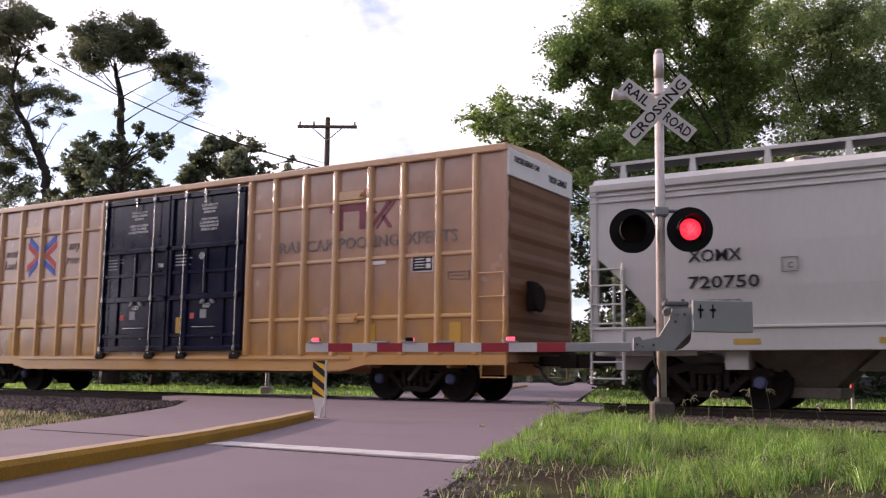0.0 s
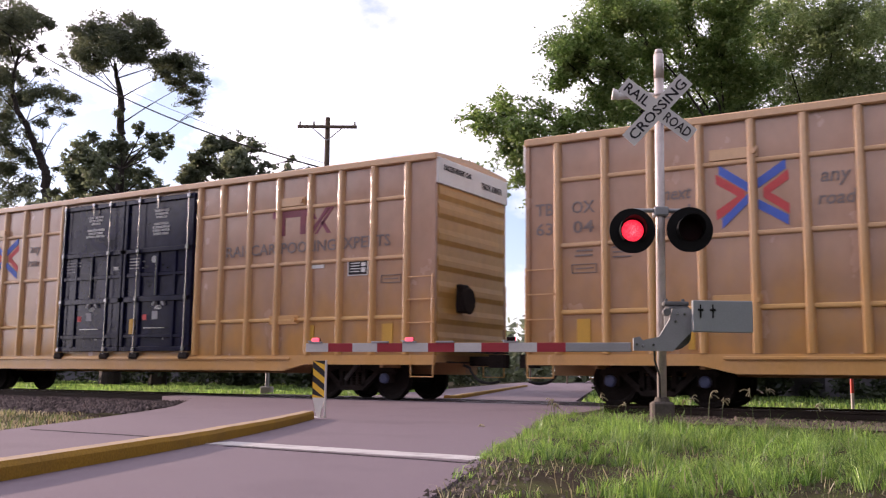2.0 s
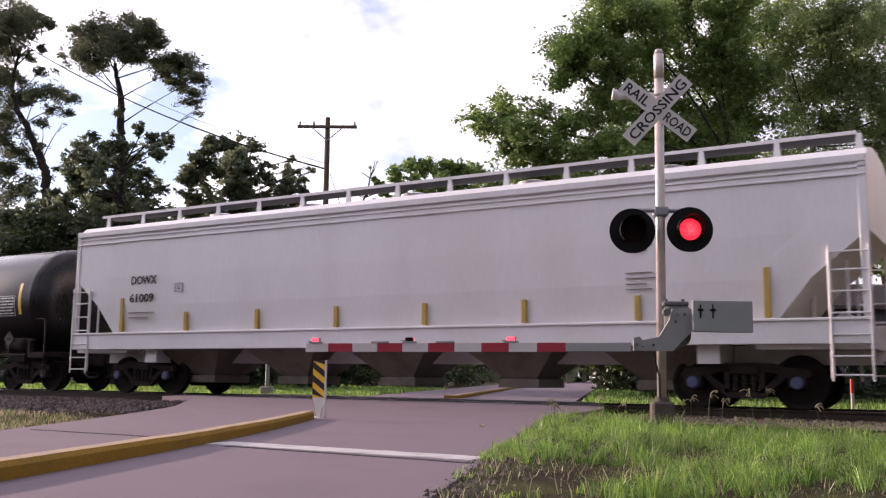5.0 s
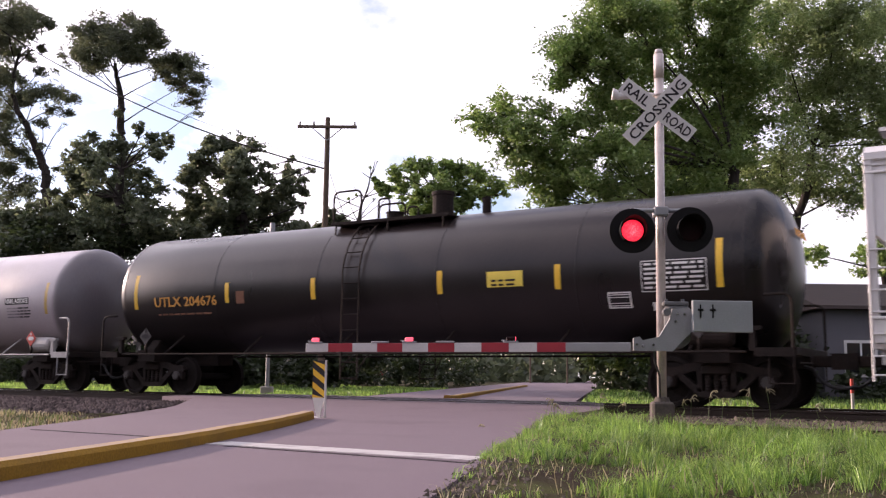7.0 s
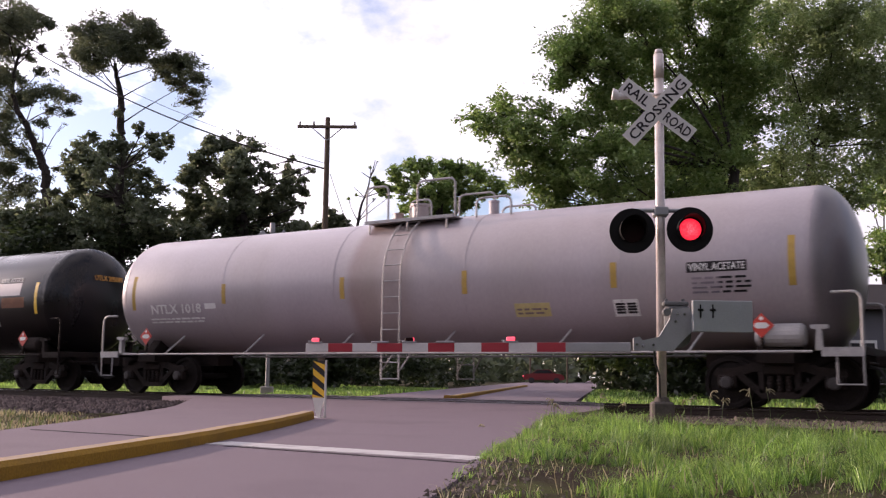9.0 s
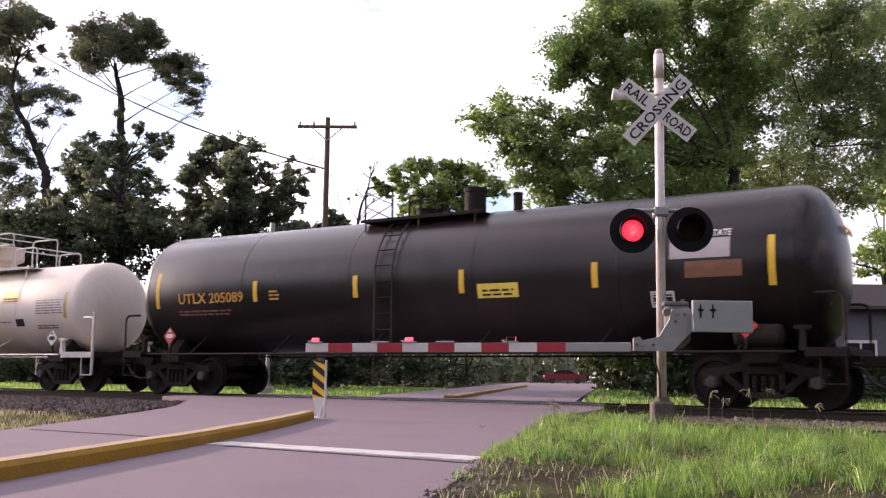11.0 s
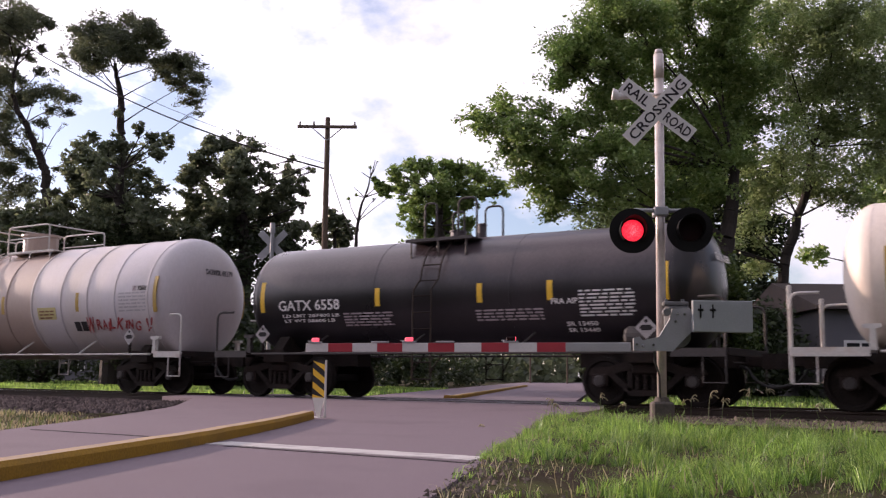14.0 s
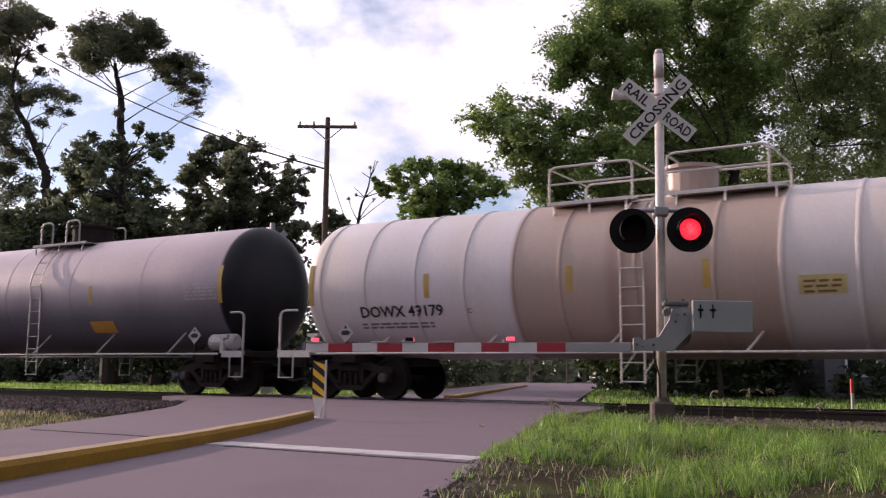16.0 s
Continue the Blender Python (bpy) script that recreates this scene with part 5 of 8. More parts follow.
def undergrowth():
    """Bushes and woods that close the view at ground level."""
    rng = np.random.RandomState(21)
    near = [(rng.uniform(-58, -22), rng.uniform(33, 42), rng.uniform(0.2, 2.4), rng.uniform(1.0, 1.9)) for _ in range(46)]
    near = [b for b in near if b[0] < left_edge(b[1]) - 4] + [(left_edge(y) - rng.uniform(0.9, 2.6), y, rng.uniform(0.1, 1.3), rng.uniform(0.7, 1.1)) for y in rng.uniform(41, 66, 26)] + [(left_edge(y) - rng.uniform(3, 16), y, rng.uniform(0.1, 1.6), rng.uniform(0.9, 1.4)) for y in rng.uniform(44, 60, 46)]
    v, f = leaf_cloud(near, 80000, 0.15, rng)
    tagged(raw("undergrowth", v, f, "shaded_leaf"), "dark tangled undergrowth below the trees", "bushes", kind="stuff")
    near = [(rng.uniform(-14, -7.4), rng.uniform(30, 40), rng.uniform(0.2, 2.2), rng.uniform(0.9, 1.7)) for _ in range(30)]
    near = [b for b in near if b[0] > right_edge(b[1]) + 3]
    near += [(rng.uniform(-9, 5), rng.uniform(33, 36.5), rng.uniform(0.0, 0.8), rng.uniform(0.6, 0.95)) for _ in range(34)]
    near += [(right_edge(y) + rng.uniform(0.8, 2.5), y, rng.uniform(0.1, 1.4), rng.uniform(0.7, 1.1)) for y in rng.uniform(42, 66, 24)]
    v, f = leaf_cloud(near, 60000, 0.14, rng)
    tagged(raw("hedge", v, f, "shaded_leaf"), "dark hedge under the oaks behind the track", "bushes", kind="stuff")
    # unseen trees behind the camera and at the line's bend, added to block low sky and close the place
    belt = [(rng.uniform(-60, 60), rng.uniform(-20, -13), rng.uniform(1, 10.5), rng.uniform(1.8, 3.2)) for _ in range(190)]
    belt += [(rng.uniform(34, 44), rng.uniform(-14, 10), rng.uniform(1, 10), rng.uniform(1.8, 3.0)) for _ in range(50)]
    belt += [(rng.uniform(26, 40), rng.uniform(27, 60), rng.uniform(1, 10), rng.uniform(1.8, 3.0)) for _ in range(60)]
    v, f = leaf_cloud(belt, 60000, 0.5, rng)
    tagged(raw("unseen_belt", v, f, "dark_leaf"), "belt of dark trees across the road from the railway", "woods", kind="stuff")
    far = []
    for i in range(150):
        a = radians(-35 + 110 * i / 150)
        d = rng.uniform(115, 150)
        far.append((-d * math.sin(a), d * math.cos(a), rng.uniform(0, 5), rng.uniform(4, 6)))
    v, f = leaf_cloud(far, 60000, 0.8, rng)
    tagged(raw("far_woods", v, f, "dark_leaf"), "distant line of green woods", "woods", kind="stuff")


# ---- crossing signal ----
MAST = (-4.28, 12.85)
# the mast leans a little
SIGNAL_POSE = pose(MAST[0], MAST[1], -0.1, 0, 0.55, 27)


def disc(bm, c, r, y0, y1, seg=28, mat=0, flat=0.0):
    """A round plate facing the camera, about the y axis; flat cuts its lower edge."""
    poly = []
    for i in range(seg):
        a = 2 * math.pi * i / seg
        poly.append((c[0] + r * math.sin(a), c[1] + max(r * math.cos(a), -r * (1 - flat))))
    return prism(bm, poly, "y", y0, y1, mat)


def make_signal():
    sig = tagged(new("crossing_signal"), "railway crossing signal mast with crossbuck, red flashing lamps and gate", "crossing signal")
    sig.matrix_basis = SIGNAL_POSE
    # the mast, with a concrete foot
    bm = bm_new()
    rod(bm, (0, 0, 0.25), (0, 0, 5.18), 0.066, seg=20)
    rod(bm, (0, 0, 4.86), (0, 0, 5.22), 0.072, 0.074, seg=20)
    rod(bm, (0, 0, 5.22), (0, 0, 5.29), 0.07, 0.05, seg=20)
    rod(bm, (0, 0, 4.60), (0, 0, 4.64), 0.08, seg=20)
    part("mast", bm, "mast_paint", sig, smooth=True)
    bm = bm_new()
    box(bm, -0.15, 0.15, -0.15, 0.15, -0.15, 0.30, 0.03)
    rod(bm, (0, 0, 0.28), (0, 0, 0.36), 0.12, 0.09, 16)
    part("base", bm, "concrete_dark", sig, "dark cast mast base")
    # crossbuck
    for k, (ang, words) in enumerate(((-38.3, ("RAIL", "ROAD")), (47.6, ("CROS", "SING")))):
        y = -0.075 - 0.006 * k
        bm = bm_new()
        box(bm, -0.61, 0.61, y - 0.0025, y + 0.0025, -0.116, 0.116)
        blade = part("crossbuck_blade", bm, "sign_white", sig, "white crossbuck blade with black letters")
        blade.matrix_basis = pose(-0.035, 0, 4.385, 0, -ang, 0)
        if k == 0:
            lettering("RAIL", pose(-0.355, y - 0.004, 0, 90), 0.40, 0.145, "ink", blade)
            lettering("ROAD", pose(0.355, y - 0.004, 0, 90), 0.43, 0.145, "ink", blade)
        else:
            lettering("CROSSING", pose(0, y - 0.004, 0, 90), 1.10, 0.145, "ink", blade)
    # bell arm and lamp at the top
    bm = bm_new()
    rod(bm, (0, 0, 4.62), (-0.42, -0.02, 4.66), 0.025)
    rod(bm, (0, 0, 4.52), (-0.40, -0.02, 4.56), 0.018)
    rod(bm, (-0.60, -0.02, 4.60), (-0.42, -0.02, 4.61), 0.055, 0.05, 14)
    rod(bm, (-0.66, -0.02, 4.63), (-0.58, -0.02, 4.62), 0.09, 0.06, 14)
    part("bell", bm, "letter_white", sig, "bright metal crossing bell on an arm")
    # crossarm with two flashers
    bm = bm_new()
    rod(bm, (-0.42, -0.05, 2.94), (0.42, -0.05, 2.94), 0.03)
    box(bm, -0.1, 0.1, -0.12, 0.1, 2.86, 2.99, 0.015)
    for sx in (-1, 1):
        rod(bm, (sx * 0.39, -0.05, 2.70), (sx * 0.39, -0.05, 2.95), 0.03)
    part("lamp_bracket", bm, "galvanised", sig)
    for k, sx in enumerate((-1, 1)):
        head = new("flasher")
        head.parent = sig
        head.location = (sx * 0.392 - 0.015, -0.16, 2.645 + 0.012 * sx)
        tagged(head, "round black flashing lamp with a hood")
        bm = bm_new()
        ring = [(0.0, 0.33), (0.02, 0.33)]
        disc(bm, (0, 0), 0.315, -0.012, 0.012, 36, flat=0.02)
        part("background", bm, "lamp_black", head)
        bm = bm_new()
        lathe(bm, [(0.0, 0.17), (0.10, 0.19), (0.22, 0.15), (0.24, 0.05)], 24, "y", (0, 0, 0))
        part("housing", bm, "lamp_black", head)
        bm = bm_new()
        outer, inner = 0.185, 0.175
        vs = []
        for i in range(25):
            a = radians(-140 + 280 * i / 24)
            d = -0.34 + 0.20 * abs(i - 12) / 12
            for rr in (outer, inner):
                for yy in (-0.01, d):
                    vs.append(bm.verts.new((rr * math.sin(a), yy, rr * math.cos(a))))
        for i in range(24):
            o, p = 4 * i, 4 * i + 4
            for q in ((0, 1), (3, 2), (1, 3)):
                bm.faces.new((vs[o + q[0]], vs[o + q[1]], vs[p + q[1]], vs[p + q[0]]))
        bmesh.ops.recalc_face_normals(bm, faces=bm.faces[:])
        part("hood", bm, "lamp_black", head)
        bm = bm_new()
        disc(bm, (0, 0), 0.150, -0.010, -0.007, 28, mat=0)
        disc(bm, (0, 0), 0.158, -0.006, 0.010, 28, mat=1)
        lens = part("lens", bm, ["lamp_red", "lens_dark"], head, "red flashing lens")
        lens.location = (0, -0.0235, 0)
        LENSES.append((lens, k, Vector(lens.location)))
    # gate mechanism
    bm = bm_new()
    prism(bm, [(-0.42, 0.98), (-0.42, 1.15), (-0.34, 1.17), (-0.30, 1.12), (-0.08, 1.17), (0.06, 1.40), (0.10, 1.55), (0.32, 1.56), (0.42, 1.50), (0.42, 1.32), (0.10, 0.98)], "y", -0.34, -0.24)
    part("gate_bracket", bm, "galvanised", sig, "grey bent steel gate bracket")
    bm = bm_new()
    box(bm, 0.02, 0.36, -0.23, 0.12, 1.14, 1.62, 0.05)
    lathe(bm, [(-0.2, 0.17), (0.08, 0.19), (0.14, 0.12)], 18, "y", (0.20, 0.0, 1.20))
    rod(bm, (0.02, -0.26, 1.50), (0.02, -0.40, 1.50), 0.05, seg=14)
    box(bm, 0.0, 0.34, -0.22, 0.08, 1.60, 1.66, 0.015)
    for dx in (0.05, 0.28):
        rod(bm, (dx, -0.1, 1.66), (dx, -0.1, 1.70), 0.025, seg=6)
    part("gate_motor", bm, "motor_grey", sig, "dark grey gate motor housing")
    bm = bm_new()
    box(bm, 0.34, 1.12, -0.50, -0.40, 1.235, 1.655, 0.008)
    cw = part("counterweight", bm, "box_grey", sig, "flat grey counterweight plate")
    for dx in (0.44, 0.60):
        bm = bm_new()
        box(bm, dx - 0.008, dx + 0.008, -0.515, -0.50, 1.42, 1.60, 0.003)
        rod(bm, (dx - 0.035, -0.51, 1.53), (dx + 0.035, -0.51, 1.53), 0.014, seg=6)
        part("slot", bm, "lamp_black", cw)
    for bx, bz in ((-0.38, 1.06), (-0.30, 1.04), (0.16, 1.48), (0.26, 1.48), (0.36, 1.46), (0.14, 1.38), (-0.16, 1.06)):
        bm = bm_new()
        rod(bm, (bx, -0.34, bz), (bx, -0.365, bz), 0.018, seg=6)
        part("bolt", bm, "steel_bright", sig)
    bm = bm_new()
    path_bar(bm, [(-0.14, -0.3, 1.0), (-0.13, -0.25, 0.85), (-0.05, -0.12, 0.65), (-0.04, -0.08, 0.35)], 0.014, 8)
    part("cable", bm, "hose", sig)
    # the arm crosses the lane
    arm = new("gate_arm")
    arm.parent = sig
    a0, a1 = Vector((-4.72, 12.55, 0.935)), Vector((-9.60, 11.72, 0.93))
    inv = SIGNAL_POSE.inverted()
    d = a1 - a0
    arm.matrix_basis = inv @ Matrix.LocRotScale(a0, Euler((0, 0, math.atan2(-d.y, -d.x))), None)
    tagged(arm, "red and white striped gate arm with three lamps")
    L = d.length
    # along -x from the root; stripes of 0.42 m
    stripes = []
    x, k = 0.795, 0
    while x < L - 0.01:
        e = min(L, x + 0.418)
        stripes.append((x, e, k % 2 == 0))
        x, k = e, k + 1
    bm = bm_new()
    box(bm, -0.80, 0.12, -0.02, 0.02, -0.064, 0.064, 0.008)
    part("root", bm, "galvanised", arm)
    for x0, x1, red in stripes:
        bm = bm_new()
        box(bm, -x1, -x0, -0.018, 0.018, -0.066, 0.066, 0.004)
        part("red_stripe" if red else "white_stripe", bm, "arm_red" if red else "arm_white", arm)
    for px, mode in ((-1.60, 1), (-3.19, 0), (-L + 0.17, 2)):
        lamp = new("arm_lamp")
        lamp.parent = arm
        lamp.location = (px, 0, 0.073)
        bm = bm_new()
        box(bm, -0.11, 0.10, -0.035, 0.035, -0.008, 0.02, 0.004)
        box(bm, -0.14, -0.07, -0.03, 0.03, 0.02, 0.035, 0.004)
        part("lamp_body", bm, "galvanised", lamp)
        bm = bm_new()
        box(bm, -0.065, 0.065, -0.035, -0.004, -0.005, 0.055, 0.01, mat=0)
        box(bm, -0.065, 0.065, 0.004, 0.035, -0.005, 0.055, 0.01, mat=1)
        small = part("lens", bm, ["lamp_small", "lens_dark"], lamp, "small red gate lamp lens")
        small.location = (0, 0, 0.022)
        if mode < 2:
            LENSES.append((small, mode, Vector(small.location)))
    for px in (-2.63, -3.69):
        bm = bm_new()
        box(bm, px - 0.13, px + 0.15, -0.03, 0.03, 0.066, 0.095, 0.006)
        part("clamp", bm, "galvanised", arm)


LENSES = []


def make_marker():
    """The striped hazard marker at the end of the kerb."""
    mk = tagged(new("hazard_marker"), "yellow and black striped hazard marker at the kerb's end", "hazard marker")
    mk.matrix_basis = pose(-9.26, 11.62, road_z(11.6), 0, 0, 3)
    bm = bm_new()
    box(bm, -0.10, 0.125, -0.012, 0.012, 0.30, 0.86)
    part("panel", bm, "marker_yellow", mk)
    bm = bm_new()
    for k in range(4):
        z = 0.18 + 0.2 * k
        poly = [(-0.10, z + 0.17), (-0.10, z + 0.27), (0.125, z + 0.12), (0.125, z + 0.02)]
        poly = [(u, min(0.86, max(0.30, v))) for u, v in poly]
        if len({round(v, 3) for _, v in poly}) > 1:
            prism(bm, poly, "y", -0.016, -0.0125)
    part("stripe", bm, "ink", mk)
    bm = bm_new()
    prism(bm, [(-0.10, 0.30), (0.125, 0.30), (0.035, 0.0), (-0.01, 0.0)], "y", -0.01, 0.01)
    box(bm, -0.08, 0.08, -0.06, 0.06, -0.02, 0.015, 0.005)
    part("foot", bm, "sign_white", mk, "white tapering foot of the marker")
    bm = bm_new()
    box(bm, 0.125, 0.14, -0.02, 0.02, 0.0, 0.87)
    part("edge_strip", bm, "sign_white", mk)


def far_signal():
    """The second signal mast, behind the track."""
    m = tagged(new("crossing_signal"), "second crossing signal mast behind the train, seen from its back", "crossing signal")
    m.matrix_basis = pose(-20.9, 23.6, GROUND_Z, 0, 0, 205)
    bm = bm_new()
    rod(bm, (0, 0, 0), (0, 0, 5.5), 0.066, seg=14)
    rod(bm, (0, 0, 5.3), (0, 0, 5.62), 0.10, 0.08, seg=14)
    part("mast", bm, "galvanised", m)
    for ang in (-45, 45):
        bm = bm_new()
        box(bm, -0.61, 0.61, -0.078, -0.073, -0.115, 0.115)
        part("crossbuck_blade", bm, "galvanised", m).matrix_basis = pose(0, -0.01 if ang > 0 else 0, 4.9, 0, ang, 0)
    bm = bm_new()
    box(bm, -0.18, 0.18, -0.18, 0.18, -0.1, 0.3, 0.03)
    part("base", bm, "concrete", m)


def utility_pole():
    p = tagged(new("utility_pole"), "wooden utility pole with a crossarm behind the railway", "utility pole")
    p.location = (-23.99, 30.25, GROUND_Z)
    bm = bm_new()
    rod(bm, (0, 0, -0.2), (0, 0, 11.2), 0.15, 0.10, 12)
    part("pole", bm, "pole_wood", p)
    bm = bm_new()
    box(bm, -1.22, 1.22, -0.18, -0.08, 10.72, 10.84, 0.01)
    arm = part("crossarm", bm, "pole_wood", p)
    arm.matrix_basis = pose(0, 0, 0, 0, 0, 31)
    bm = bm_new()
    for sx in (-1, 1):
        rod(bm, (sx * 0.62, -0.13, 10.74), (0, -0.13, 10.2), 0.022)
    part("brace", bm, "galvanised", p).matrix_basis = pose(0, 0, 0, 0, 0, 31)
    for sx in (-1.12, 1.12, -0.55):
        bm = bm_new()
        rod(bm, (sx, -0.13, 10.84), (sx, -0.13, 11.0), 0.05, 0.03, 8)
        part("insulator", bm, "concrete", p).matrix_basis = pose(0, 0, 0, 0, 0, 31)


def wires():
    """Sagging cables from the pole over the trees."""
    for a, b, sag, r in (((-23.9, 30.2, 8.83), (-51.9, 31.2, 21.8), 1.05, 0.035), ((-23.9, 30.2, 9.05), (-51.9, 31.0, 22.4), 0.95, 0.012), ((-23.8, 30.25, 8.65), (-20.6, 27.6, 5.4), 0.05, 0.014)):
        bm = bm_new()
        a, b = Vector(a), Vector(b)
        pts = [a.lerp(b, i / 14) - Vector((0, 0, sag * 4 * (i / 14) * (1 - i / 14))) for i in range(15)]
        path_bar(bm, pts, r, 5)
        tagged(part("overhead_cable", bm, "wire"), "black overhead cable sagging from the utility pole", "cable", group="overhead cables")


def far_poles():
    """Distant poles and a street lamp beyond the crossing, with their lines."""
    tops = []
    for x, y, h, lamp in ((-44.9, 92.0, 7.6, False), (-41.5, 93.9, 4.8, True), (-38.4, 95.6, 4.4, False)):
        p = tagged(new("street_lamp" if lamp else "far_pole"), "slim distant street lamp with a bent arm" if lamp else "thin distant wooden line pole", "street lamp" if lamp else "utility pole")
        p.location = (x, y, GROUND_Z)
        bm = bm_new()
        rod(bm, (0, 0, -0.2), (0, 0, h), 0.10, 0.07, 8)
        part("pole", bm, "pole_wood", p)
        bm = bm_new()
        if lamp:
            path_bar(bm, bend((0, 0, h - 0.1), (0.1, 0.05, h + 0.1), (0.9, 0.5, h + 0.1), 4), 0.05, 6)
            part("arm", bm, "galvanised", p)
        else:
            box(bm, -0.9, 0.9, -0.06, 0.06, h - 0.5, h - 0.36)
            part("crossarm", bm, "pole_wood", p)
        tops.append(Vector((x, y, GROUND_Z + h - 0.4)))
    for k, (a, b) in enumerate(((tops[0], tops[2]), (tops[0], tops[1]), (tops[2], Vector((-22.0, 105.0, 5.2))), (tops[1], Vector((-20.0, 105.0, 4.2))))):
        bm = bm_new()
        path_bar(bm, [a.lerp(b, i / 6) - Vector((0, 0, 0.25 * math.sin(math.pi * i / 6))) for i in range(7)], 0.03, 5)
        tagged(part("overhead_cable", bm, "wire"), "thin distant line between the far poles", "cable", group="overhead cables")


def red_post():
    p = tagged(new("marker_post"), "slim white marker post with a red top in the grass", "marker post")
    p.location = (-3.16, 21.9, GROUND_Z)
    bm = bm_new()
    rod(bm, (0, 0, -0.1), (0, 0, 0.42), 0.035, seg=12)
    part("shaft", bm, "sign_white", p)
    bm = bm_new()
    rod(bm, (0, 0, 0.42), (0, 0, 0.72), 0.037, 0.034, seg=12)
    part("cap", bm, "post_red", p)


M["motor_grey"] = material("motor_grey", (0.12, 0.12, 0.12), 0.6, 0.2, vary=0.25, scale=8)
M["soil_crumb"] = material("soil_crumb", (0.075, 0.058, 0.047), 0.95, vary=0.3, scale=3, island=0.6)
MOVERS = []
FAR_CAR = [(0.0, -71.6, 74.8), (6.5, -60.0, 81.6), (8.0, -51.4, 86.8), (8.8, -43.8, 91.4), (9.2, -43.0, 91.8), (11.3, -41.1, 93.0), (11.8, -40.4, 93.4), (12.4, -37.5, 95.1), (16.0, -26.0, 102.0)]


def far_car():
    """A small red car on the road beyond the crossing, its tail lamps lit."""
    c = tagged(new("car"), "small red car with lit tail lamps on the far road", "car")
    prof = [(-2.1, 0.35), (-2.15, 0.75), (-1.95, 0.95), (-1.35, 1.0), (-0.75, 1.42), (0.55, 1.44), (1.15, 1.02), (1.95, 0.92), (2.12, 0.65), (2.1, 0.35)]
    bm = bm_new()
    prism(bm, prof, "y", -0.85, 0.85)
    bmesh.ops.bevel(bm, geom=bm.edges[:], offset=0.05, segments=2, affect="EDGES")
    part("body", bm, "car_red", c)
    for s in (-1, 1):
        bm = bm_new()
        prism(bm, [(-1.2, 1.02), (-0.72, 1.36), (0.5, 1.38), (1.0, 1.04)], "y", s * 0.856 if s < 0 else 0.84, -0.84 if s < 0 else 0.856)
        part("window", bm, "glass_dark", c)
        bm = bm_new()
        box(bm, -2.2, -2.1, s * 0.80, s * 0.52, 0.66, 0.84, 0.02)
        part("tail_lamp", bm, "lamp_small", c)
        for x in (-1.3, 1.3):
            bm = bm_new()
            lathe(bm, [(-0.1, 0.2), (-0.1, 0.31), (0.1, 0.31), (0.1, 0.2)], 18, "y", (x, s * 0.78, 0.31))
            part("wheel", bm, "hose", c)
    bm = bm_new()
    prism(bm, [(-0.7, 1.04), (0.7, 1.04), (0.6, 1.36), (-0.6, 1.36)], "x", -1.4, -1.3)
    part("rear_window", bm, "glass_dark", c)
    MOVERS.append(c)


# ---- houses ----
def house(x, y, rz, w, d, h, roof_h, name, label, wall="siding", roof="roof_brown"):
    b = tagged(new(name), label, "house")
    b.matrix_basis = pose(x, y, GROUND_Z, 0, 0, rz)
    bm = bm_new()
    box(bm, -w / 2, w / 2, -d / 2, d / 2, -0.1, h)
    part("wall", bm, wall, b)
    bm = bm_new()
    prism(bm, [(-d / 2 - 0.5, h - 0.1), (0, h + roof_h), (d / 2 + 0.5, h - 0.1), (d / 2 + 0.5, h - 0.22), (-d / 2 - 0.5, h - 0.22)], "x", -w / 2 - 0.4, w / 2 + 0.4)
    part("roof", bm, roof, b)
    for k in range(int(w // 2.4)):
        cx = -w / 2 + 1.3 + k * 2.4
        win = new("window")
        win.parent = b
        bm = bm_new()
        box(bm, cx - 0.5, cx + 0.5, -d / 2 - 0.03, -d / 2 - 0.004, 0.9, 2.0)
        part("pane", bm, "glass_dark", win)
        bm = bm_new()
        for x0, x1, z0, z1 in ((cx - 0.58, cx + 0.58, 2.0, 2.1), (cx - 0.58, cx + 0.58, 0.8, 0.9), (cx - 0.58, cx - 0.5, 0.9, 2.0), (cx + 0.5, cx + 0.58, 0.9, 2.0), (cx - 0.03, cx + 0.03, 0.9, 2.0)):
            box(bm, x0, x1, -d / 2 - 0.06, -d / 2 - 0.004, z0, z1)
        part("window_frame", bm, "white_paint", win)


def make_houses():
    house(-3.0, 42.6, 31, 12, 8, 3.4, 1.1, "bungalow", "low house with a brown roof behind the track")
    house(-70.0, 62.0, 40, 22, 9, 2.8, 1.6, "shed", "long pale low building behind the trees")


# ---- the train ----
# Each car stands in its own space: x forward, the middle of the car at 0, z = 0 on the rails.
CARS, WHEELS = [], []
WHEEL_R = 0.457
SHARED = {}


def shared(key, make, mats, smooth=False):
    """One mesh for alike pieces."""
    if key not in SHARED:
        bm = bm_new()
        make(bm)
        me = bpy.data.meshes.new(key)
        bm.to_mesh(me)
        bm.free()
        for k in mats:
            me.materials.append(M[k])
        if smooth:
            me.polygons.foreach_set("use_smooth", [True] * len(me.polygons))
        SHARED[key] = me
    return SHARED[key]


def put(name, me, parent, m=None, label=""):
    ob = new(name, me)
    ob.parent = parent
    if m is not None:
        ob.matrix_basis = m
    if label:
        tagged(ob, label)
    return ob


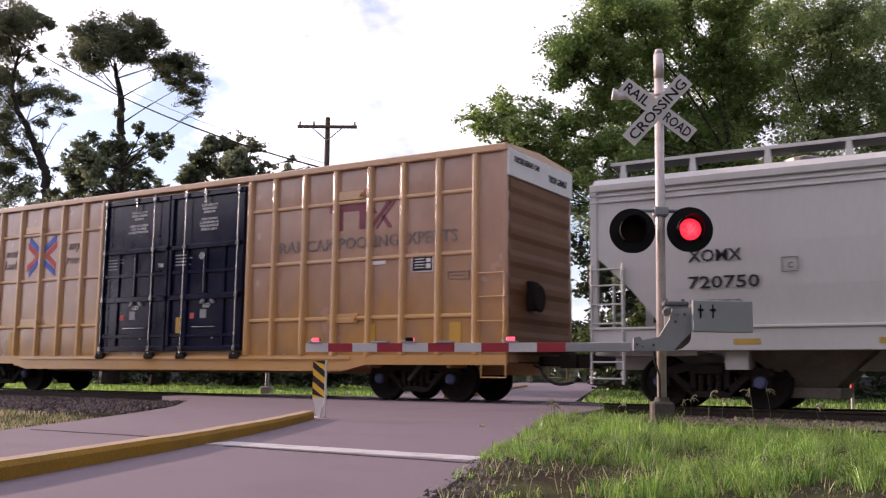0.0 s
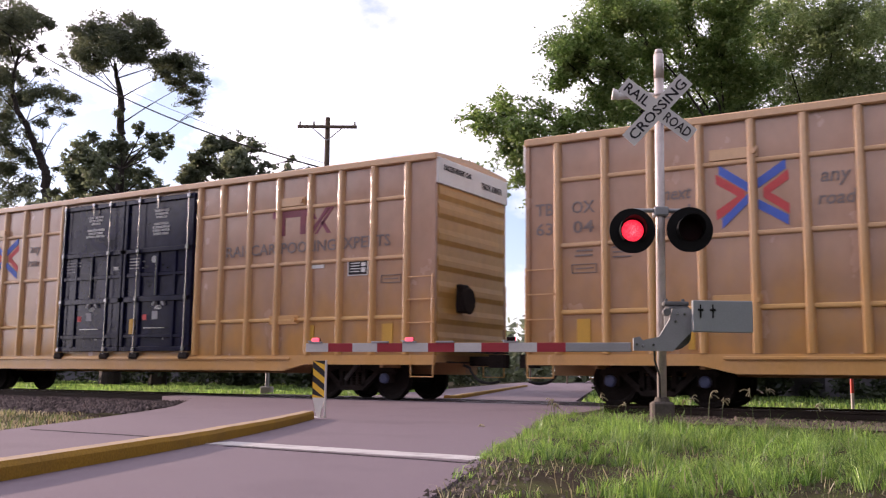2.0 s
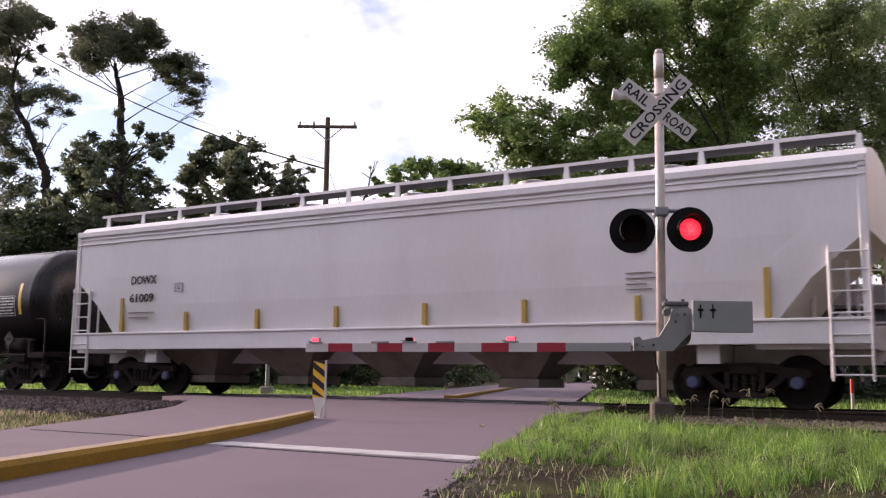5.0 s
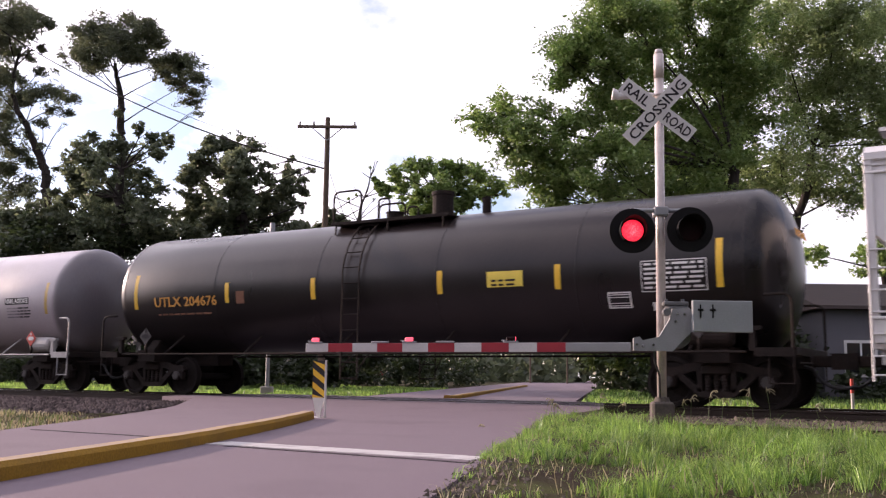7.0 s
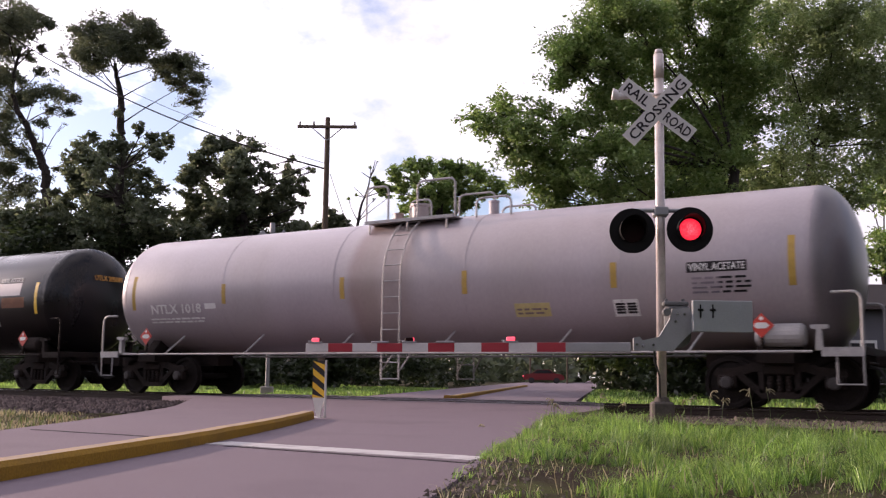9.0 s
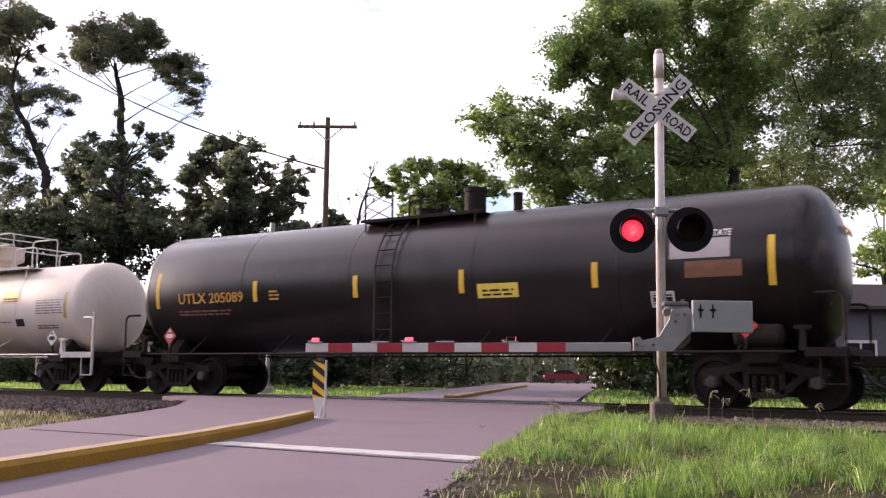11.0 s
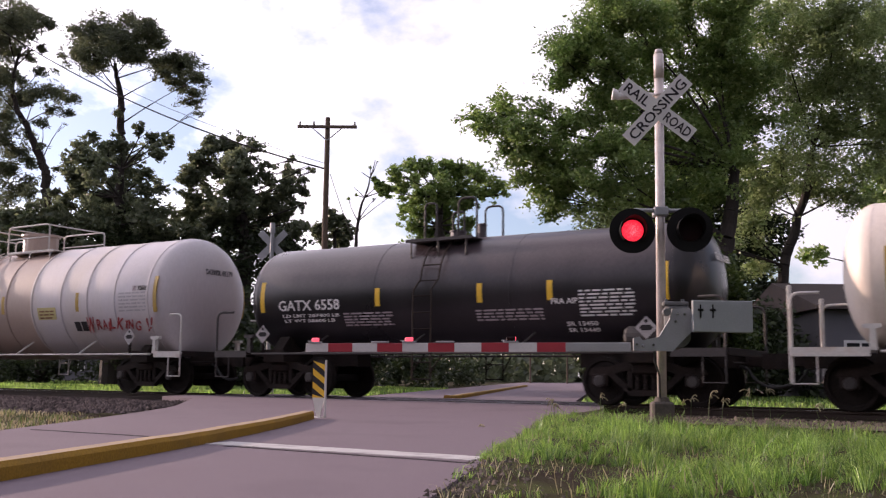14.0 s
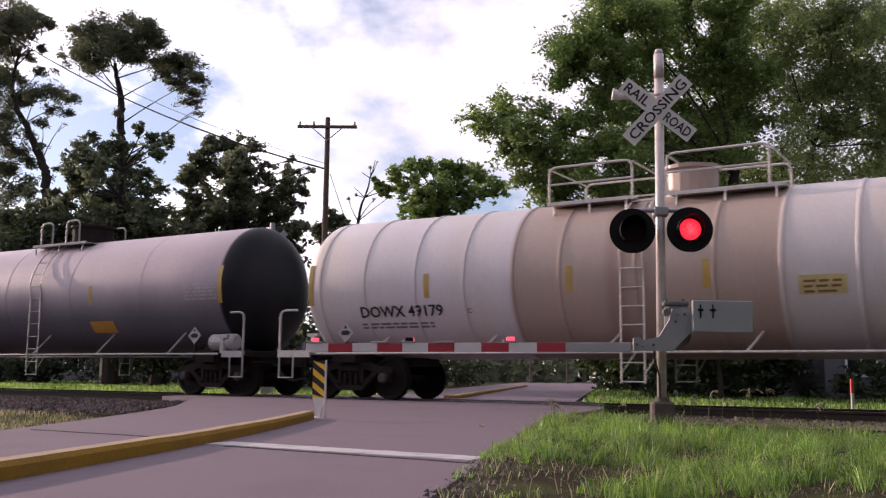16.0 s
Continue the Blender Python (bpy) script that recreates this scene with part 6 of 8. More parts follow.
def wheelset_mesh(bm):
    rod(bm, (0, -1.0, 0), (0, 1.0, 0), 0.08, seg=12)
    for s in (-1, 1):
        prof = [(-0.075, 0.13), (-0.06, 0.14), (-0.03, 0.36), (-0.07, 0.385), (-0.07, 0.452), (0.035, 0.457), (0.045, 0.482), (0.065, 0.475), (0.065, 0.39), (0.01, 0.37), (0.02, 0.15), (0.07, 0.13)]
        prof = [(-s * a, r) for a, r in prof]
        lathe(bm, prof, 32, "y", (0, s * 0.765, 0))
        # a chalk mark and casting lugs make the turning visible
        for k in range(3):
            a = 2.094 * k
            box(bm, 0.25 * math.cos(a) - 0.02, 0.25 * math.cos(a) + 0.02, s * 0.80 - 0.012, s * 0.80 + 0.012, 0.25 * math.sin(a) - 0.05, 0.25 * math.sin(a) + 0.05, 0.006)


def sideframe_mesh(bm):
    for s in (-1, 1):
        y0, y1 = s * 0.93, s * 1.06
        top = [(-1.12, 0.60), (-1.06, 0.70), (-0.72, 0.72), (-0.45, 0.80), (0.45, 0.80), (0.72, 0.72), (1.06, 0.70), (1.12, 0.60), (1.06, 0.545), (0.70, 0.56), (0.42, 0.65), (-0.42, 0.65), (-0.70, 0.56), (-1.06, 0.545)]
        prism(bm, top, "y", min(y0, y1), max(y0, y1))
        low = [(-0.74, 0.58), (-0.30, 0.19), (0.30, 0.19), (0.74, 0.58), (0.60, 0.60), (0.24, 0.30), (-0.24, 0.30), (-0.60, 0.60)]
        prism(bm, low, "y", min(y0, y1), max(y0, y1))
        for x in (-0.30, 0.30):
            box(bm, x - 0.05, x + 0.05, min(y0, y1), max(y0, y1), 0.27, 0.68, 0.01)
        for x in (-0.89, 0.89):
            box(bm, x - 0.16, x + 0.16, s * 0.90 if s > 0 else -1.08, 1.08 if s > 0 else s * 0.90, 0.36, 0.60, 0.03)
        for x in (-0.15, 0.0, 0.15):
            for yy in (s * 0.97, s * 1.04):
                lathe(bm, [(0.0 + 0.028 * i, 0.052 if i % 2 else 0.040) for i in range(11)], 10, "z", (x, yy, 0.30))
        box(bm, -0.26, 0.26, s * 1.10 if s < 0 else 0.86, -0.86 if s < 0 else s * 1.10, 0.60, 0.76, 0.02)
    box(bm, -0.22, 0.22, -1.0, 1.0, 0.56, 0.78, 0.02)
    box(bm, -0.9, 0.9, -0.06, 0.06, 0.40, 0.48)


def make_truck(car, x, cap):
    tr = put("truck", shared("truck", sideframe_mesh, ["under"]), car, pose(x, 0, 0))
    for dx in (-0.889, 0.889):
        w = put("wheelset", shared("wheelset", wheelset_mesh, ["wheel"]), tr, pose(dx, 0, WHEEL_R))
        WHEELS.append((w, dx))
        for s in (-1, 1):
            def cap_mesh(bm):
                lathe(bm, [(0.0, 0.11), (-0.05, 0.11), (-0.07, 0.09), (-0.075, 0.05)], 16, "y")
                for k in range(3):
                    a = 2.094 * k + 0.5
                    rod(bm, (0.07 * math.cos(a), -0.05, 0.07 * math.sin(a)), (0.07 * math.cos(a), -0.09, 0.07 * math.sin(a)), 0.018, seg=6)
            put("bearing_cap", shared("cap_" + cap, cap_mesh, [cap]), tr, pose(dx, s * 1.07, WHEEL_R, 0, 0, 0 if s < 0 else 180))
    return tr


def coupler(car, x, s):
    def mesh(bm):
        box(bm, -0.2, 0.55, -0.09, 0.09, 0.74, 0.94, 0.02)
        prism(bm, [(0.5, -0.16), (0.72, -0.2), (0.86, -0.16), (0.86, -0.05), (0.74, -0.02), (0.74, 0.06), (0.84, 0.16), (0.70, 0.2), (0.5, 0.14)], "z", 0.70, 0.98)
        rod(bm, (0.1, -1.2, 0.80), (0.1, 0.1, 0.80), 0.018)
    put("coupler", shared("coupler", mesh, ["under"]), car, pose(x, 0, 0, 0, 0, 0 if s > 0 else 180))

    def hose(bm):
        path_bar(bm, [(0.0, -0.35, 0.75)] + bend((0.15, -0.35, 0.70), (0.35, -0.34, 0.25), (0.85, -0.30, 0.42), 7), 0.03, 8)
    put("air_hose", shared("air_hose", hose, ["hose"]), car, pose(x, 0, 0, 0, 0, 0 if s > 0 else 180))


def car_empty(name, label, centre, category):
    c = tagged(new(name), label, category, group="freight cars of the train")
    c.location = (centre, TRACK_Y, 0)
    CARS.append((c, centre))
    return c


def ladder(parent, x0, x1, y, zs, mat, r=0.016, rails=True, name="ladder"):
    bm = bm_new()
    if rails:
        for x in (x0, x1):
            rod(bm, (x, y, min(zs) - 0.1), (x, y, max(zs) + 0.1), r * 1.3, seg=6)
    for z in zs:
        rod(bm, (x0, y, z), (x1, y, z), r, seg=6)
    return part(name, bm, mat, parent)


POSTS = (8.65, 7.78, 6.90, 6.04, 5.12, 4.24, 3.36, 2.60)
POSTS_BACK = (8.70, 7.74, 6.86, 5.95, 5.04, 4.17, 3.31, 2.54)


def bulged_sheet(bm, xs, zs, y, s, swell, n=6):
    """A side sheet whose panels swell a little between the posts and ribs."""
    us = sorted({round(a + (b - a) * k / n, 4) for a, b in zip(xs, xs[1:]) for k in range(n + 1)})
    vs = sorted({round(a + (b - a) * k / n, 4) for a, b in zip(zs, zs[1:]) for k in range(n + 1)})

    def hump(v, cuts):
        for a, b in zip(cuts, cuts[1:]):
            if a <= v <= b:
                return max(0.0, math.sin(math.pi * (v - a) / (b - a)))
        return 0.0
    grid = []
    for z in vs:
        row = []
        for x in us:
            h = hump(x, xs) ** 0.7 * hump(z, zs) * swell * (1.0 + 0.7 * noise.noise(Vector((x * 0.9, z * 0.8, 2.0 + s))))
            row.append(bm.verts.new((x, s * (y + h), z)))
        grid.append(row)
    for a, b in zip(grid, grid[1:]):
        for k in range(len(us) - 1):
            bm.faces.new((a[k], a[k + 1], b[k + 1], b[k]) if s < 0 else (a[k], b[k], b[k + 1], a[k + 1]))
    return bm


def boxcar(centre, number):
    car = car_empty("boxcar", "yellow steel boxcar with ribbed sides and black double doors", centre, "boxcar")
    hl, hw, z0, z1 = 9.36, 1.50, 0.93, 5.02
    for s in (-1, 1):
        for a, b, d in ((-hl, -2.52, 0.0), (2.50, hl, 0.0), (-2.52, 2.50, 0.02)):
            body = bm_new()
            box(body, a, b, s * (hw - d), s * (hw - 0.06), z0, z1)
            part("side_wall", body, "box_yellow", car)
        for g in (-1, 1):
            cuts = sorted(g * p for p in (POSTS if g > 0 else POSTS_BACK))
            part("side_sheet", bulged_sheet(bm_new(), cuts, (0.97, 1.73, 3.0, 4.27, 4.99), hw + 0.003, s, 0.011), "box_yellow", car, smooth=True)
    bm = bm_new()
    box(bm, -hl - 0.02, hl + 0.02, -1.60, 1.60, 5.0, 5.15, 0.02)
    prism(bm, [(-1.58, 5.15), (0, 5.24), (1.58, 5.15)], "x", -hl, hl)
    part("roof", bm, "box_post", car)
    # floor frame and deep side sill
    bm = bm_new()
    box(bm, -hl, hl, -1.45, 1.45, 0.80, 0.95)
    box(bm, -hl, hl, -0.25, 0.25, 0.55, 0.85)
    for x in range(-8, 9, 2):
        box(bm, x - 0.05, x + 0.05, -1.45, 1.45, 0.68, 0.82)
    part("underframe", bm, "box_top", car)
    for s in (-1, 1):
        bm = bm_new()
        poly = [(-hl, 0.94), (hl, 0.94), (hl, 0.74), (6.0, 0.74), (5.4, 0.60), (-5.4, 0.60), (-6.0, 0.74), (-hl, 0.74)]
        prism(bm, poly, "y", s * 1.56 if s < 0 else 1.49, -1.49 if s < 0 else 1.56)
        box(bm, -5.6, 5.6, s * 1.60 if s < 0 else 1.5, -1.5 if s < 0 else 1.60, 0.84, 0.90, 0.008)
        part("side_sill", bm, "box_post", car)
        for x in list(POSTS) + [-p for p in POSTS_BACK]:
            def post(b):
                poly = [(-0.085, 0.0), (-0.066, -0.060), (-0.058, -0.078), (-0.046, -0.091), (-0.030, -0.098), (0.030, -0.098), (0.046, -0.091), (0.058, -0.078), (0.066, -0.060), (0.085, 0.0)]
                prism(b, poly, "z", 0.95, 5.0)
            put("side_post", shared("side_post", post, ["box_post"]), car, pose(x, s * hw, 0, 0, 0, 0 if s < 0 else 180))
        for g, cols in ((1, POSTS), (-1, POSTS_BACK)):
            for a, b in zip(cols, cols[1:]):
                for z in (1.73, 3.00, 4.27):
                    def rib(bm_):
                        prism(bm_, [(-0.05, 0.0), (-0.038, -0.040), (-0.026, -0.052), (0.0, -0.056), (0.026, -0.052), (0.038, -0.040), (0.05, 0.0)], "z", 0, 1)
                    m = pose((a if g > 0 else -b), s * (hw - 0.001), z, 0, -90, 0) @ Matrix.Diagonal((1, 1 if s < 0 else -1, a - b - 0.05, 1))
                    tone = "box_rib_low" if z < 2 else "box_rib_top"
                    put("side_rib", shared("side_rib_" + tone, rib, [tone]), car, m)
        # corner sheet
        for g in (1, -1):
            bm = bm_new()
            box(bm, g * 9.36, g * 8.73, s * 1.50, s * 1.515, 0.95, 5.0)
            box(bm, g * 9.37, g * 9.28, s * 1.50, s * 1.56, 0.95, 5.0, 0.01)
            part("corner_sheet", bm, "box_yellow", car)
        plug_doors(car, s)
        # end ladders
        for g in (1, -1):
            bm = bm_new()
            for z in (2.55, 2.08, 1.60, 1.12):
                path_bar(bm, [(g * 8.76, s * 1.52, z), (g * 8.76, s * 1.62, z), (g * 9.34, s * 1.62, z), (g * 9.34, s * 1.52, z)], 0.014)
            rod(bm, (g * 9.34, s * 1.62, 1.0), (g * 9.34, s * 1.62, 2.6), 0.014)
            path_bar(bm, [(g * 8.80, s * 1.55, 0.95), (g * 8.80, s * 1.55, 0.50), (g * 9.34, s * 1.55, 0.50), (g * 9.34, s * 1.55, 0.95)], 0.018)
            part("ladder", bm, "box_post", car)
            for a, b in ((8.05, 8.32), (6.10, 6.22)):
                bm = bm_new()
                box(bm, g * a, g * b, s * 1.50, s * 1.527, 1.02, 1.60)
                part("yellow_patch", bm, "fresh_yellow", car)
    # ends: white upper sheet, corrugations; one car has rusty brown ends
    end_paint = "box_end" if number == "57" else "box_end_clean"
    for g in (1, -1):
        bm = bm_new()
        box(bm, g * hl, g * (hl - 0.06), -1.5, 1.5, 0.8, 5.0)
        part("end_wall", bm, end_paint, car)
        for z in (1.25, 1.75, 2.3, 2.85, 3.4, 3.95, 4.35):
            bm = bm_new()
            prism(bm, [(g * hl, z - 0.17), (g * (hl + 0.028), z - 0.06), (g * (hl + 0.028), z + 0.06), (g * hl, z + 0.17)], "y", -1.46, 1.46)
            part("end_rib", bm, end_paint, car)
        bm = bm_new()
        box(bm, g * (hl + 0.004), g * (hl + 0.06), -1.55, 1.55, 4.50, 5.05, 0.006)
        top = part("end_top_sheet", bm, "white_paint", car, "white sheet across the top of the car's end")
        face = pose(g * (hl + 0.068), 0, 0, 90, 0, 90 * g)
        lettering("EXCESS HEIGHT CAR", face @ pose(-0.75, 4.86, 0), 1.15, 0.12, "ink", top)
        lettering("TBOX 6304" + number if False else "TBOX 630457" if number == "57" else "TBOX 630451", face @ pose(0.75, 4.75, 0), 0.95, 0.15, "ink", top)
        bm = bm_new()
        lathe(bm, [(0.0, 0.25), (0.02, 0.29), (0.04, 0.25)], 18, "x", (g * (hl + 0.22), -0.55, 2.1))
        rod(bm, (g * hl, -0.55, 2.1), (g * (hl + 0.24), -0.55, 2.1), 0.05)
        box(bm, g * hl, g * (hl + 0.16), -0.72, -0.38, 1.85, 2.45, 0.03)
        part("hand_brake", bm, "under", car)
        bm = bm_new()
        box(bm, g * (hl + 0.02), g * (hl + 0.28), -1.2, 1.2, 1.02, 1.06)
        part("crossover_step", bm, "under", car)
        coupler(car, g * hl, g)
        make_truck(car, g * 6.95, "cap_blue")
        bm = bm_new()
        rod(bm, (g * 7.25, -1.15, 0.86), (g * 6.85, -1.15, 0.42), 0.045, seg=10)
        part("stabiliser", bm, "cap_grey", car)
    # writing on both sides
    for s in (-1, 1):
        face = pose(0, s * 1.521, 0, 90, 0, 0 if s < 0 else 180)
        def bar(x0, x1, za, zb, sk=0.0):
            bm = bm_new()
            prism(bm, [(x0, za), (x1, za), (x1 + sk, zb), (x0 + sk, zb)], "y", s * 1.519 if s < 0 else 1.5, -1.5 if s < 0 else 1.519)
            part("company_mark", bm, "logo_maroon", car, "bar of a faded maroon company mark")
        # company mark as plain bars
        bar(4.92, 6.02, 4.07, 4.24)
        bar(5.14, 5.29, 3.66, 4.07)
        bar(5.74, 5.90, 3.66, 4.07)
        bar(5.98, 6.10, 3.64, 4.24, 0.50)
        bar(6.16, 6.24, 3.64, 4.24, 0.46)
        bar(6.50, 6.62, 3.64, 3.92, -0.20)
        bar(6.10, 6.22, 3.98, 4.24, -0.18)
        lettering("RAILCAR", face @ pose(4.28, 3.37, 0), 1.55, 0.26, "ink_faded", car)
        lettering("POOLING", face @ pose(5.98, 3.37, 0), 1.55, 0.26, "ink_faded", car)
        lettering("EXPERTS", face @ pose(7.52, 3.38, 0), 1.40, 0.26, "ink_faded", car)
        lettering("next", face @ pose(-6.36, 3.80, 0), 0.50, 0.20, "ink_faded", car, 0.2)
        lettering("load", face @ pose(-6.40, 3.48, 0), 0.50, 0.24, "ink_faded", car, 0.2)
        lettering("any", face @ pose(-3.70, 3.83, 0), 0.46, 0.25, "ink_faded", car, 0.2)
        lettering("road", face @ pose(-3.68, 3.52, 0), 0.56, 0.24, "ink_faded", car, 0.2)
        lettering("TB", face @ pose(-8.98, 3.72, 0), 0.38, 0.24, "ink_faded", car)
        lettering("63", face @ pose(-8.98, 3.34, 0), 0.36, 0.24, "ink_faded", car)
        lettering("OX", face @ pose(-8.18, 3.72, 0), 0.46, 0.24, "ink_faded", car)
        lettering("04", face @ pose(-8.18, 3.34, 0), 0.42, 0.24, "ink_faded", car)
        lettering(number, face @ pose(-7.36, 3.34, 0), 0.42, 0.24, "ink_faded", car)
        # crossed-arrows emblem
        for mat, proud, strokes in (("logo_red", 0.005, ((-5.67, 4.00, -5.17, 3.66, -5.67, 3.35), (-4.44, 3.97, -4.86, 3.69, -4.44, 3.38))),
                                    ("logo_blue", 0.008, ((-5.61, 4.16, -5.00, 3.72, -5.57, 3.20), (-4.48, 4.16, -4.95, 3.86, -4.93, 3.86), (-4.46, 3.19, -4.95, 3.50, -4.93, 3.50)))):
            for x0, za, x1, zb, x2, zc in strokes:
                bm = bm_new()
                for p, q, r, v in ((x0, za, x1, zb), (x1, zb, x2, zc)):
                    if abs(p - r) > 0.1:
                        prism(bm, [(p, q - 0.085), (r, v - 0.085), (r, v + 0.085), (p, q + 0.085)], "y", s * (1.515 + proud) if s < 0 else 1.512, -1.512 if s < 0 else 1.515 + proud)
                part("emblem_arrow", bm, mat, car, "painted arrow of a blue and red crossed emblem")
        data_panels(car, s, face)


def data_panels(car, s, face):
    """Small stencilled panels and plates."""
    bm = bm_new()
    y = lambda d: (s * (1.518 + d) if s < 0 else 1.5, -1.5 if s < 0 else 1.518 + d)
    box(bm, 7.15, 7.62, *y(0.012), 2.68, 2.97)
    plate = part("data_plate", bm, "ink", car, "black data plate with white lines")
    bm = bm_new()
    for k in range(4):
        box(bm, 7.20, 7.44, *y(0.016), 2.73 + 0.06 * k, 2.75 + 0.06 * k)
    box(bm, 7.48, 7.59, *y(0.016), 2.72, 2.82)
    box(bm, 7.48, 7.59, *y(0.016), 2.85, 2.93)
    for x0, x1, z0, z1 in ((7.12, 7.65, 2.65, 2.67), (7.12, 7.65, 2.98, 3.0), (7.12, 7.14, 2.67, 2.98), (7.63, 7.65, 2.67, 2.98)):
        box(bm, x0, x1, *y(0.014), z0, z1)
    box(bm, 6.1, 6.45, *y(0.01), 2.86, 2.94)
    tagged(part("plate_lines", bm, "letter_white", plate), kind="stuff")
    bm = bm_new()
    for x0 in (8.0, -8.42):
        for a, b, c, d in ((x0, x0 + 0.5, 2.46, 2.475), (x0, x0 + 0.5, 2.62, 2.635), (x0, x0 + 0.012, 2.475, 2.62), (x0 + 0.488, x0 + 0.5, 2.475, 2.62), (x0 + 0.08, x0 + 0.42, 2.54, 2.56)):
            box(bm, a, b, *y(0.01), c, d)
    for k in range(3):
        box(bm, -8.35 + 0.03 * k, -8.0, *y(0.008), 2.78 + 0.09 * k, 2.81 + 0.09 * k)
        box(bm, -7.6, -7.25, *y(0.008), 2.72 + 0.09 * k, 2.745 + 0.09 * k)
    tagged(part("stencil_panel", bm, "ink_faded", car), kind="stuff")
    for x, z in ((5.35, 1.73), (-5.35, 4.42), (-5.35, 1.85), (5.45, 4.42)):
        bm = bm_new()
        box(bm, x - 0.42, x + 0.42, *y(0.035), z - 0.10, z + 0.10, 0.008)
        rod(bm, (x + 0.36, y(0.12)[0 if s < 0 else 1], z), (x + 0.36, s * 1.5, z), 0.05)
        part("anchor_plate", bm, "box_post", car)


def plug_doors(car, s):
    for g in (-1, 1):
        x0, x1 = (-2.46, -0.05) if g < 0 else (-0.01, 2.44)
        door = new("plug_door")
        door.parent = car
        tagged(door, "black ribbed plug door with bright lock rods")
        y = lambda d: (s * (1.5 + d) if s < 0 else 1.44, -1.44 if s < 0 else 1.5 + d)
        bm = bm_new()
        box(bm, x0, x1, *y(0.02), 1.05, 4.92)
        part("leaf", bm, "door_black", door)
        bm = bm_new()
        w = x1 - x0
        for a, b, c, d in ((x0, x1, 4.80, 4.92), (x0, x1, 1.05, 1.17), (x0, x0 + 0.10, 1.17, 4.80), (x1 - 0.10, x1, 1.17, 4.80), (x0, x1, 3.52, 3.64), (x0, x1, 2.28, 2.42)):
            box(bm, a, b, *y(0.09), c, d, 0.012)
        for k in range(1, 4):
            xx = x0 + w * k / 4
            box(bm, xx - 0.045, xx + 0.045, *y(0.07), 2.42, 3.52, 0.01)
        for k in (1, 3):
            xx = x0 + w * k / 4
            box(bm, xx - 0.045, xx + 0.045, *y(0.07), 1.17, 2.28, 0.01)
        box(bm, x0 + 0.1, x1 - 0.1, *y(0.06), 2.92, 3.02, 0.01)
        box(bm, x0 + 0.1, x1 - 0.1, *y(0.06), 1.38, 1.48, 0.01)
        part("door_rib", bm, "door_black", door)
        for xx in ((-2.33, -0.54) if g < 0 else (0.56, 2.30)):
            bm = bm_new()
            rod(bm, (xx, s * 1.63, 0.98), (xx, s * 1.63, 4.98), 0.015, seg=10)
            for z in (1.1, 2.35, 3.58, 4.86):
                box(bm, xx - 0.05, xx + 0.05, s * 1.66 if s < 0 else 1.58, -1.58 if s < 0 else 1.66, z - 0.05, z + 0.05, 0.01)
            part("lock_rod", bm, "steel_bright", door)
            bm = bm_new()
            rod(bm, (xx - 0.14, s * 1.58, 0.92), (xx + 0.14, s * 1.58, 0.92), 0.065, seg=10)
            box(bm, xx - 0.12, xx + 0.12, s * 1.64 if s < 0 else 1.52, -1.52 if s < 0 else 1.64, 0.93, 1.02, 0.01)
            part("roller", bm, "under", door)
        xm = -1.21 if g < 0 else 1.21
        bm = bm_new()
        rod(bm, (xm, s * 1.62, 4.62), (xm, s * 1.62, 4.95), 0.022, seg=8)
        box(bm, xm - 0.045, xm + 0.045, s * 1.65 if s < 0 else 1.52, -1.52 if s < 0 else 1.65, 4.86, 4.94, 0.01)
        part("door_hanger", bm, "steel_bright", door)
        bm = bm_new()
        rod(bm, (xm, s * 1.60, 2.45), (xm, s * 1.60, 3.40), 0.012, seg=8)
        part("short_rod", bm, "steel_bright", door)
        bm = bm_new()
        path_bar(bm, [(xm - 0.30, s * 1.53, 1.62), (xm - 0.30, s * 1.61, 1.62), (xm + 0.42, s * 1.61, 1.62), (xm + 0.42, s * 1.53, 1.62)], 0.012, 6)
        part("door_handle", bm, "steel_bright", door)
        # stencils
        bm = bm_new()
        cx = (x0 + x1) / 2
        rng = random.Random(int(g * 3 + 5))
        notice = ["CLOSE THIS DOOR", "BEFORE CLOSING", "MAIN DOOR", "", "CIERRE ESTA PUERTA", "ANTES DE CERRAR", "LA PUERTA PRINCIPAL"] if g * s > 0 else \
            ["CLOSE AND LOCK", "DOORS BEFORE", "MOVING CAR", "", "CIERRE Y PONGA", "EL SEGURO EN LAS", "PUERTAS ANTES DE", "MOVER EL CARRO"]
        for k, line in enumerate(notice):
            if line:
                lettering(line, pose(cx + 0.05, s * 1.534, 4.58 - 0.085 * k, 90, 0, 0 if s < 0 else 180), 0.038 * len(line), 0.06, "letter_white", door)
        for k in range(4):
            box(bm, x0 + 0.18, x0 + 0.55 + 0.2 * rng.random(), *y(0.03), 3.38 - 0.08 * k, 3.41 - 0.08 * k)
        box(bm, cx - 0.14, cx + 0.06, *y(0.03), 1.84, 2.05)
        box(bm, cx + 0.26, cx + 0.30, *y(0.03), 1.34, 1.40)
        for dx, dz in ((-0.06, 2.22), (0.22, 2.22), (-0.10, 2.18), (0.26, 2.18)):
            box(bm, cx + dx, cx + dx + 0.07, *y(0.095), dz, dz + 0.06)
        tagged(part("stencil", bm, "door_print", door), kind="stuff")
        lettering("ASD", pose(cx + 0.06, s * 1.534, 2.14, 90, 0, 0 if s < 0 else 180), 0.24, 0.11, "letter_white", door)
        bm = bm_new()
        box(bm, cx - 0.48, cx - 0.34, *y(0.03), 1.83, 1.97)
        part("red_tag", bm, "logo_red", door)
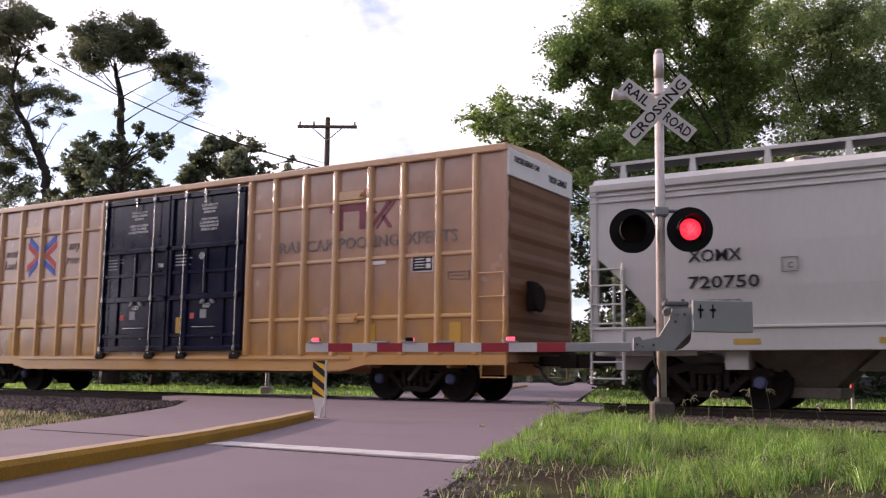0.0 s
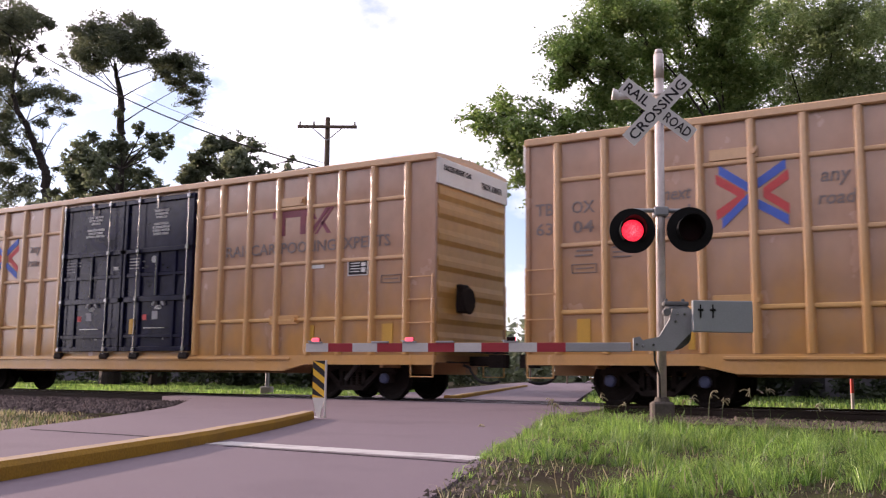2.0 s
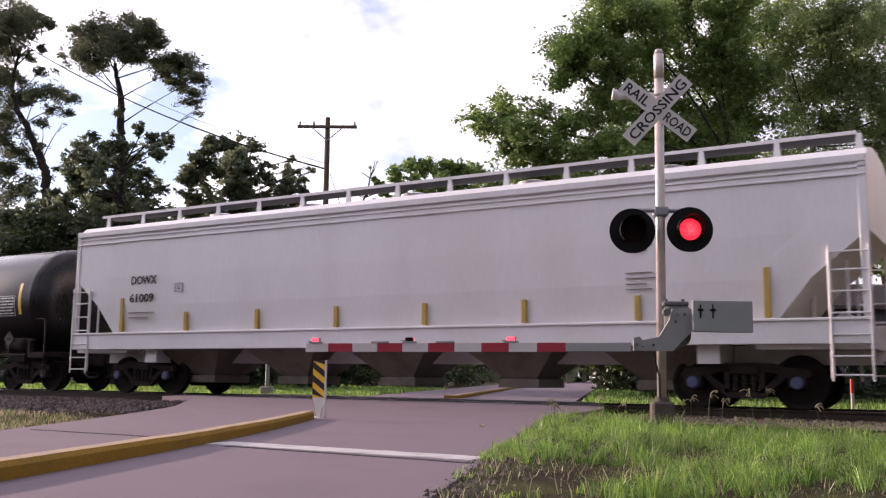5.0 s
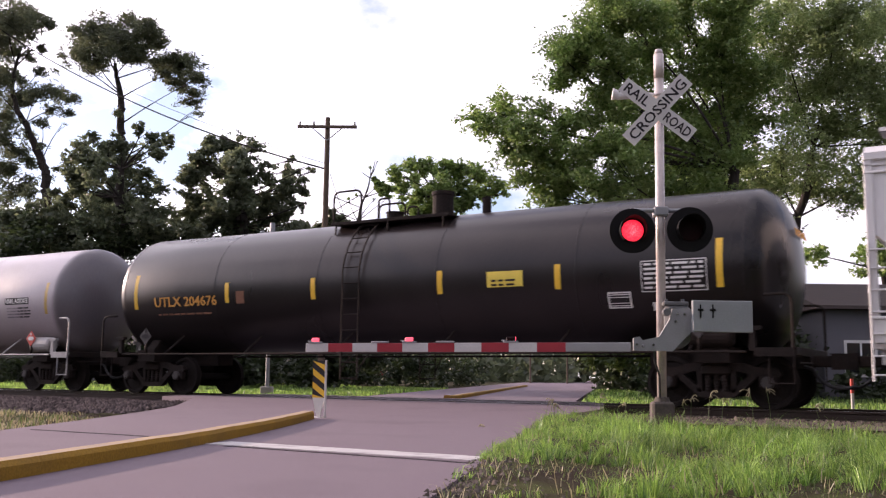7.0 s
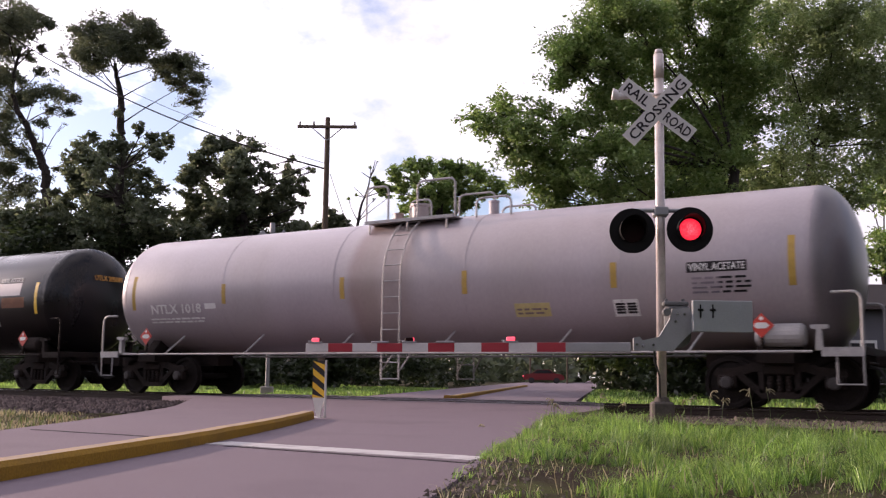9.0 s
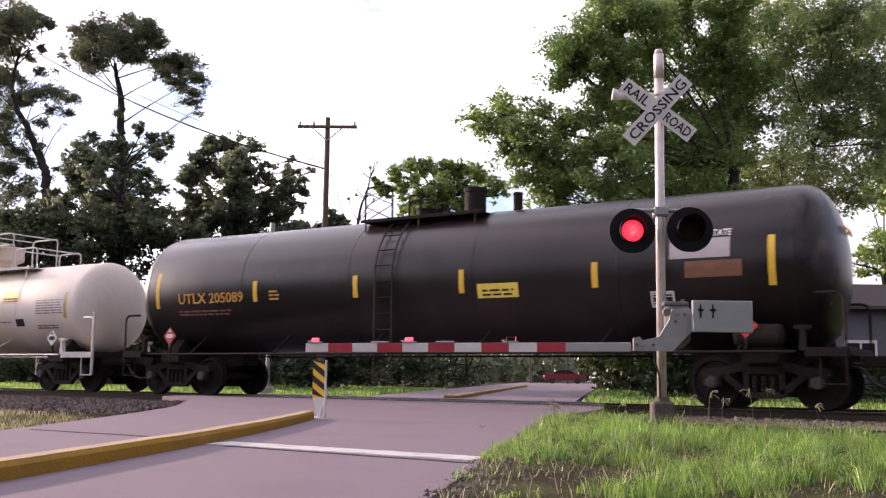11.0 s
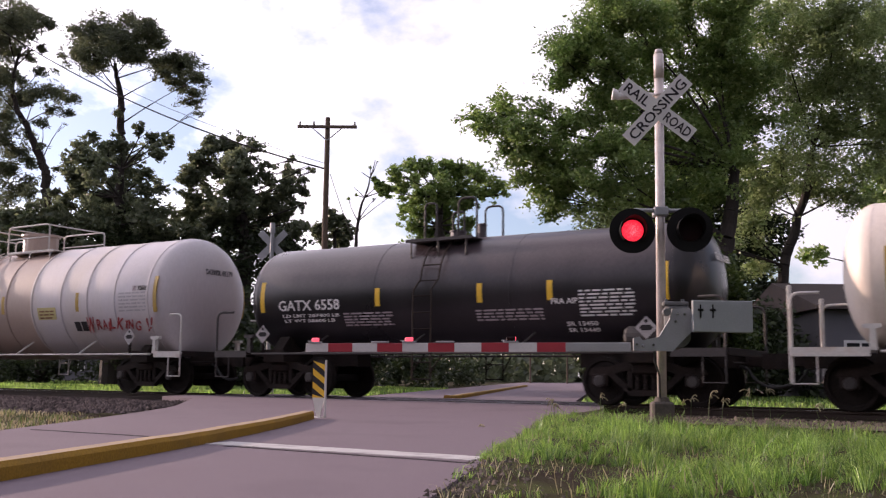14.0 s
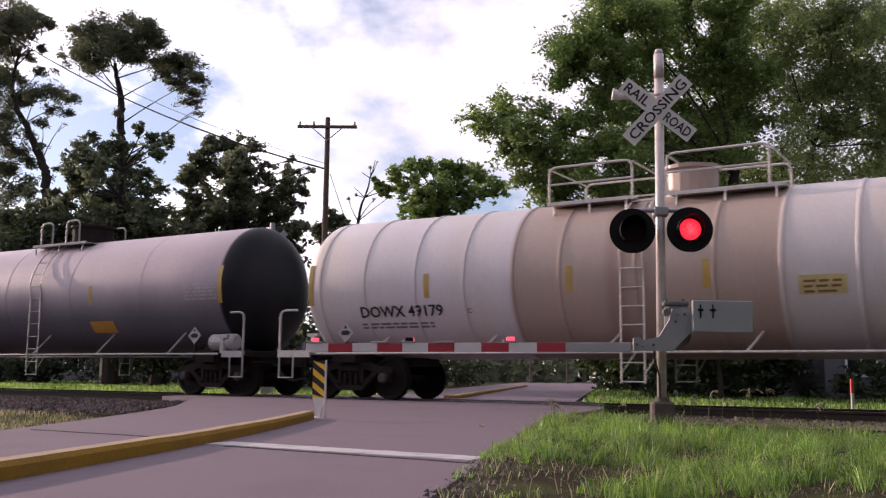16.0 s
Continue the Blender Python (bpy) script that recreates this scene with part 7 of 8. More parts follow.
        if g < 0:
            lettering("70K", pose(-0.33, s * 1.534, 3.18, 90, 0, 0 if s < 0 else 180), 0.22, 0.10, "letter_white", door)
        if g > 0:
            bm = bm_new()
            disc(bm, (1.05, 3.35), 0.09, *y(0.024), 20)
            part("round_mark", bm, "door_print", door, "round white mark on the door")
            bm = bm_new()
            box(bm, x0 + 0.36, x0 + 0.48, *y(0.10), 1.48, 1.86)
            part("yellow_tag", bm, "fresh_yellow", door)


def covered_hopper(centre, paint, marks, light_marks, tall_strips=True, hl=9.72, drop=0.0):
    car = car_empty("covered_hopper", "pale grey covered hopper car with sloping ends", centre, "hopper car")
    # body with sloped ends: profile in x, z
    bm = bm_new()
    n = 14
    xs = [-8.9 + 17.8 * i / n for i in range(n + 1)]
    rows = []
    for z, half, yy in ((1.30, 8.0, 1.38), (1.52, 8.25, 1.46), (2.2, 8.8, 1.51), (2.95, hl, 1.53), (3.9, hl, 1.52), (4.16, hl, 1.50), (4.34, hl, 1.30), (4.46, hl, 0.75), (4.5, hl, 0.0)):
        rows.append((z, half, yy))
    grid = []
    for z, half, yy in rows:
        line = []
        for i in range(121):
            x = half * (-1 + 2 * i / 120)
            wob = 0.014 * abs(math.cos(x * math.pi / 2.45)) ** 0.5 * (1 if 1.6 < z < 4.1 else 0)
            line.append((x, yy + wob, z))
        grid.append(line)
    for s in (-1, 1):
        vs = [[bm.verts.new((x, s * y, z)) for x, y, z in line] for line in grid]
        for a, b in zip(vs, vs[1:]):
            for k in range(120):
                bm.faces.new((a[k], a[k + 1], b[k + 1], b[k]))
    bm2 = bmesh.ops.remove_doubles(bm, verts=bm.verts[:], dist=0.001)
    for g in (-1, 1):
        left = [v for v in bm.verts if any(abs(v.co.x - g * h) < 1e-4 and abs(v.co.z - z) < 1e-4 for z, h, _ in rows)]
        for (z, h, y), (z2, h2, y2) in zip(rows, rows[1:]):
            q = [v for v in left if abs(v.co.z - z) < 1e-4 and abs(abs(v.co.x) - h) < 1e-4]
            p = [v for v in left if abs(v.co.z - z2) < 1e-4 and abs(abs(v.co.x) - h2) < 1e-4]
            vs = sorted(q, key=lambda v: v.co.y) + sorted(p, key=lambda v: -v.co.y)
            if len(vs) >= 3:
                bm.faces.new(vs)
    bmesh.ops.recalc_face_normals(bm, faces=bm.faces[:])
    part("body", bm, paint, car)
    # side sill
    for s in (-1, 1):
        bm = bm_new()
        box(bm, -hl, hl, s * 1.56, s * 1.40, 1.10, 1.50, 0.012)
        box(bm, -hl, hl, s * 1.60, s * 1.40, 1.48, 1.53, 0.01)
        part("side_sill", bm, paint, car)
        bm = bm_new()
        box(bm, -hl, hl, s * 1.58, s * 1.46, 4.06, 4.20, 0.015)
        box(bm, -hl, hl, s * 1.56, s * 1.46, 3.96, 4.00, 0.01)
        box(bm, -hl, hl, s * 1.57, s * 1.46, 3.84, 3.88, 0.01)
        part("eave_rail", bm, paint, car)
        # roof walk and posts
        bm = bm_new()
        box(bm, -hl + 0.2, hl - 0.2, s * 0.97, s * 0.93, 4.67, 4.73)
        part("roof_walk_edge", bm, paint, car)
        bm = bm_new()
        box(bm, -hl + 0.2, hl - 0.2, s * 0.93, s * 0.40, 4.66, 4.69)
        part("roof_walk", bm, "mesh_dark", car)
        for k in range(15):
            def post(b):
                prism(b, [(-0.07, 4.40), (0.07, 4.40), (0.04, 4.68), (-0.04, 4.68)], "y", -0.02, 0.02)
            put("walk_post", shared("walk_post_" + paint, post, [paint]), car, pose(-hl + 0.45 + k * 1.345, s * 0.95, 0))
        for g in (-1, 1):
            bm = bm_new()
            x = g * hl
            box(bm, x, x - g * 0.14, s * 1.56, s * 1.46, 1.5, 4.2, 0.01)
            box(bm, x - g * 0.60, x - g * 0.66, s * 1.58, s * 1.53, 0.55, 2.62, 0.006)
            part("corner_post", bm, paint, car)
            ladder(car, x - g * 0.02, x - g * 0.63, s * 1.585, (0.60, 0.9, 1.25, 1.60, 1.95, 2.30, 2.60), paint)
    for x in (-6.0, -3.0, 0.0, 3.0, 6.0):
        bm = bm_new()
        lathe(bm, [(4.48, 0.34), (4.62, 0.34), (4.66, 0.2)], 16, "z", (x, 0, 0))
        part("roof_hatch", bm, paint, car)
    # discharge hoppers
    for x in (-5.9, -2.95, 0.0, 2.95, 5.9):
        bm = bm_new()
        w, t = 1.32, 0.36
        top = [(-w, -1.36), (w, -1.36), (w, 1.36), (-w, 1.36)]
        low = [(-t, -0.55), (t, -0.55), (t, 0.55), (-t, 0.55)]
        a = [bm.verts.new((x + u, v, 1.35)) for u, v in top]
        b = [bm.verts.new((x + u, v, 0.48)) for u, v in low]
        for k in range(4):
            bm.faces.new((a[k], a[(k + 1) % 4], b[(k + 1) % 4], b[k]))
        bm.faces.new(b)
        box(bm, x - 0.46, x + 0.46, -0.62, 0.62, 0.30, 0.48, 0.01)
        bmesh.ops.recalc_face_normals(bm, faces=bm.faces[:])
        part("hopper_outlet", bm, "hopper_dirty", car)
    bm = bm_new()
    box(bm, -hl, hl, -0.3, 0.3, 0.78, 1.12)
    for g in (-1, 1):
        box(bm, g * hl, g * (hl - 1.9), -1.35, 1.35, 1.02, 1.10)
        box(bm, g * 7.0 - 0.2, g * 7.0 + 0.2, -1.3, 1.3, 0.78, 1.12)
        rod(bm, (g * 9.0, 0.4, 1.5), (g * 9.0, 1.2, 1.5), 0.22, seg=14)
        rod(bm, (g * 8.6, -0.3, 1.1), (g * 8.6, -0.3, 2.7), 0.05)
        rod(bm, (g * 9.3, -1.1, 1.1), (g * 9.3, -1.1, 2.5), 0.03)
    part("underframe", bm, paint, car)
    for g in (-1, 1):
        coupler(car, g * hl, g)
        make_truck(car, g * 7.55, "cap_blue")
    # strips and stencils
    for s in (-1, 1):
        for k in range(8):
            x = -hl + 1.85 + k * 2.28
            bm = bm_new()
            if tall_strips:
                box(bm, x - 0.045, x + 0.045, s * 1.56, s * 1.46, 1.55, 2.0 if 0 < k < 7 else 2.4)
            else:
                box(bm, x + 0.75, x + 1.20, s * 1.566, s * 1.50, 1.20, 1.30)
            part("reflective_strip", bm, "strip_dull", car)
    for word, x, z, w, h in marks:
        lettering(word, pose(x, -1.555, z, 90), w, h, "ink", car)
    bm = bm_new()
    for x, z, w, h in light_marks:
        box(bm, x, x + w, -1.556, -1.54, z, z + h)
    tagged(part("stencil", bm, "ink_faded", car), kind="stuff")
    for ob in car.children:
        if ob.name.split(".")[0] not in ("truck", "coupler", "air_hose"):
            ob.location.z -= drop


def tank_car(centre, half, r, zc, paint, label, ladder_x, rail_mat, detail):
    car = car_empty("tank_car", label, centre, "tank car")
    # shell with rounded heads
    head = 0.70 if r > 1.4 else 0.58
    tx = half - detail.get("bogie", 1.33)
    left = [(-half + head - head * math.cos(math.pi / 2 * i / 10), r * math.sin(math.pi / 2 * i / 10) + 0.004) for i in range(11)]
    right = [(-x, q) for x, q in left[::-1]]
    mids = [(-half + head + (2 * half - 2 * head) * k / 8, r) for k in range(1, 8)]
    bm = bm_new()
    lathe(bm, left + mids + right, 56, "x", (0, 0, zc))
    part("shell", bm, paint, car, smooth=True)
    # seams or bands
    n = detail.get("bands", 6)
    wide = detail.get("band_w", 0.02)
    for x in detail.get("band_x", [-half + head + (2 * half - 2 * head) * k / (n - 1) for k in range(n)]):
        bm = bm_new()
        lathe(bm, [(x - wide, r - 0.005), (x - wide * 0.6, r + detail.get("band_h", 0.006)), (x + wide * 0.6, r + detail.get("band_h", 0.006)), (x + wide, r - 0.005)], 48, "x", (0, 0, zc))
        part("band", bm, paint, car, smooth=False)
    # stub sills, end platforms, bolsters
    end = half + detail.get("overhang", 0.12)
    for g in (-1, 1):
        bm = bm_new()
        box(bm, g * (half - 2.8), g * end, -0.26, 0.26, 0.72, 1.06)
        box(bm, g * (tx - 0.3), g * (tx + 0.3), -1.3, 1.3, 0.80, 1.08)
        prism(bm, [(-1.2, 1.05), (-0.9, zc - r * 0.72), (0.9, zc - r * 0.72), (1.2, 1.05)], "x", g * tx - 0.14, g * tx + 0.14)
        box(bm, g * end, g * (end - 0.12), -1.46, 1.46, 0.92, 1.06, 0.01)
        part("stub_sill", bm, "under", car)
        for s in (-1, 1):
            bm = bm_new()
            box(bm, g * (end - 0.02), g * (half - 0.55), s * 1.50, s * 0.7, 0.97, 1.03)
            box(bm, g * (end - 0.02), g * (half - 0.55), s * 1.54, s * 1.495, 0.90, 1.05)
            part("end_platform", bm, rail_mat, car)
            bm = bm_new()
            x0, x1 = g * (end - 0.04), g * (end - 0.50)
            path_bar(bm, [(x0, s * 1.5, 1.0), (x0, s * 1.5, 1.78)] + bend((x0, s * 1.5, 1.78), (x0, s * 1.5, 1.95), (x0 - g * 0.16, s * 1.5, 1.95), 4) + [(x1, s * 1.45, 1.95)], 0.026, 8)
            part("end_handrail", bm, rail_mat, car)
            if detail.get("square_rails"):
                bm = bm_new()
                box(bm, x0 - g * 0.03, x0 + g * 0.04, s * 1.52, s * 1.46, 0.45, 2.08, 0.01)
                part("end_post", bm, rail_mat, car)
            bm = bm_new()
            path_bar(bm, [(x0, s * 1.5, 0.95), (x0, s * 1.5, 0.45), (x0 - g * 0.4, s * 1.5, 0.45), (x0 - g * 0.4, s * 1.5, 0.95)], 0.02, 6)
            part("step", bm, rail_mat, car)
            bm = bm_new()
            q = g * (half - 0.50)
            prism(bm, [(q - g * 0.15, 1.0), (q - g * 0.03, 1.0), (q - g * 0.05, 1.34), (q + g * 0.06, 1.36), (q + g * 0.06, 1.42), (q - g * 0.22, 1.42), (q - g * 0.22, 1.36), (q - g * 0.13, 1.34)], "y", s * 1.50 if s < 0 else 1.40, -1.40 if s < 0 else 1.50)
            part("bolster_plate", bm, rail_mat, car)
        make_truck(car, g * tx, "cap_grey")
        coupler(car, g * (end - 0.1 + max(0.0, 0.1 - end + half)), g)
    # side running rails with their stays
    for s in (-1, 1):
        bm = bm_new()
        rod(bm, (-half + 0.7, s * 1.5, 0.98), (half - 0.7, s * 1.5, 0.98), 0.024, seg=8)
        k = -half + 2.2
        while k < half - 1.5:
            rod(bm, (k, s * 1.5, 0.98), (k + 0.2, s * r * 0.70, zc - r * 0.71), 0.024, seg=6)
            k += detail.get("stay", 2.6)
        part("side_rail", bm, rail_mat, car)
        bm = bm_new()
        x = ladder_x
        for e in (-0.22, 0.22):
            pts = [(x + e, s * 1.58, 0.42), (x + e, s * 1.58, zc)]
            for k in range(1, 8):
                a = radians(10 * k)
                pts.append((x + e, s * (r + 0.09) * math.cos(a), zc + (r + 0.09) * math.sin(a)))
            path_bar(bm, pts, 0.018, 6)
            rod(bm, (x + e + 0.25, s * 1.5, 0.98), (x + e, s * 1.58, 0.6), 0.015, seg=6)
        z = 0.45
        while z < zc + r * 0.9:
            yy = 1.58 if z <= zc else math.sqrt(max(0.01, (r + 0.09) ** 2 - (z - zc) ** 2))
            rod(bm, (x - 0.22, s * yy, z), (x + 0.22, s * yy, z), 0.014, seg=6)
            z += 0.34
        part("ladder", bm, detail.get("ladder_mat", rail_mat), car)
    # dome platform
    top = zc + r
    for p0, p1, s in [(*p, e) for p in detail["platform"] for e in (-1, 1)]:
        bm = bm_new()
        box(bm, p0, p1, s * 0.98, s * 0.50, top - 0.13, top - 0.105, 0.004)
        box(bm, p0, p1, s * 1.0, s * 0.97, top - 0.15, top - 0.08, 0.004)
        for q in (p0 + 0.15, (p0 + p1) / 2, p1 - 0.15):
            rod(bm, (q, s * 0.98, top - 0.14), (q, s * 0.99, zc + math.sqrt(r * r - 0.98)), 0.02, seg=6)
        part("platform", bm, rail_mat, car)
    for f in detail["fittings"]:
        x, rad, h = f
        bm = bm_new()
        if detail.get("neck"):
            lathe(bm, [(top - 0.1, rad * 0.62), (top + h * 0.30, rad * 0.62), (top + h * 0.42, rad), (top + h * 0.9, rad), (top + h * 0.92, rad * 1.06), (top + h, rad * 1.04)], 24, "z", (x, 0, 0))
            part("manway", bm, detail.get("dome_mat", paint), car)
            continue
        lathe(bm, [(top - 0.1, rad), (top + h * 0.8, rad), (top + h * 0.82, rad * 1.1), (top + h * 0.95, rad * 1.1), (top + h, rad * 0.5)], 18, "z", (x, 0, 0))
        part("manway", bm, detail.get("dome_mat", paint), car)
    for x0, x1, h, y in detail["hoops"]:
        for s in (-1, 1):
            bm = bm_new()
            zb = top - 0.12
            c = min(0.16, (x1 - x0) / 3)
            pts = [(x0, s * y, zb), (x0, s * y, top + h - c)] + bend((x0, s * y, top + h - c), (x0, s * y, top + h), (x0 + c, s * y, top + h), 4) + \
                [(x1 - c, s * y, top + h)] + bend((x1 - c, s * y, top + h), (x1, s * y, top + h), (x1, s * y, top + h - c), 4) + [(x1, s * y, zb)]
            path_bar(bm, pts, 0.024, 8)
            part("guard_rail", bm, rail_mat, car)
        if detail.get("cross_rails"):
            for x in (x0, x1):
                bm = bm_new()
                rod(bm, (x, -y, top + h - 0.03), (x, y, top + h - 0.03), 0.02, seg=6)
                part("cross_rail", bm, rail_mat, car)
        if detail.get("mid_rails"):
            for s in (-1, 1):
                bm = bm_new()
                rod(bm, (x0, s * y, top + h * 0.45), (x1, s * y, top + h * 0.45), 0.02, seg=6)
                part("mid_rail", bm, rail_mat, car)
    if "lattice" in detail:
        x0, x1, h = detail["lattice"]
        bm = bm_new()
        for k in range(2):
            rod(bm, (x0, -0.9, top - 0.1 + k * h * 0.5), (x1, -0.9, top - 0.1 + (k + 1) * h * 0.5), 0.012, seg=5)
            rod(bm, (x1, -0.9, top - 0.1 + k * h * 0.5), (x0, -0.9, top - 0.1 + (k + 1) * h * 0.5), 0.012, seg=5)
        part("lattice", bm, rail_mat, car)
    # reflective strips
    for x in detail["strips"]:
        for s in (-1, 1):
            bm = bm_new()
            big = abs(x) > half - 1.2
            on_tank(bm, x - 0.06, x + 0.06, -16 if big else -13, 17 if big else 5, r, zc, s, 0.006)
            part("reflective_strip", bm, "strip_yellow" if rail_mat == "under" or paint == "tank_ink" else "strip_dull", car)
    for x0, x1, a0, a1, mat in detail.get("patches", ()):
        bm = bm_new()
        on_tank(bm, x0, x1, a0, a1, r, zc, -1, 0.005)
        pt = part("stencil_panel", bm, mat, car)
    for x0, x1, a, rows, mat in detail.get("lines", ()):
        bm = bm_new()
        rng = random.Random(int(x0 * 10))
        for k in range(rows):
            xx = x0
            while xx < x1 - 0.05:
                l = rng.uniform(0.08, 0.3)
                on_tank(bm, xx, min(x1, xx + l), a - 3.2 * k, a - 3.2 * k - 1.5, r, zc, -1, 0.009, 1)
                xx += l + 0.05
        tagged(part("stencil", bm, mat, car), kind="stuff")
    for word, x, a, w, h, mat in detail.get("words", ()):
        aa = radians(a)
        lettering(word, pose(x, -(r + 0.012) * math.cos(aa), zc + (r + 0.012) * math.sin(aa), 90 - a), w, h, mat, car, 0.35 if mat == "graffiti" else 0.0)
    # scrawled paint, letter by letter
    rng = random.Random(5)
    for ch, x, tall in detail.get("scrawl", ()):
        a = -27 + rng.uniform(-1.5, 1.5)
        aa = radians(a)
        lettering(ch, pose(x, -(r + 0.014) * math.cos(aa), zc + (r + 0.014) * math.sin(aa), 90 - a) @ pose(0, 0, 0, 0, 0, rng.uniform(-14, 10)), 0.06 if ch in "I!" else 0.17 * tall, 0.26 * tall, "graffiti", car, 0.3)
    # diamond placards on short brackets at both ends
    pm = detail.get("placard", "plate_pale")
    for g in (-1, 1):
        x = g * (half - (1.5 if r > 1.4 else 1.0))
        holder = raw("placard_holder", [(x - 0.03, -1.48, 0.98), (x + 0.03, -1.48, 0.98), (x + 0.03, -1.44, 0.98), (x - 0.03, -1.44, 0.98), (x - 0.03, -1.48, 1.36), (x + 0.03, -1.48, 1.36), (x + 0.03, -1.44, 1.36), (x - 0.03, -1.44, 1.36)],
                     [(0, 1, 5, 4), (1, 2, 6, 5), (2, 3, 7, 6), (3, 0, 4, 7), (4, 5, 6, 7), (0, 3, 2, 1)], "under", car)
        bm = bm_new()
        prism(bm, [(x - 0.21, 1.42), (x, 1.21), (x + 0.21, 1.42), (x, 1.63)], "y", -1.495, -1.482)
        plate = part("placard", bm, pm, holder, "diamond-shaped placard")
        bm = bm_new()
        prism(bm, [(x - 0.13, 1.42), (x - 0.08, 1.37), (x + 0.08, 1.37), (x + 0.13, 1.42), (x + 0.08, 1.47), (x - 0.08, 1.47)], "y", -1.50, -1.494)
        prism(bm, [(x - 0.04, 1.54), (x, 1.50), (x + 0.04, 1.54), (x, 1.585)], "y", -1.50, -1.494)
        tagged(part("placard_print", bm, "ink" if pm != "post_red" else "letter_white", holder), kind="stuff")
    for word, mat in detail.get("head_words", ()):
        rho = 0.42 * r
        sn = rho / r
        tilt = math.degrees(math.atan2(sn / r, math.sqrt(1 - sn * sn) / head))
        lettering(word, pose(half - head + head * math.sqrt(1 - sn * sn) + 0.03, 0.1, zc + rho, 90 - tilt, 0, 90), 0.95, 0.15, mat, car)
    for x in detail.get("air_tanks", ()):
        bm = bm_new()
        lathe(bm, [(x - 0.42, 0.05), (x - 0.40, 0.16), (x - 0.34, 0.2), (x + 0.34, 0.2), (x + 0.40, 0.16), (x + 0.42, 0.05)], 18, "x", (0, -1.28, 1.26))
        part("air_reservoir", bm, rail_mat, car)
    return car


def make_train():
    covered_hopper(2.75, "hopper_grey", [("XOMX", -7.27, 2.755, 0.93, 0.22), ("720750", -7.13, 2.285, 1.23, 0.22), ("LD LMT 220500", -7.27, 1.945, 0.88, 0.07), ("LT WT 69500", -7.27, 1.82, 0.88, 0.07), ("C", -6.01, 2.52, 0.08, 0.10)],
                   [(-6.15, 2.41, 0.26, 0.012), (-6.15, 2.65, 0.26, 0.012), (-6.15, 2.41, 0.012, 0.24), (-5.90, 2.41, 0.012, 0.24)], tall_strips=False, hl=9.58, drop=0.10)
    boxcar(-17.95, "57")
    boxcar(-38.75, "51")
    covered_hopper(-59.80, "hopper_white", [("DOWX", -7.1, 2.835, 0.90, 0.22), ("61009", -7.16, 2.385, 0.86, 0.22), ("C", -5.86, 2.60, 0.07, 0.09)],
                   [(-7.6, 2.0, 0.9, 0.03), (-7.6, 1.88, 0.7, 0.03), (-6.0, 2.50, 0.26, 0.012), (-6.0, 2.70, 0.26, 0.012), (-6.0, 2.50, 0.012, 0.2), (-5.75, 2.50, 0.012, 0.2),
                    (5.6, 2.9, 0.5, 0.02), (5.6, 2.8, 0.4, 0.02), (5.6, 2.4, 0.5, 0.02), (5.6, 2.3, 0.6, 0.02), (5.6, 2.2, 0.4, 0.02), (5.6, 2.1, 0.5, 0.02)])
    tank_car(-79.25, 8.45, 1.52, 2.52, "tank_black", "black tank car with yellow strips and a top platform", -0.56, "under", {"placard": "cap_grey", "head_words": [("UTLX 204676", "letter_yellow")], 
        "bands": 6, "platform": [(-1.6, 1.55)], "fittings": [(-0.5, 0.20, 0.24), (0.80, 0.24, 0.62), (1.92, 0.10, 0.38)], "lattice": (-1.59, -0.82, 0.64),
        "hoops": [(-1.59, -0.82, 0.64, 0.9), (-0.55, -0.25, 0.45, 0.6)], "strips": [-7.35, -4.24, -1.65, 1.65, 4.28, 7.35], "dome_mat": "under", "ladder_mat": "under",
        "words": [("UTLX 204676", -5.62, -10, 2.10, 0.24, "letter_yellow")],
        "patches": [(2.75, 3.54, -9.6, 2.1, "plate_yellow"), (5.26, 5.71, -28.6, -16.7, "letter_white"), (5.29, 5.68, -27.6, -17.7, "ink"), (5.93, 7.13, 3.4, 4.0, "letter_white"), (5.93, 7.13, -17.5, -16.9, "letter_white"), (5.93, 5.945, -16.9, 3.4, "letter_white"), (7.115, 7.13, -16.9, 3.4, "letter_white"), (6.1, 6.25, -31, -25, "letter_white"), (-3.95, -3.70, -14, -3, "rust")],
        "lines": [(5.99, 7.07, 2.2, 6, "letter_white"), (-6.6, -4.8, -21, 1, "rust"), (2.85, 3.45, -4, 2, "ink")], "air_tanks": [7.1]})
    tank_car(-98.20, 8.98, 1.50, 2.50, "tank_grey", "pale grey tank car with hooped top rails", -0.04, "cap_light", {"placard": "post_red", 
        "bands": 6, "platform": [(-1.2, 1.1)], "fittings": [(-0.95, 0.12, 0.25), (-0.35, 0.20, 0.42), (1.56, 0.11, 0.33)],
        "hoops": [(-1.21, -0.62, 0.70, 0.9), (0.15, 1.10, 0.72, 0.9), (1.45, 2.28, 0.28, 0.6)], "strips": [-7.99, -4.91, -1.40, 1.68, 4.85, 8.01],
        "words": [("NTLX 1018", -6.52, -16, 1.70, 0.23, "letter_white"), ("VINYL ACETATE", 6.75, -1.3, 0.98, 0.13, "letter_white")],
        "patches": [(6.22, 7.27, -4.9, 2.2, "ink"), (2.75, 3.51, -33, -22, "plate_faded"), (4.80, 5.28, -34.6, -21.5, "letter_white"), (4.84, 5.02, -32.5, -24, "ink"), (5.06, 5.24, -32.5, -24, "ink"), (-5.55, -5.2, -17, -12, "letter_white")],
        "lines": [(6.31, 7.33, -8, 4, "tank_slate"), (-7.46, -5.62, -25, 2, "letter_white"), (2.8, 3.45, -26, 2, "ink_faded")], "air_tanks": [7.75]})
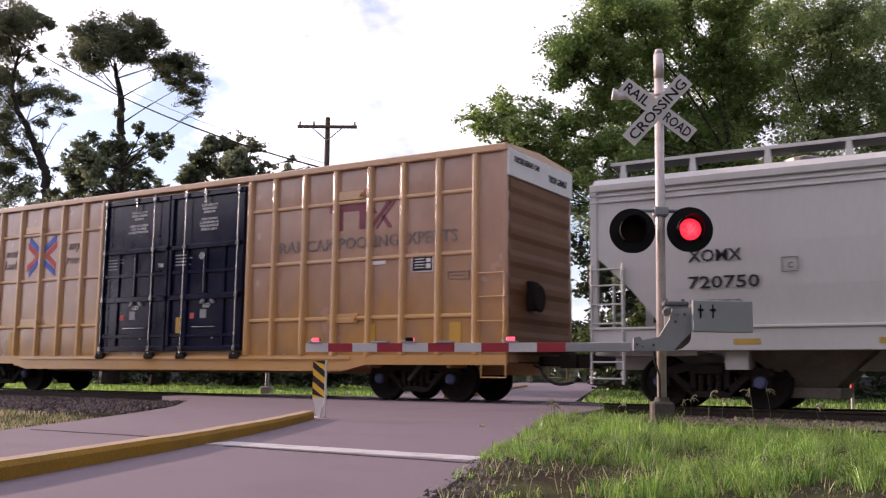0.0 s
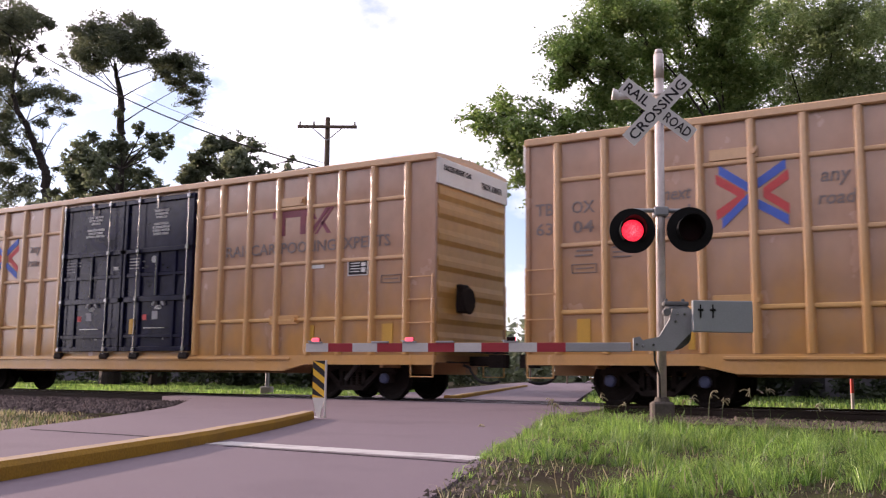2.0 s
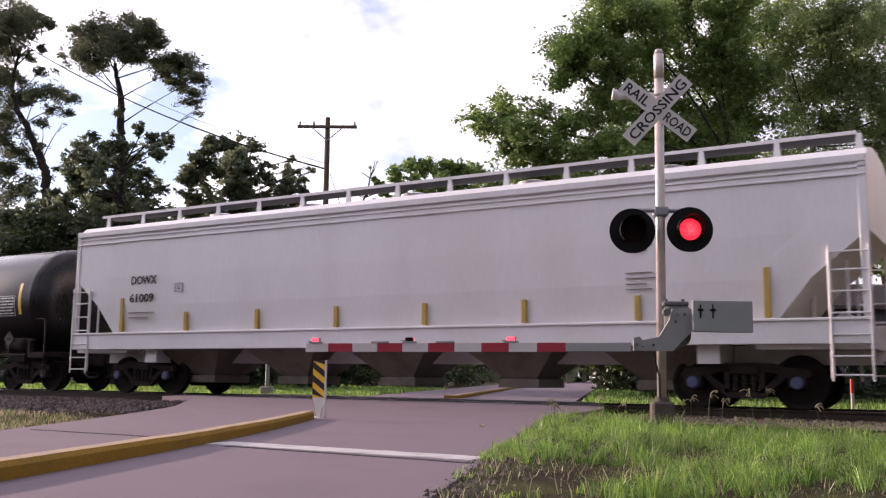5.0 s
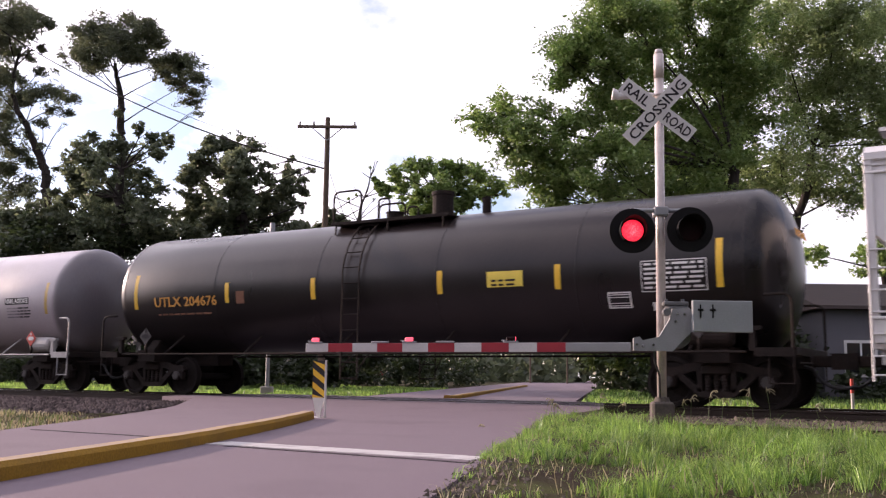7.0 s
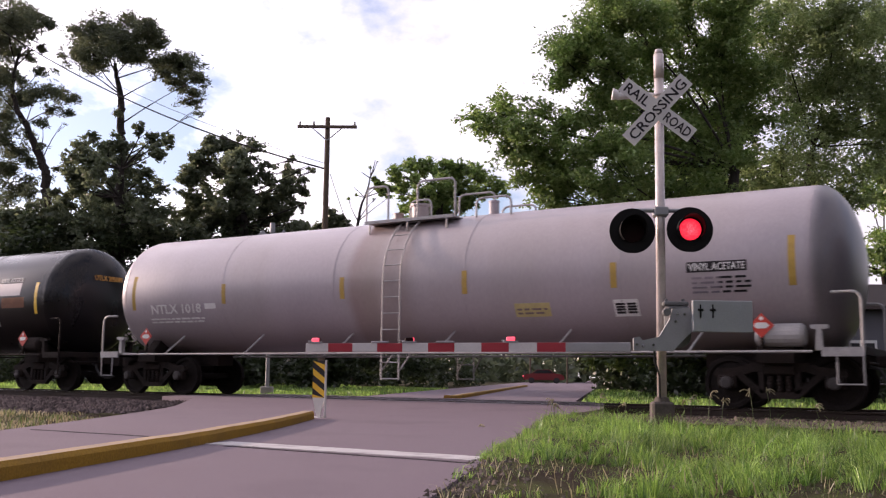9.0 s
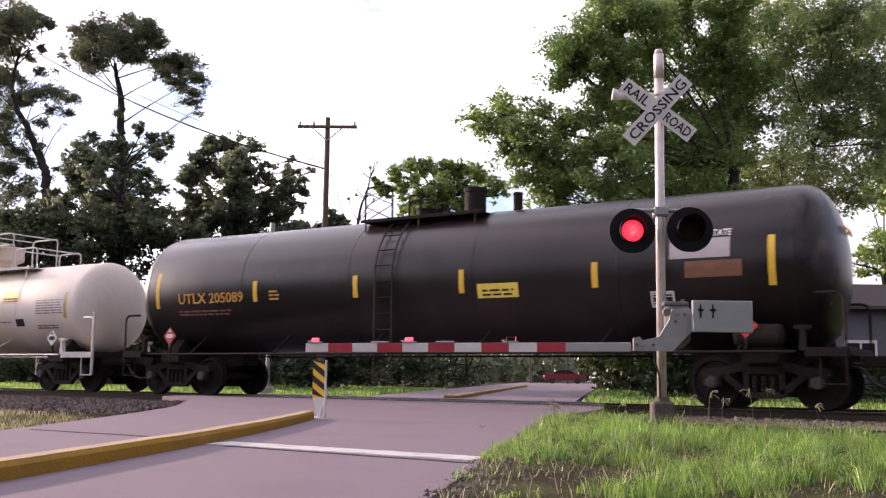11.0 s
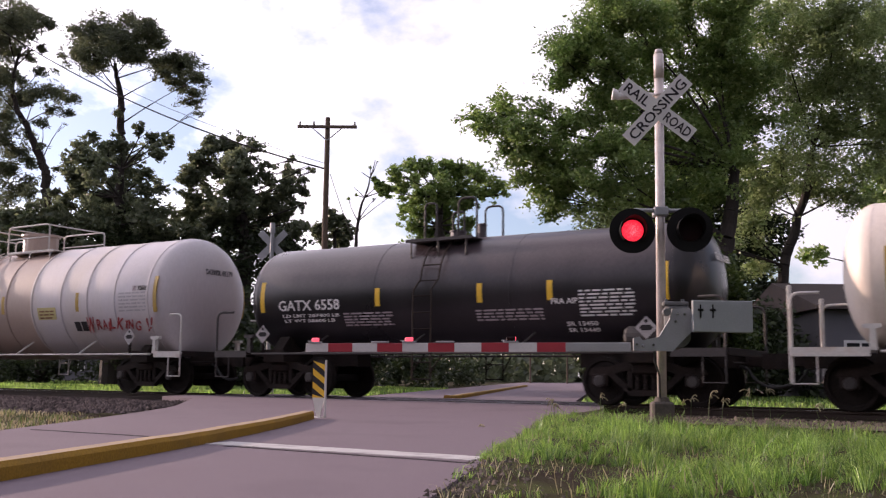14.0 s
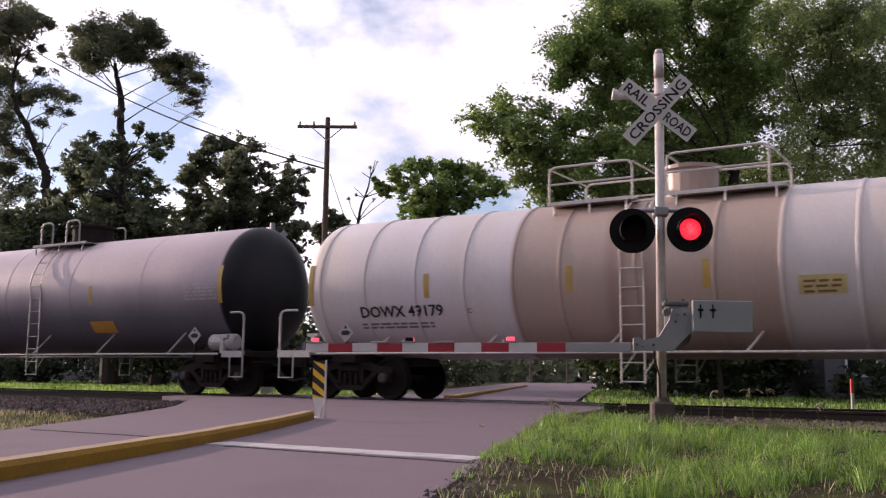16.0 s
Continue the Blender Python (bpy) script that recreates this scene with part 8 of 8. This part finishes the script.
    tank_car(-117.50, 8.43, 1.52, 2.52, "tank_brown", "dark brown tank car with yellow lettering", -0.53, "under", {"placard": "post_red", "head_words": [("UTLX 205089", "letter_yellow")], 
        "bands": 6, "platform": [(-1.6, 1.5)], "fittings": [(-0.46, 0.24, 0.24), (0.80, 0.24, 0.62), (1.85, 0.10, 0.42)], "lattice": (-1.53, -0.80, 0.66),
        "hoops": [(-1.53, -0.80, 0.66, 0.9), (-0.55, -0.25, 0.45, 0.6)], "strips": [-7.40, -4.19, -1.32, 1.33, 4.20, 7.40], "dome_mat": "under", "ladder_mat": "under",
        "words": [("UTLX 205089", -5.61, -8, 2.10, 0.25, "letter_yellow"), ("VINYL ACETATE", 6.22, 21, 1.0, 0.13, "letter_white")],
        "patches": [(1.69, 2.60, -17.5, -6.5, "plate_yellow"), (5.63, 6.70, 4, 17.5, "tank_grey"), (5.25, 5.68, -28.7, -17.3, "letter_white"), (5.28, 5.65, -27.6, -18.4, "ink"), (5.9, 6.9, -9, 2, "rust")],
        "lines": [(-6.7, -5.0, -19, 2, "rust"), (1.8, 2.5, -11, 2, "ink"), (-3.76, -3.48, -4, 3, "letter_yellow")], "air_tanks": [7.1]})
    tank_car(-133.33, 5.42, 1.27, 2.32, "tank_white", "short cream-white tank car with a tall dome guard", -0.20, "rail_white", {"placard": "letter_white", 
        "bogie": 1.05, "overhang": 0.70, "square_rails": True, "bands": 5, "platform": [(-1.63, 2.56)], "fittings": [(0.07, 0.46, 0.72)], "cross_rails": True, "neck": True,
        "hoops": [(-1.66, -0.74, 0.98, 0.75), (0.19, 1.38, 1.0, 0.75), (1.52, 2.52, 0.50, 0.75)], "strips": [-4.57, -1.51, 1.49, 4.57],
        "words": [("UTLX 125824", -3.0, -10, 2.0, 0.25, "ink")],
        "patches": [(1.76, 2.51, 7, 20, "strip_yellow"), (2.39, 2.75, -25, -15, "ink")],
        "lines": [(3.33, 4.46, 8, 6, "tank_slate"), (-4.05, -2.5, -20, 4, "tank_slate"), (1.3, 2.2, -18, 1, "tank_slate"), (1.85, 2.45, 12, 2, "rust"), (3.3, 4.2, -24, 2, "tank_slate")], "stay": 2.4})
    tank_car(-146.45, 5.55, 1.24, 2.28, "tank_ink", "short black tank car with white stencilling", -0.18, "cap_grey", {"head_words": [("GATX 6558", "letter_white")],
        "bogie": 1.18, "overhang": 0.45, "bands": 4, "ladder_mat": "under", "platform": [(-1.0, 0.66)], "fittings": [(-0.25, 0.18, 0.20), (0.35, 0.10, 0.32)],
        "hoops": [(-0.75, -0.45, 0.75, 0.6), (0.1, 0.55, 0.80, 0.6)], "strips": [-4.82, -1.55, 0.97, 2.53, 4.83],
        "words": [("GATX 6558", -3.45, -9.5, 1.75, 0.24, "letter_white"), ("LD LMT 207400 LB", -3.42, -20.5, 1.62, 0.075, "letter_white"), ("LT WT 58600 LB", -3.48, -26.0, 1.45, 0.075, "letter_white"), ("FRA AIP", 2.83, -14, 0.56, 0.11, "letter_white"), ("SR 13450", 3.12, -36, 0.64, 0.10, "letter_white"), ("SR 13440", 3.12, -43, 0.64, 0.10, "letter_white")],
        "lines": [(-2.5, -1.2, -19, 5, "tank_grey"), (0.85, 2.35, -20, 4, "tank_grey"), (3.13, 4.24, -5, 8, "letter_white")], "air_tanks": [4.5]})
    tank_car(-161.96, 8.01, 1.58, 2.46, "tank_banded", "white banded tank car with red graffiti", 0.0, "rail_white", {"scrawl": [("W", 4.95, 1.7), ("R", 5.28, 1.1), ("A", 5.49, 1.0), ("I", 5.65, 1.0), ("L", 5.79, 1.1), ("K", 6.10, 1.3), ("I", 6.31, 0.9), ("N", 6.47, 1.0), ("G", 6.72, 1.1), ("!", 7.08, 1.4), ("!", 7.22, 1.3)], "head_words": [("DOWX 49179", "tank_slate")], 
        "overhang": 0.38, "band_x": (-7.18, -6.0, -4.72, -3.55, -2.45, -1.45, 0.05, 1.48, 2.62, 3.83, 4.88, 5.95, 7.17), "band_w": 0.045, "band_h": 0.02, "platform": [(-1.95, -0.15), (0.52, 2.62)], "fittings": [(0.68, 0.5, 0.58)], "cross_rails": True, "mid_rails": True, 
        "hoops": [(-1.92, -0.19, 0.63, 0.95), (0.49, 2.35, 0.66, 0.95)], "strips": [-7.44, -4.42, -1.24, 1.35, 4.51, 7.44],
        "words": [("DOWX 49179", -5.1, -22.5, 2.05, 0.25, "ink"), ("SR 10665", 6.9, 6.5, 0.54, 0.13, "tank_slate"), ("C", -3.45, -23.5, 0.09, 0.11, "tank_slate")],
        "patches": [(2.87, 3.63, -20, -8, "plate_faded"), (4.31, 4.53, -33, -23, "ink"), (4.57, 4.80, -33, -23, "ink")],
        "lines": [(6.13, 7.20, 3, 6, "stencil_faint"), (-6.18, -4.37, -32, 2, "tank_slate"), (2.95, 3.55, -11, 3, "rust")]})
    tank_car(-179.00, 7.50, 1.56, 2.62, "tank_slate", "weathered slate-grey tank car with light painted into its upper half", 0.0, "cap_light", {
        "bands": 6, "platform": [(-1.1, 1.2)], "fittings": [(0.25, 0.58, 0.52)], "hoops": [(-1.0, -0.5, 0.57, 0.8), (0.10, 0.65, 0.57, 0.8)],
        "strips": [-6.81, -2.2, 2.2, 6.81], "patches": [(2.0, 2.9, -43, -30, "letter_yellow")], "lines": [(5.63, 6.70, 5, 6, "tank_grey")], "dome_mat": "under", "air_tanks": [6.8]})


M["strip_dull"] = material("strip_dull", (0.42, 0.27, 0.05), 0.6, vary=0.2, scale=6)
M["cap_light"] = material("cap_light", (0.36, 0.34, 0.335), 0.55, 0.1, vary=0.2, scale=5)
M["rail_white"] = material("rail_white", (0.55, 0.52, 0.49), 0.55, vary=0.2, scale=5, other=(0.3, 0.2, 0.14), amount=0.5, cover=0.6)
M["rust_wash"] = material("rust_wash", (0.33, 0.27, 0.25), 0.6, vary=0.2, scale=1.4, fine=20, other=(0.38, 0.35, 0.355), amount=0.9, cover=0.5, stretch=(1, 1, 0.25))
M["stencil_faint"] = material("stencil_faint", (0.40, 0.375, 0.39), 0.6, vary=0.2, scale=6)
M["plate_faded"] = material("plate_faded", (0.50, 0.42, 0.18), 0.55, vary=0.2, scale=6)
M["door_print"] = material("door_print", (0.30, 0.29, 0.30), 0.6, vary=0.25, scale=7)
M["plate_pale"] = material("plate_pale", (0.34, 0.31, 0.31), 0.6, vary=0.25, scale=5)
M["graffiti"] = material("graffiti", (0.36, 0.05, 0.05), 0.6, vary=0.15, scale=6)


# ---- what moves ----
FLASH_START, FLASH_STEP = 0.137, 0.6620


def lens_rows(place, which):
    """A lens turns its lit face to the road and away from it in turn."""
    rows, k = [], 0
    lit = 1 if which == 1 else 0
    turn = 0.0 if lit else 180.0
    spot = pose(*place)
    rows.append((0.0, spot @ pose(0, 0, 0, 0, 0, turn)))
    while FLASH_START + k * FLASH_STEP < 15.95:
        c = FLASH_START + k * FLASH_STEP
        for dt, a in ((-0.05, 0), (-0.0167, 60), (0.0167, 120), (0.05, 180)):
            rows.append((c + dt, spot @ pose(0, 0, 0, 0, 0, turn + a)))
        turn += 180.0
        k += 1
    rows.append((16.0, spot @ pose(0, 0, 0, 0, 0, turn)))
    return rows


def motions():
    for car, x in CARS:
        walk(car, [(t, pose(x + travel(t), TRACK_Y, 0)) for t in range(17)])
    turns = [(k / 15.0, math.degrees(travel(k / 15.0) / WHEEL_R)) for k in range(241)]
    for w, dx in WHEELS:
        walk(w, [(t, pose(dx, 0, WHEEL_R, 0, a, 0)) for t, a in turns])
    for c in MOVERS:
        # it rolls slowly across the far road
        walk(c, [(t, pose(x, y, -0.13, 0, 0, 26)) for t, x, y in FAR_CAR])
    for lens, which, place in LENSES:
        walk(lens, lens_rows(place, which))


make_ground()
make_road()
kerb(list(np.arange(-12, 11.1, 0.4)) + [11.15, 11.25], "kerb_near", "worn yellow-painted concrete kerb between the lanes")
kerb(list(np.arange(22.4, 60, 1.5)), "kerb_far", "yellow-painted kerb between the lanes behind the track")
make_track()
make_houses()
make_trees()
undergrowth()
make_grass()
utility_pole()
wires()
far_signal()
far_car()
red_post()
far_poles()
make_signal()
make_marker()
seed_heads()
make_train()
motions()
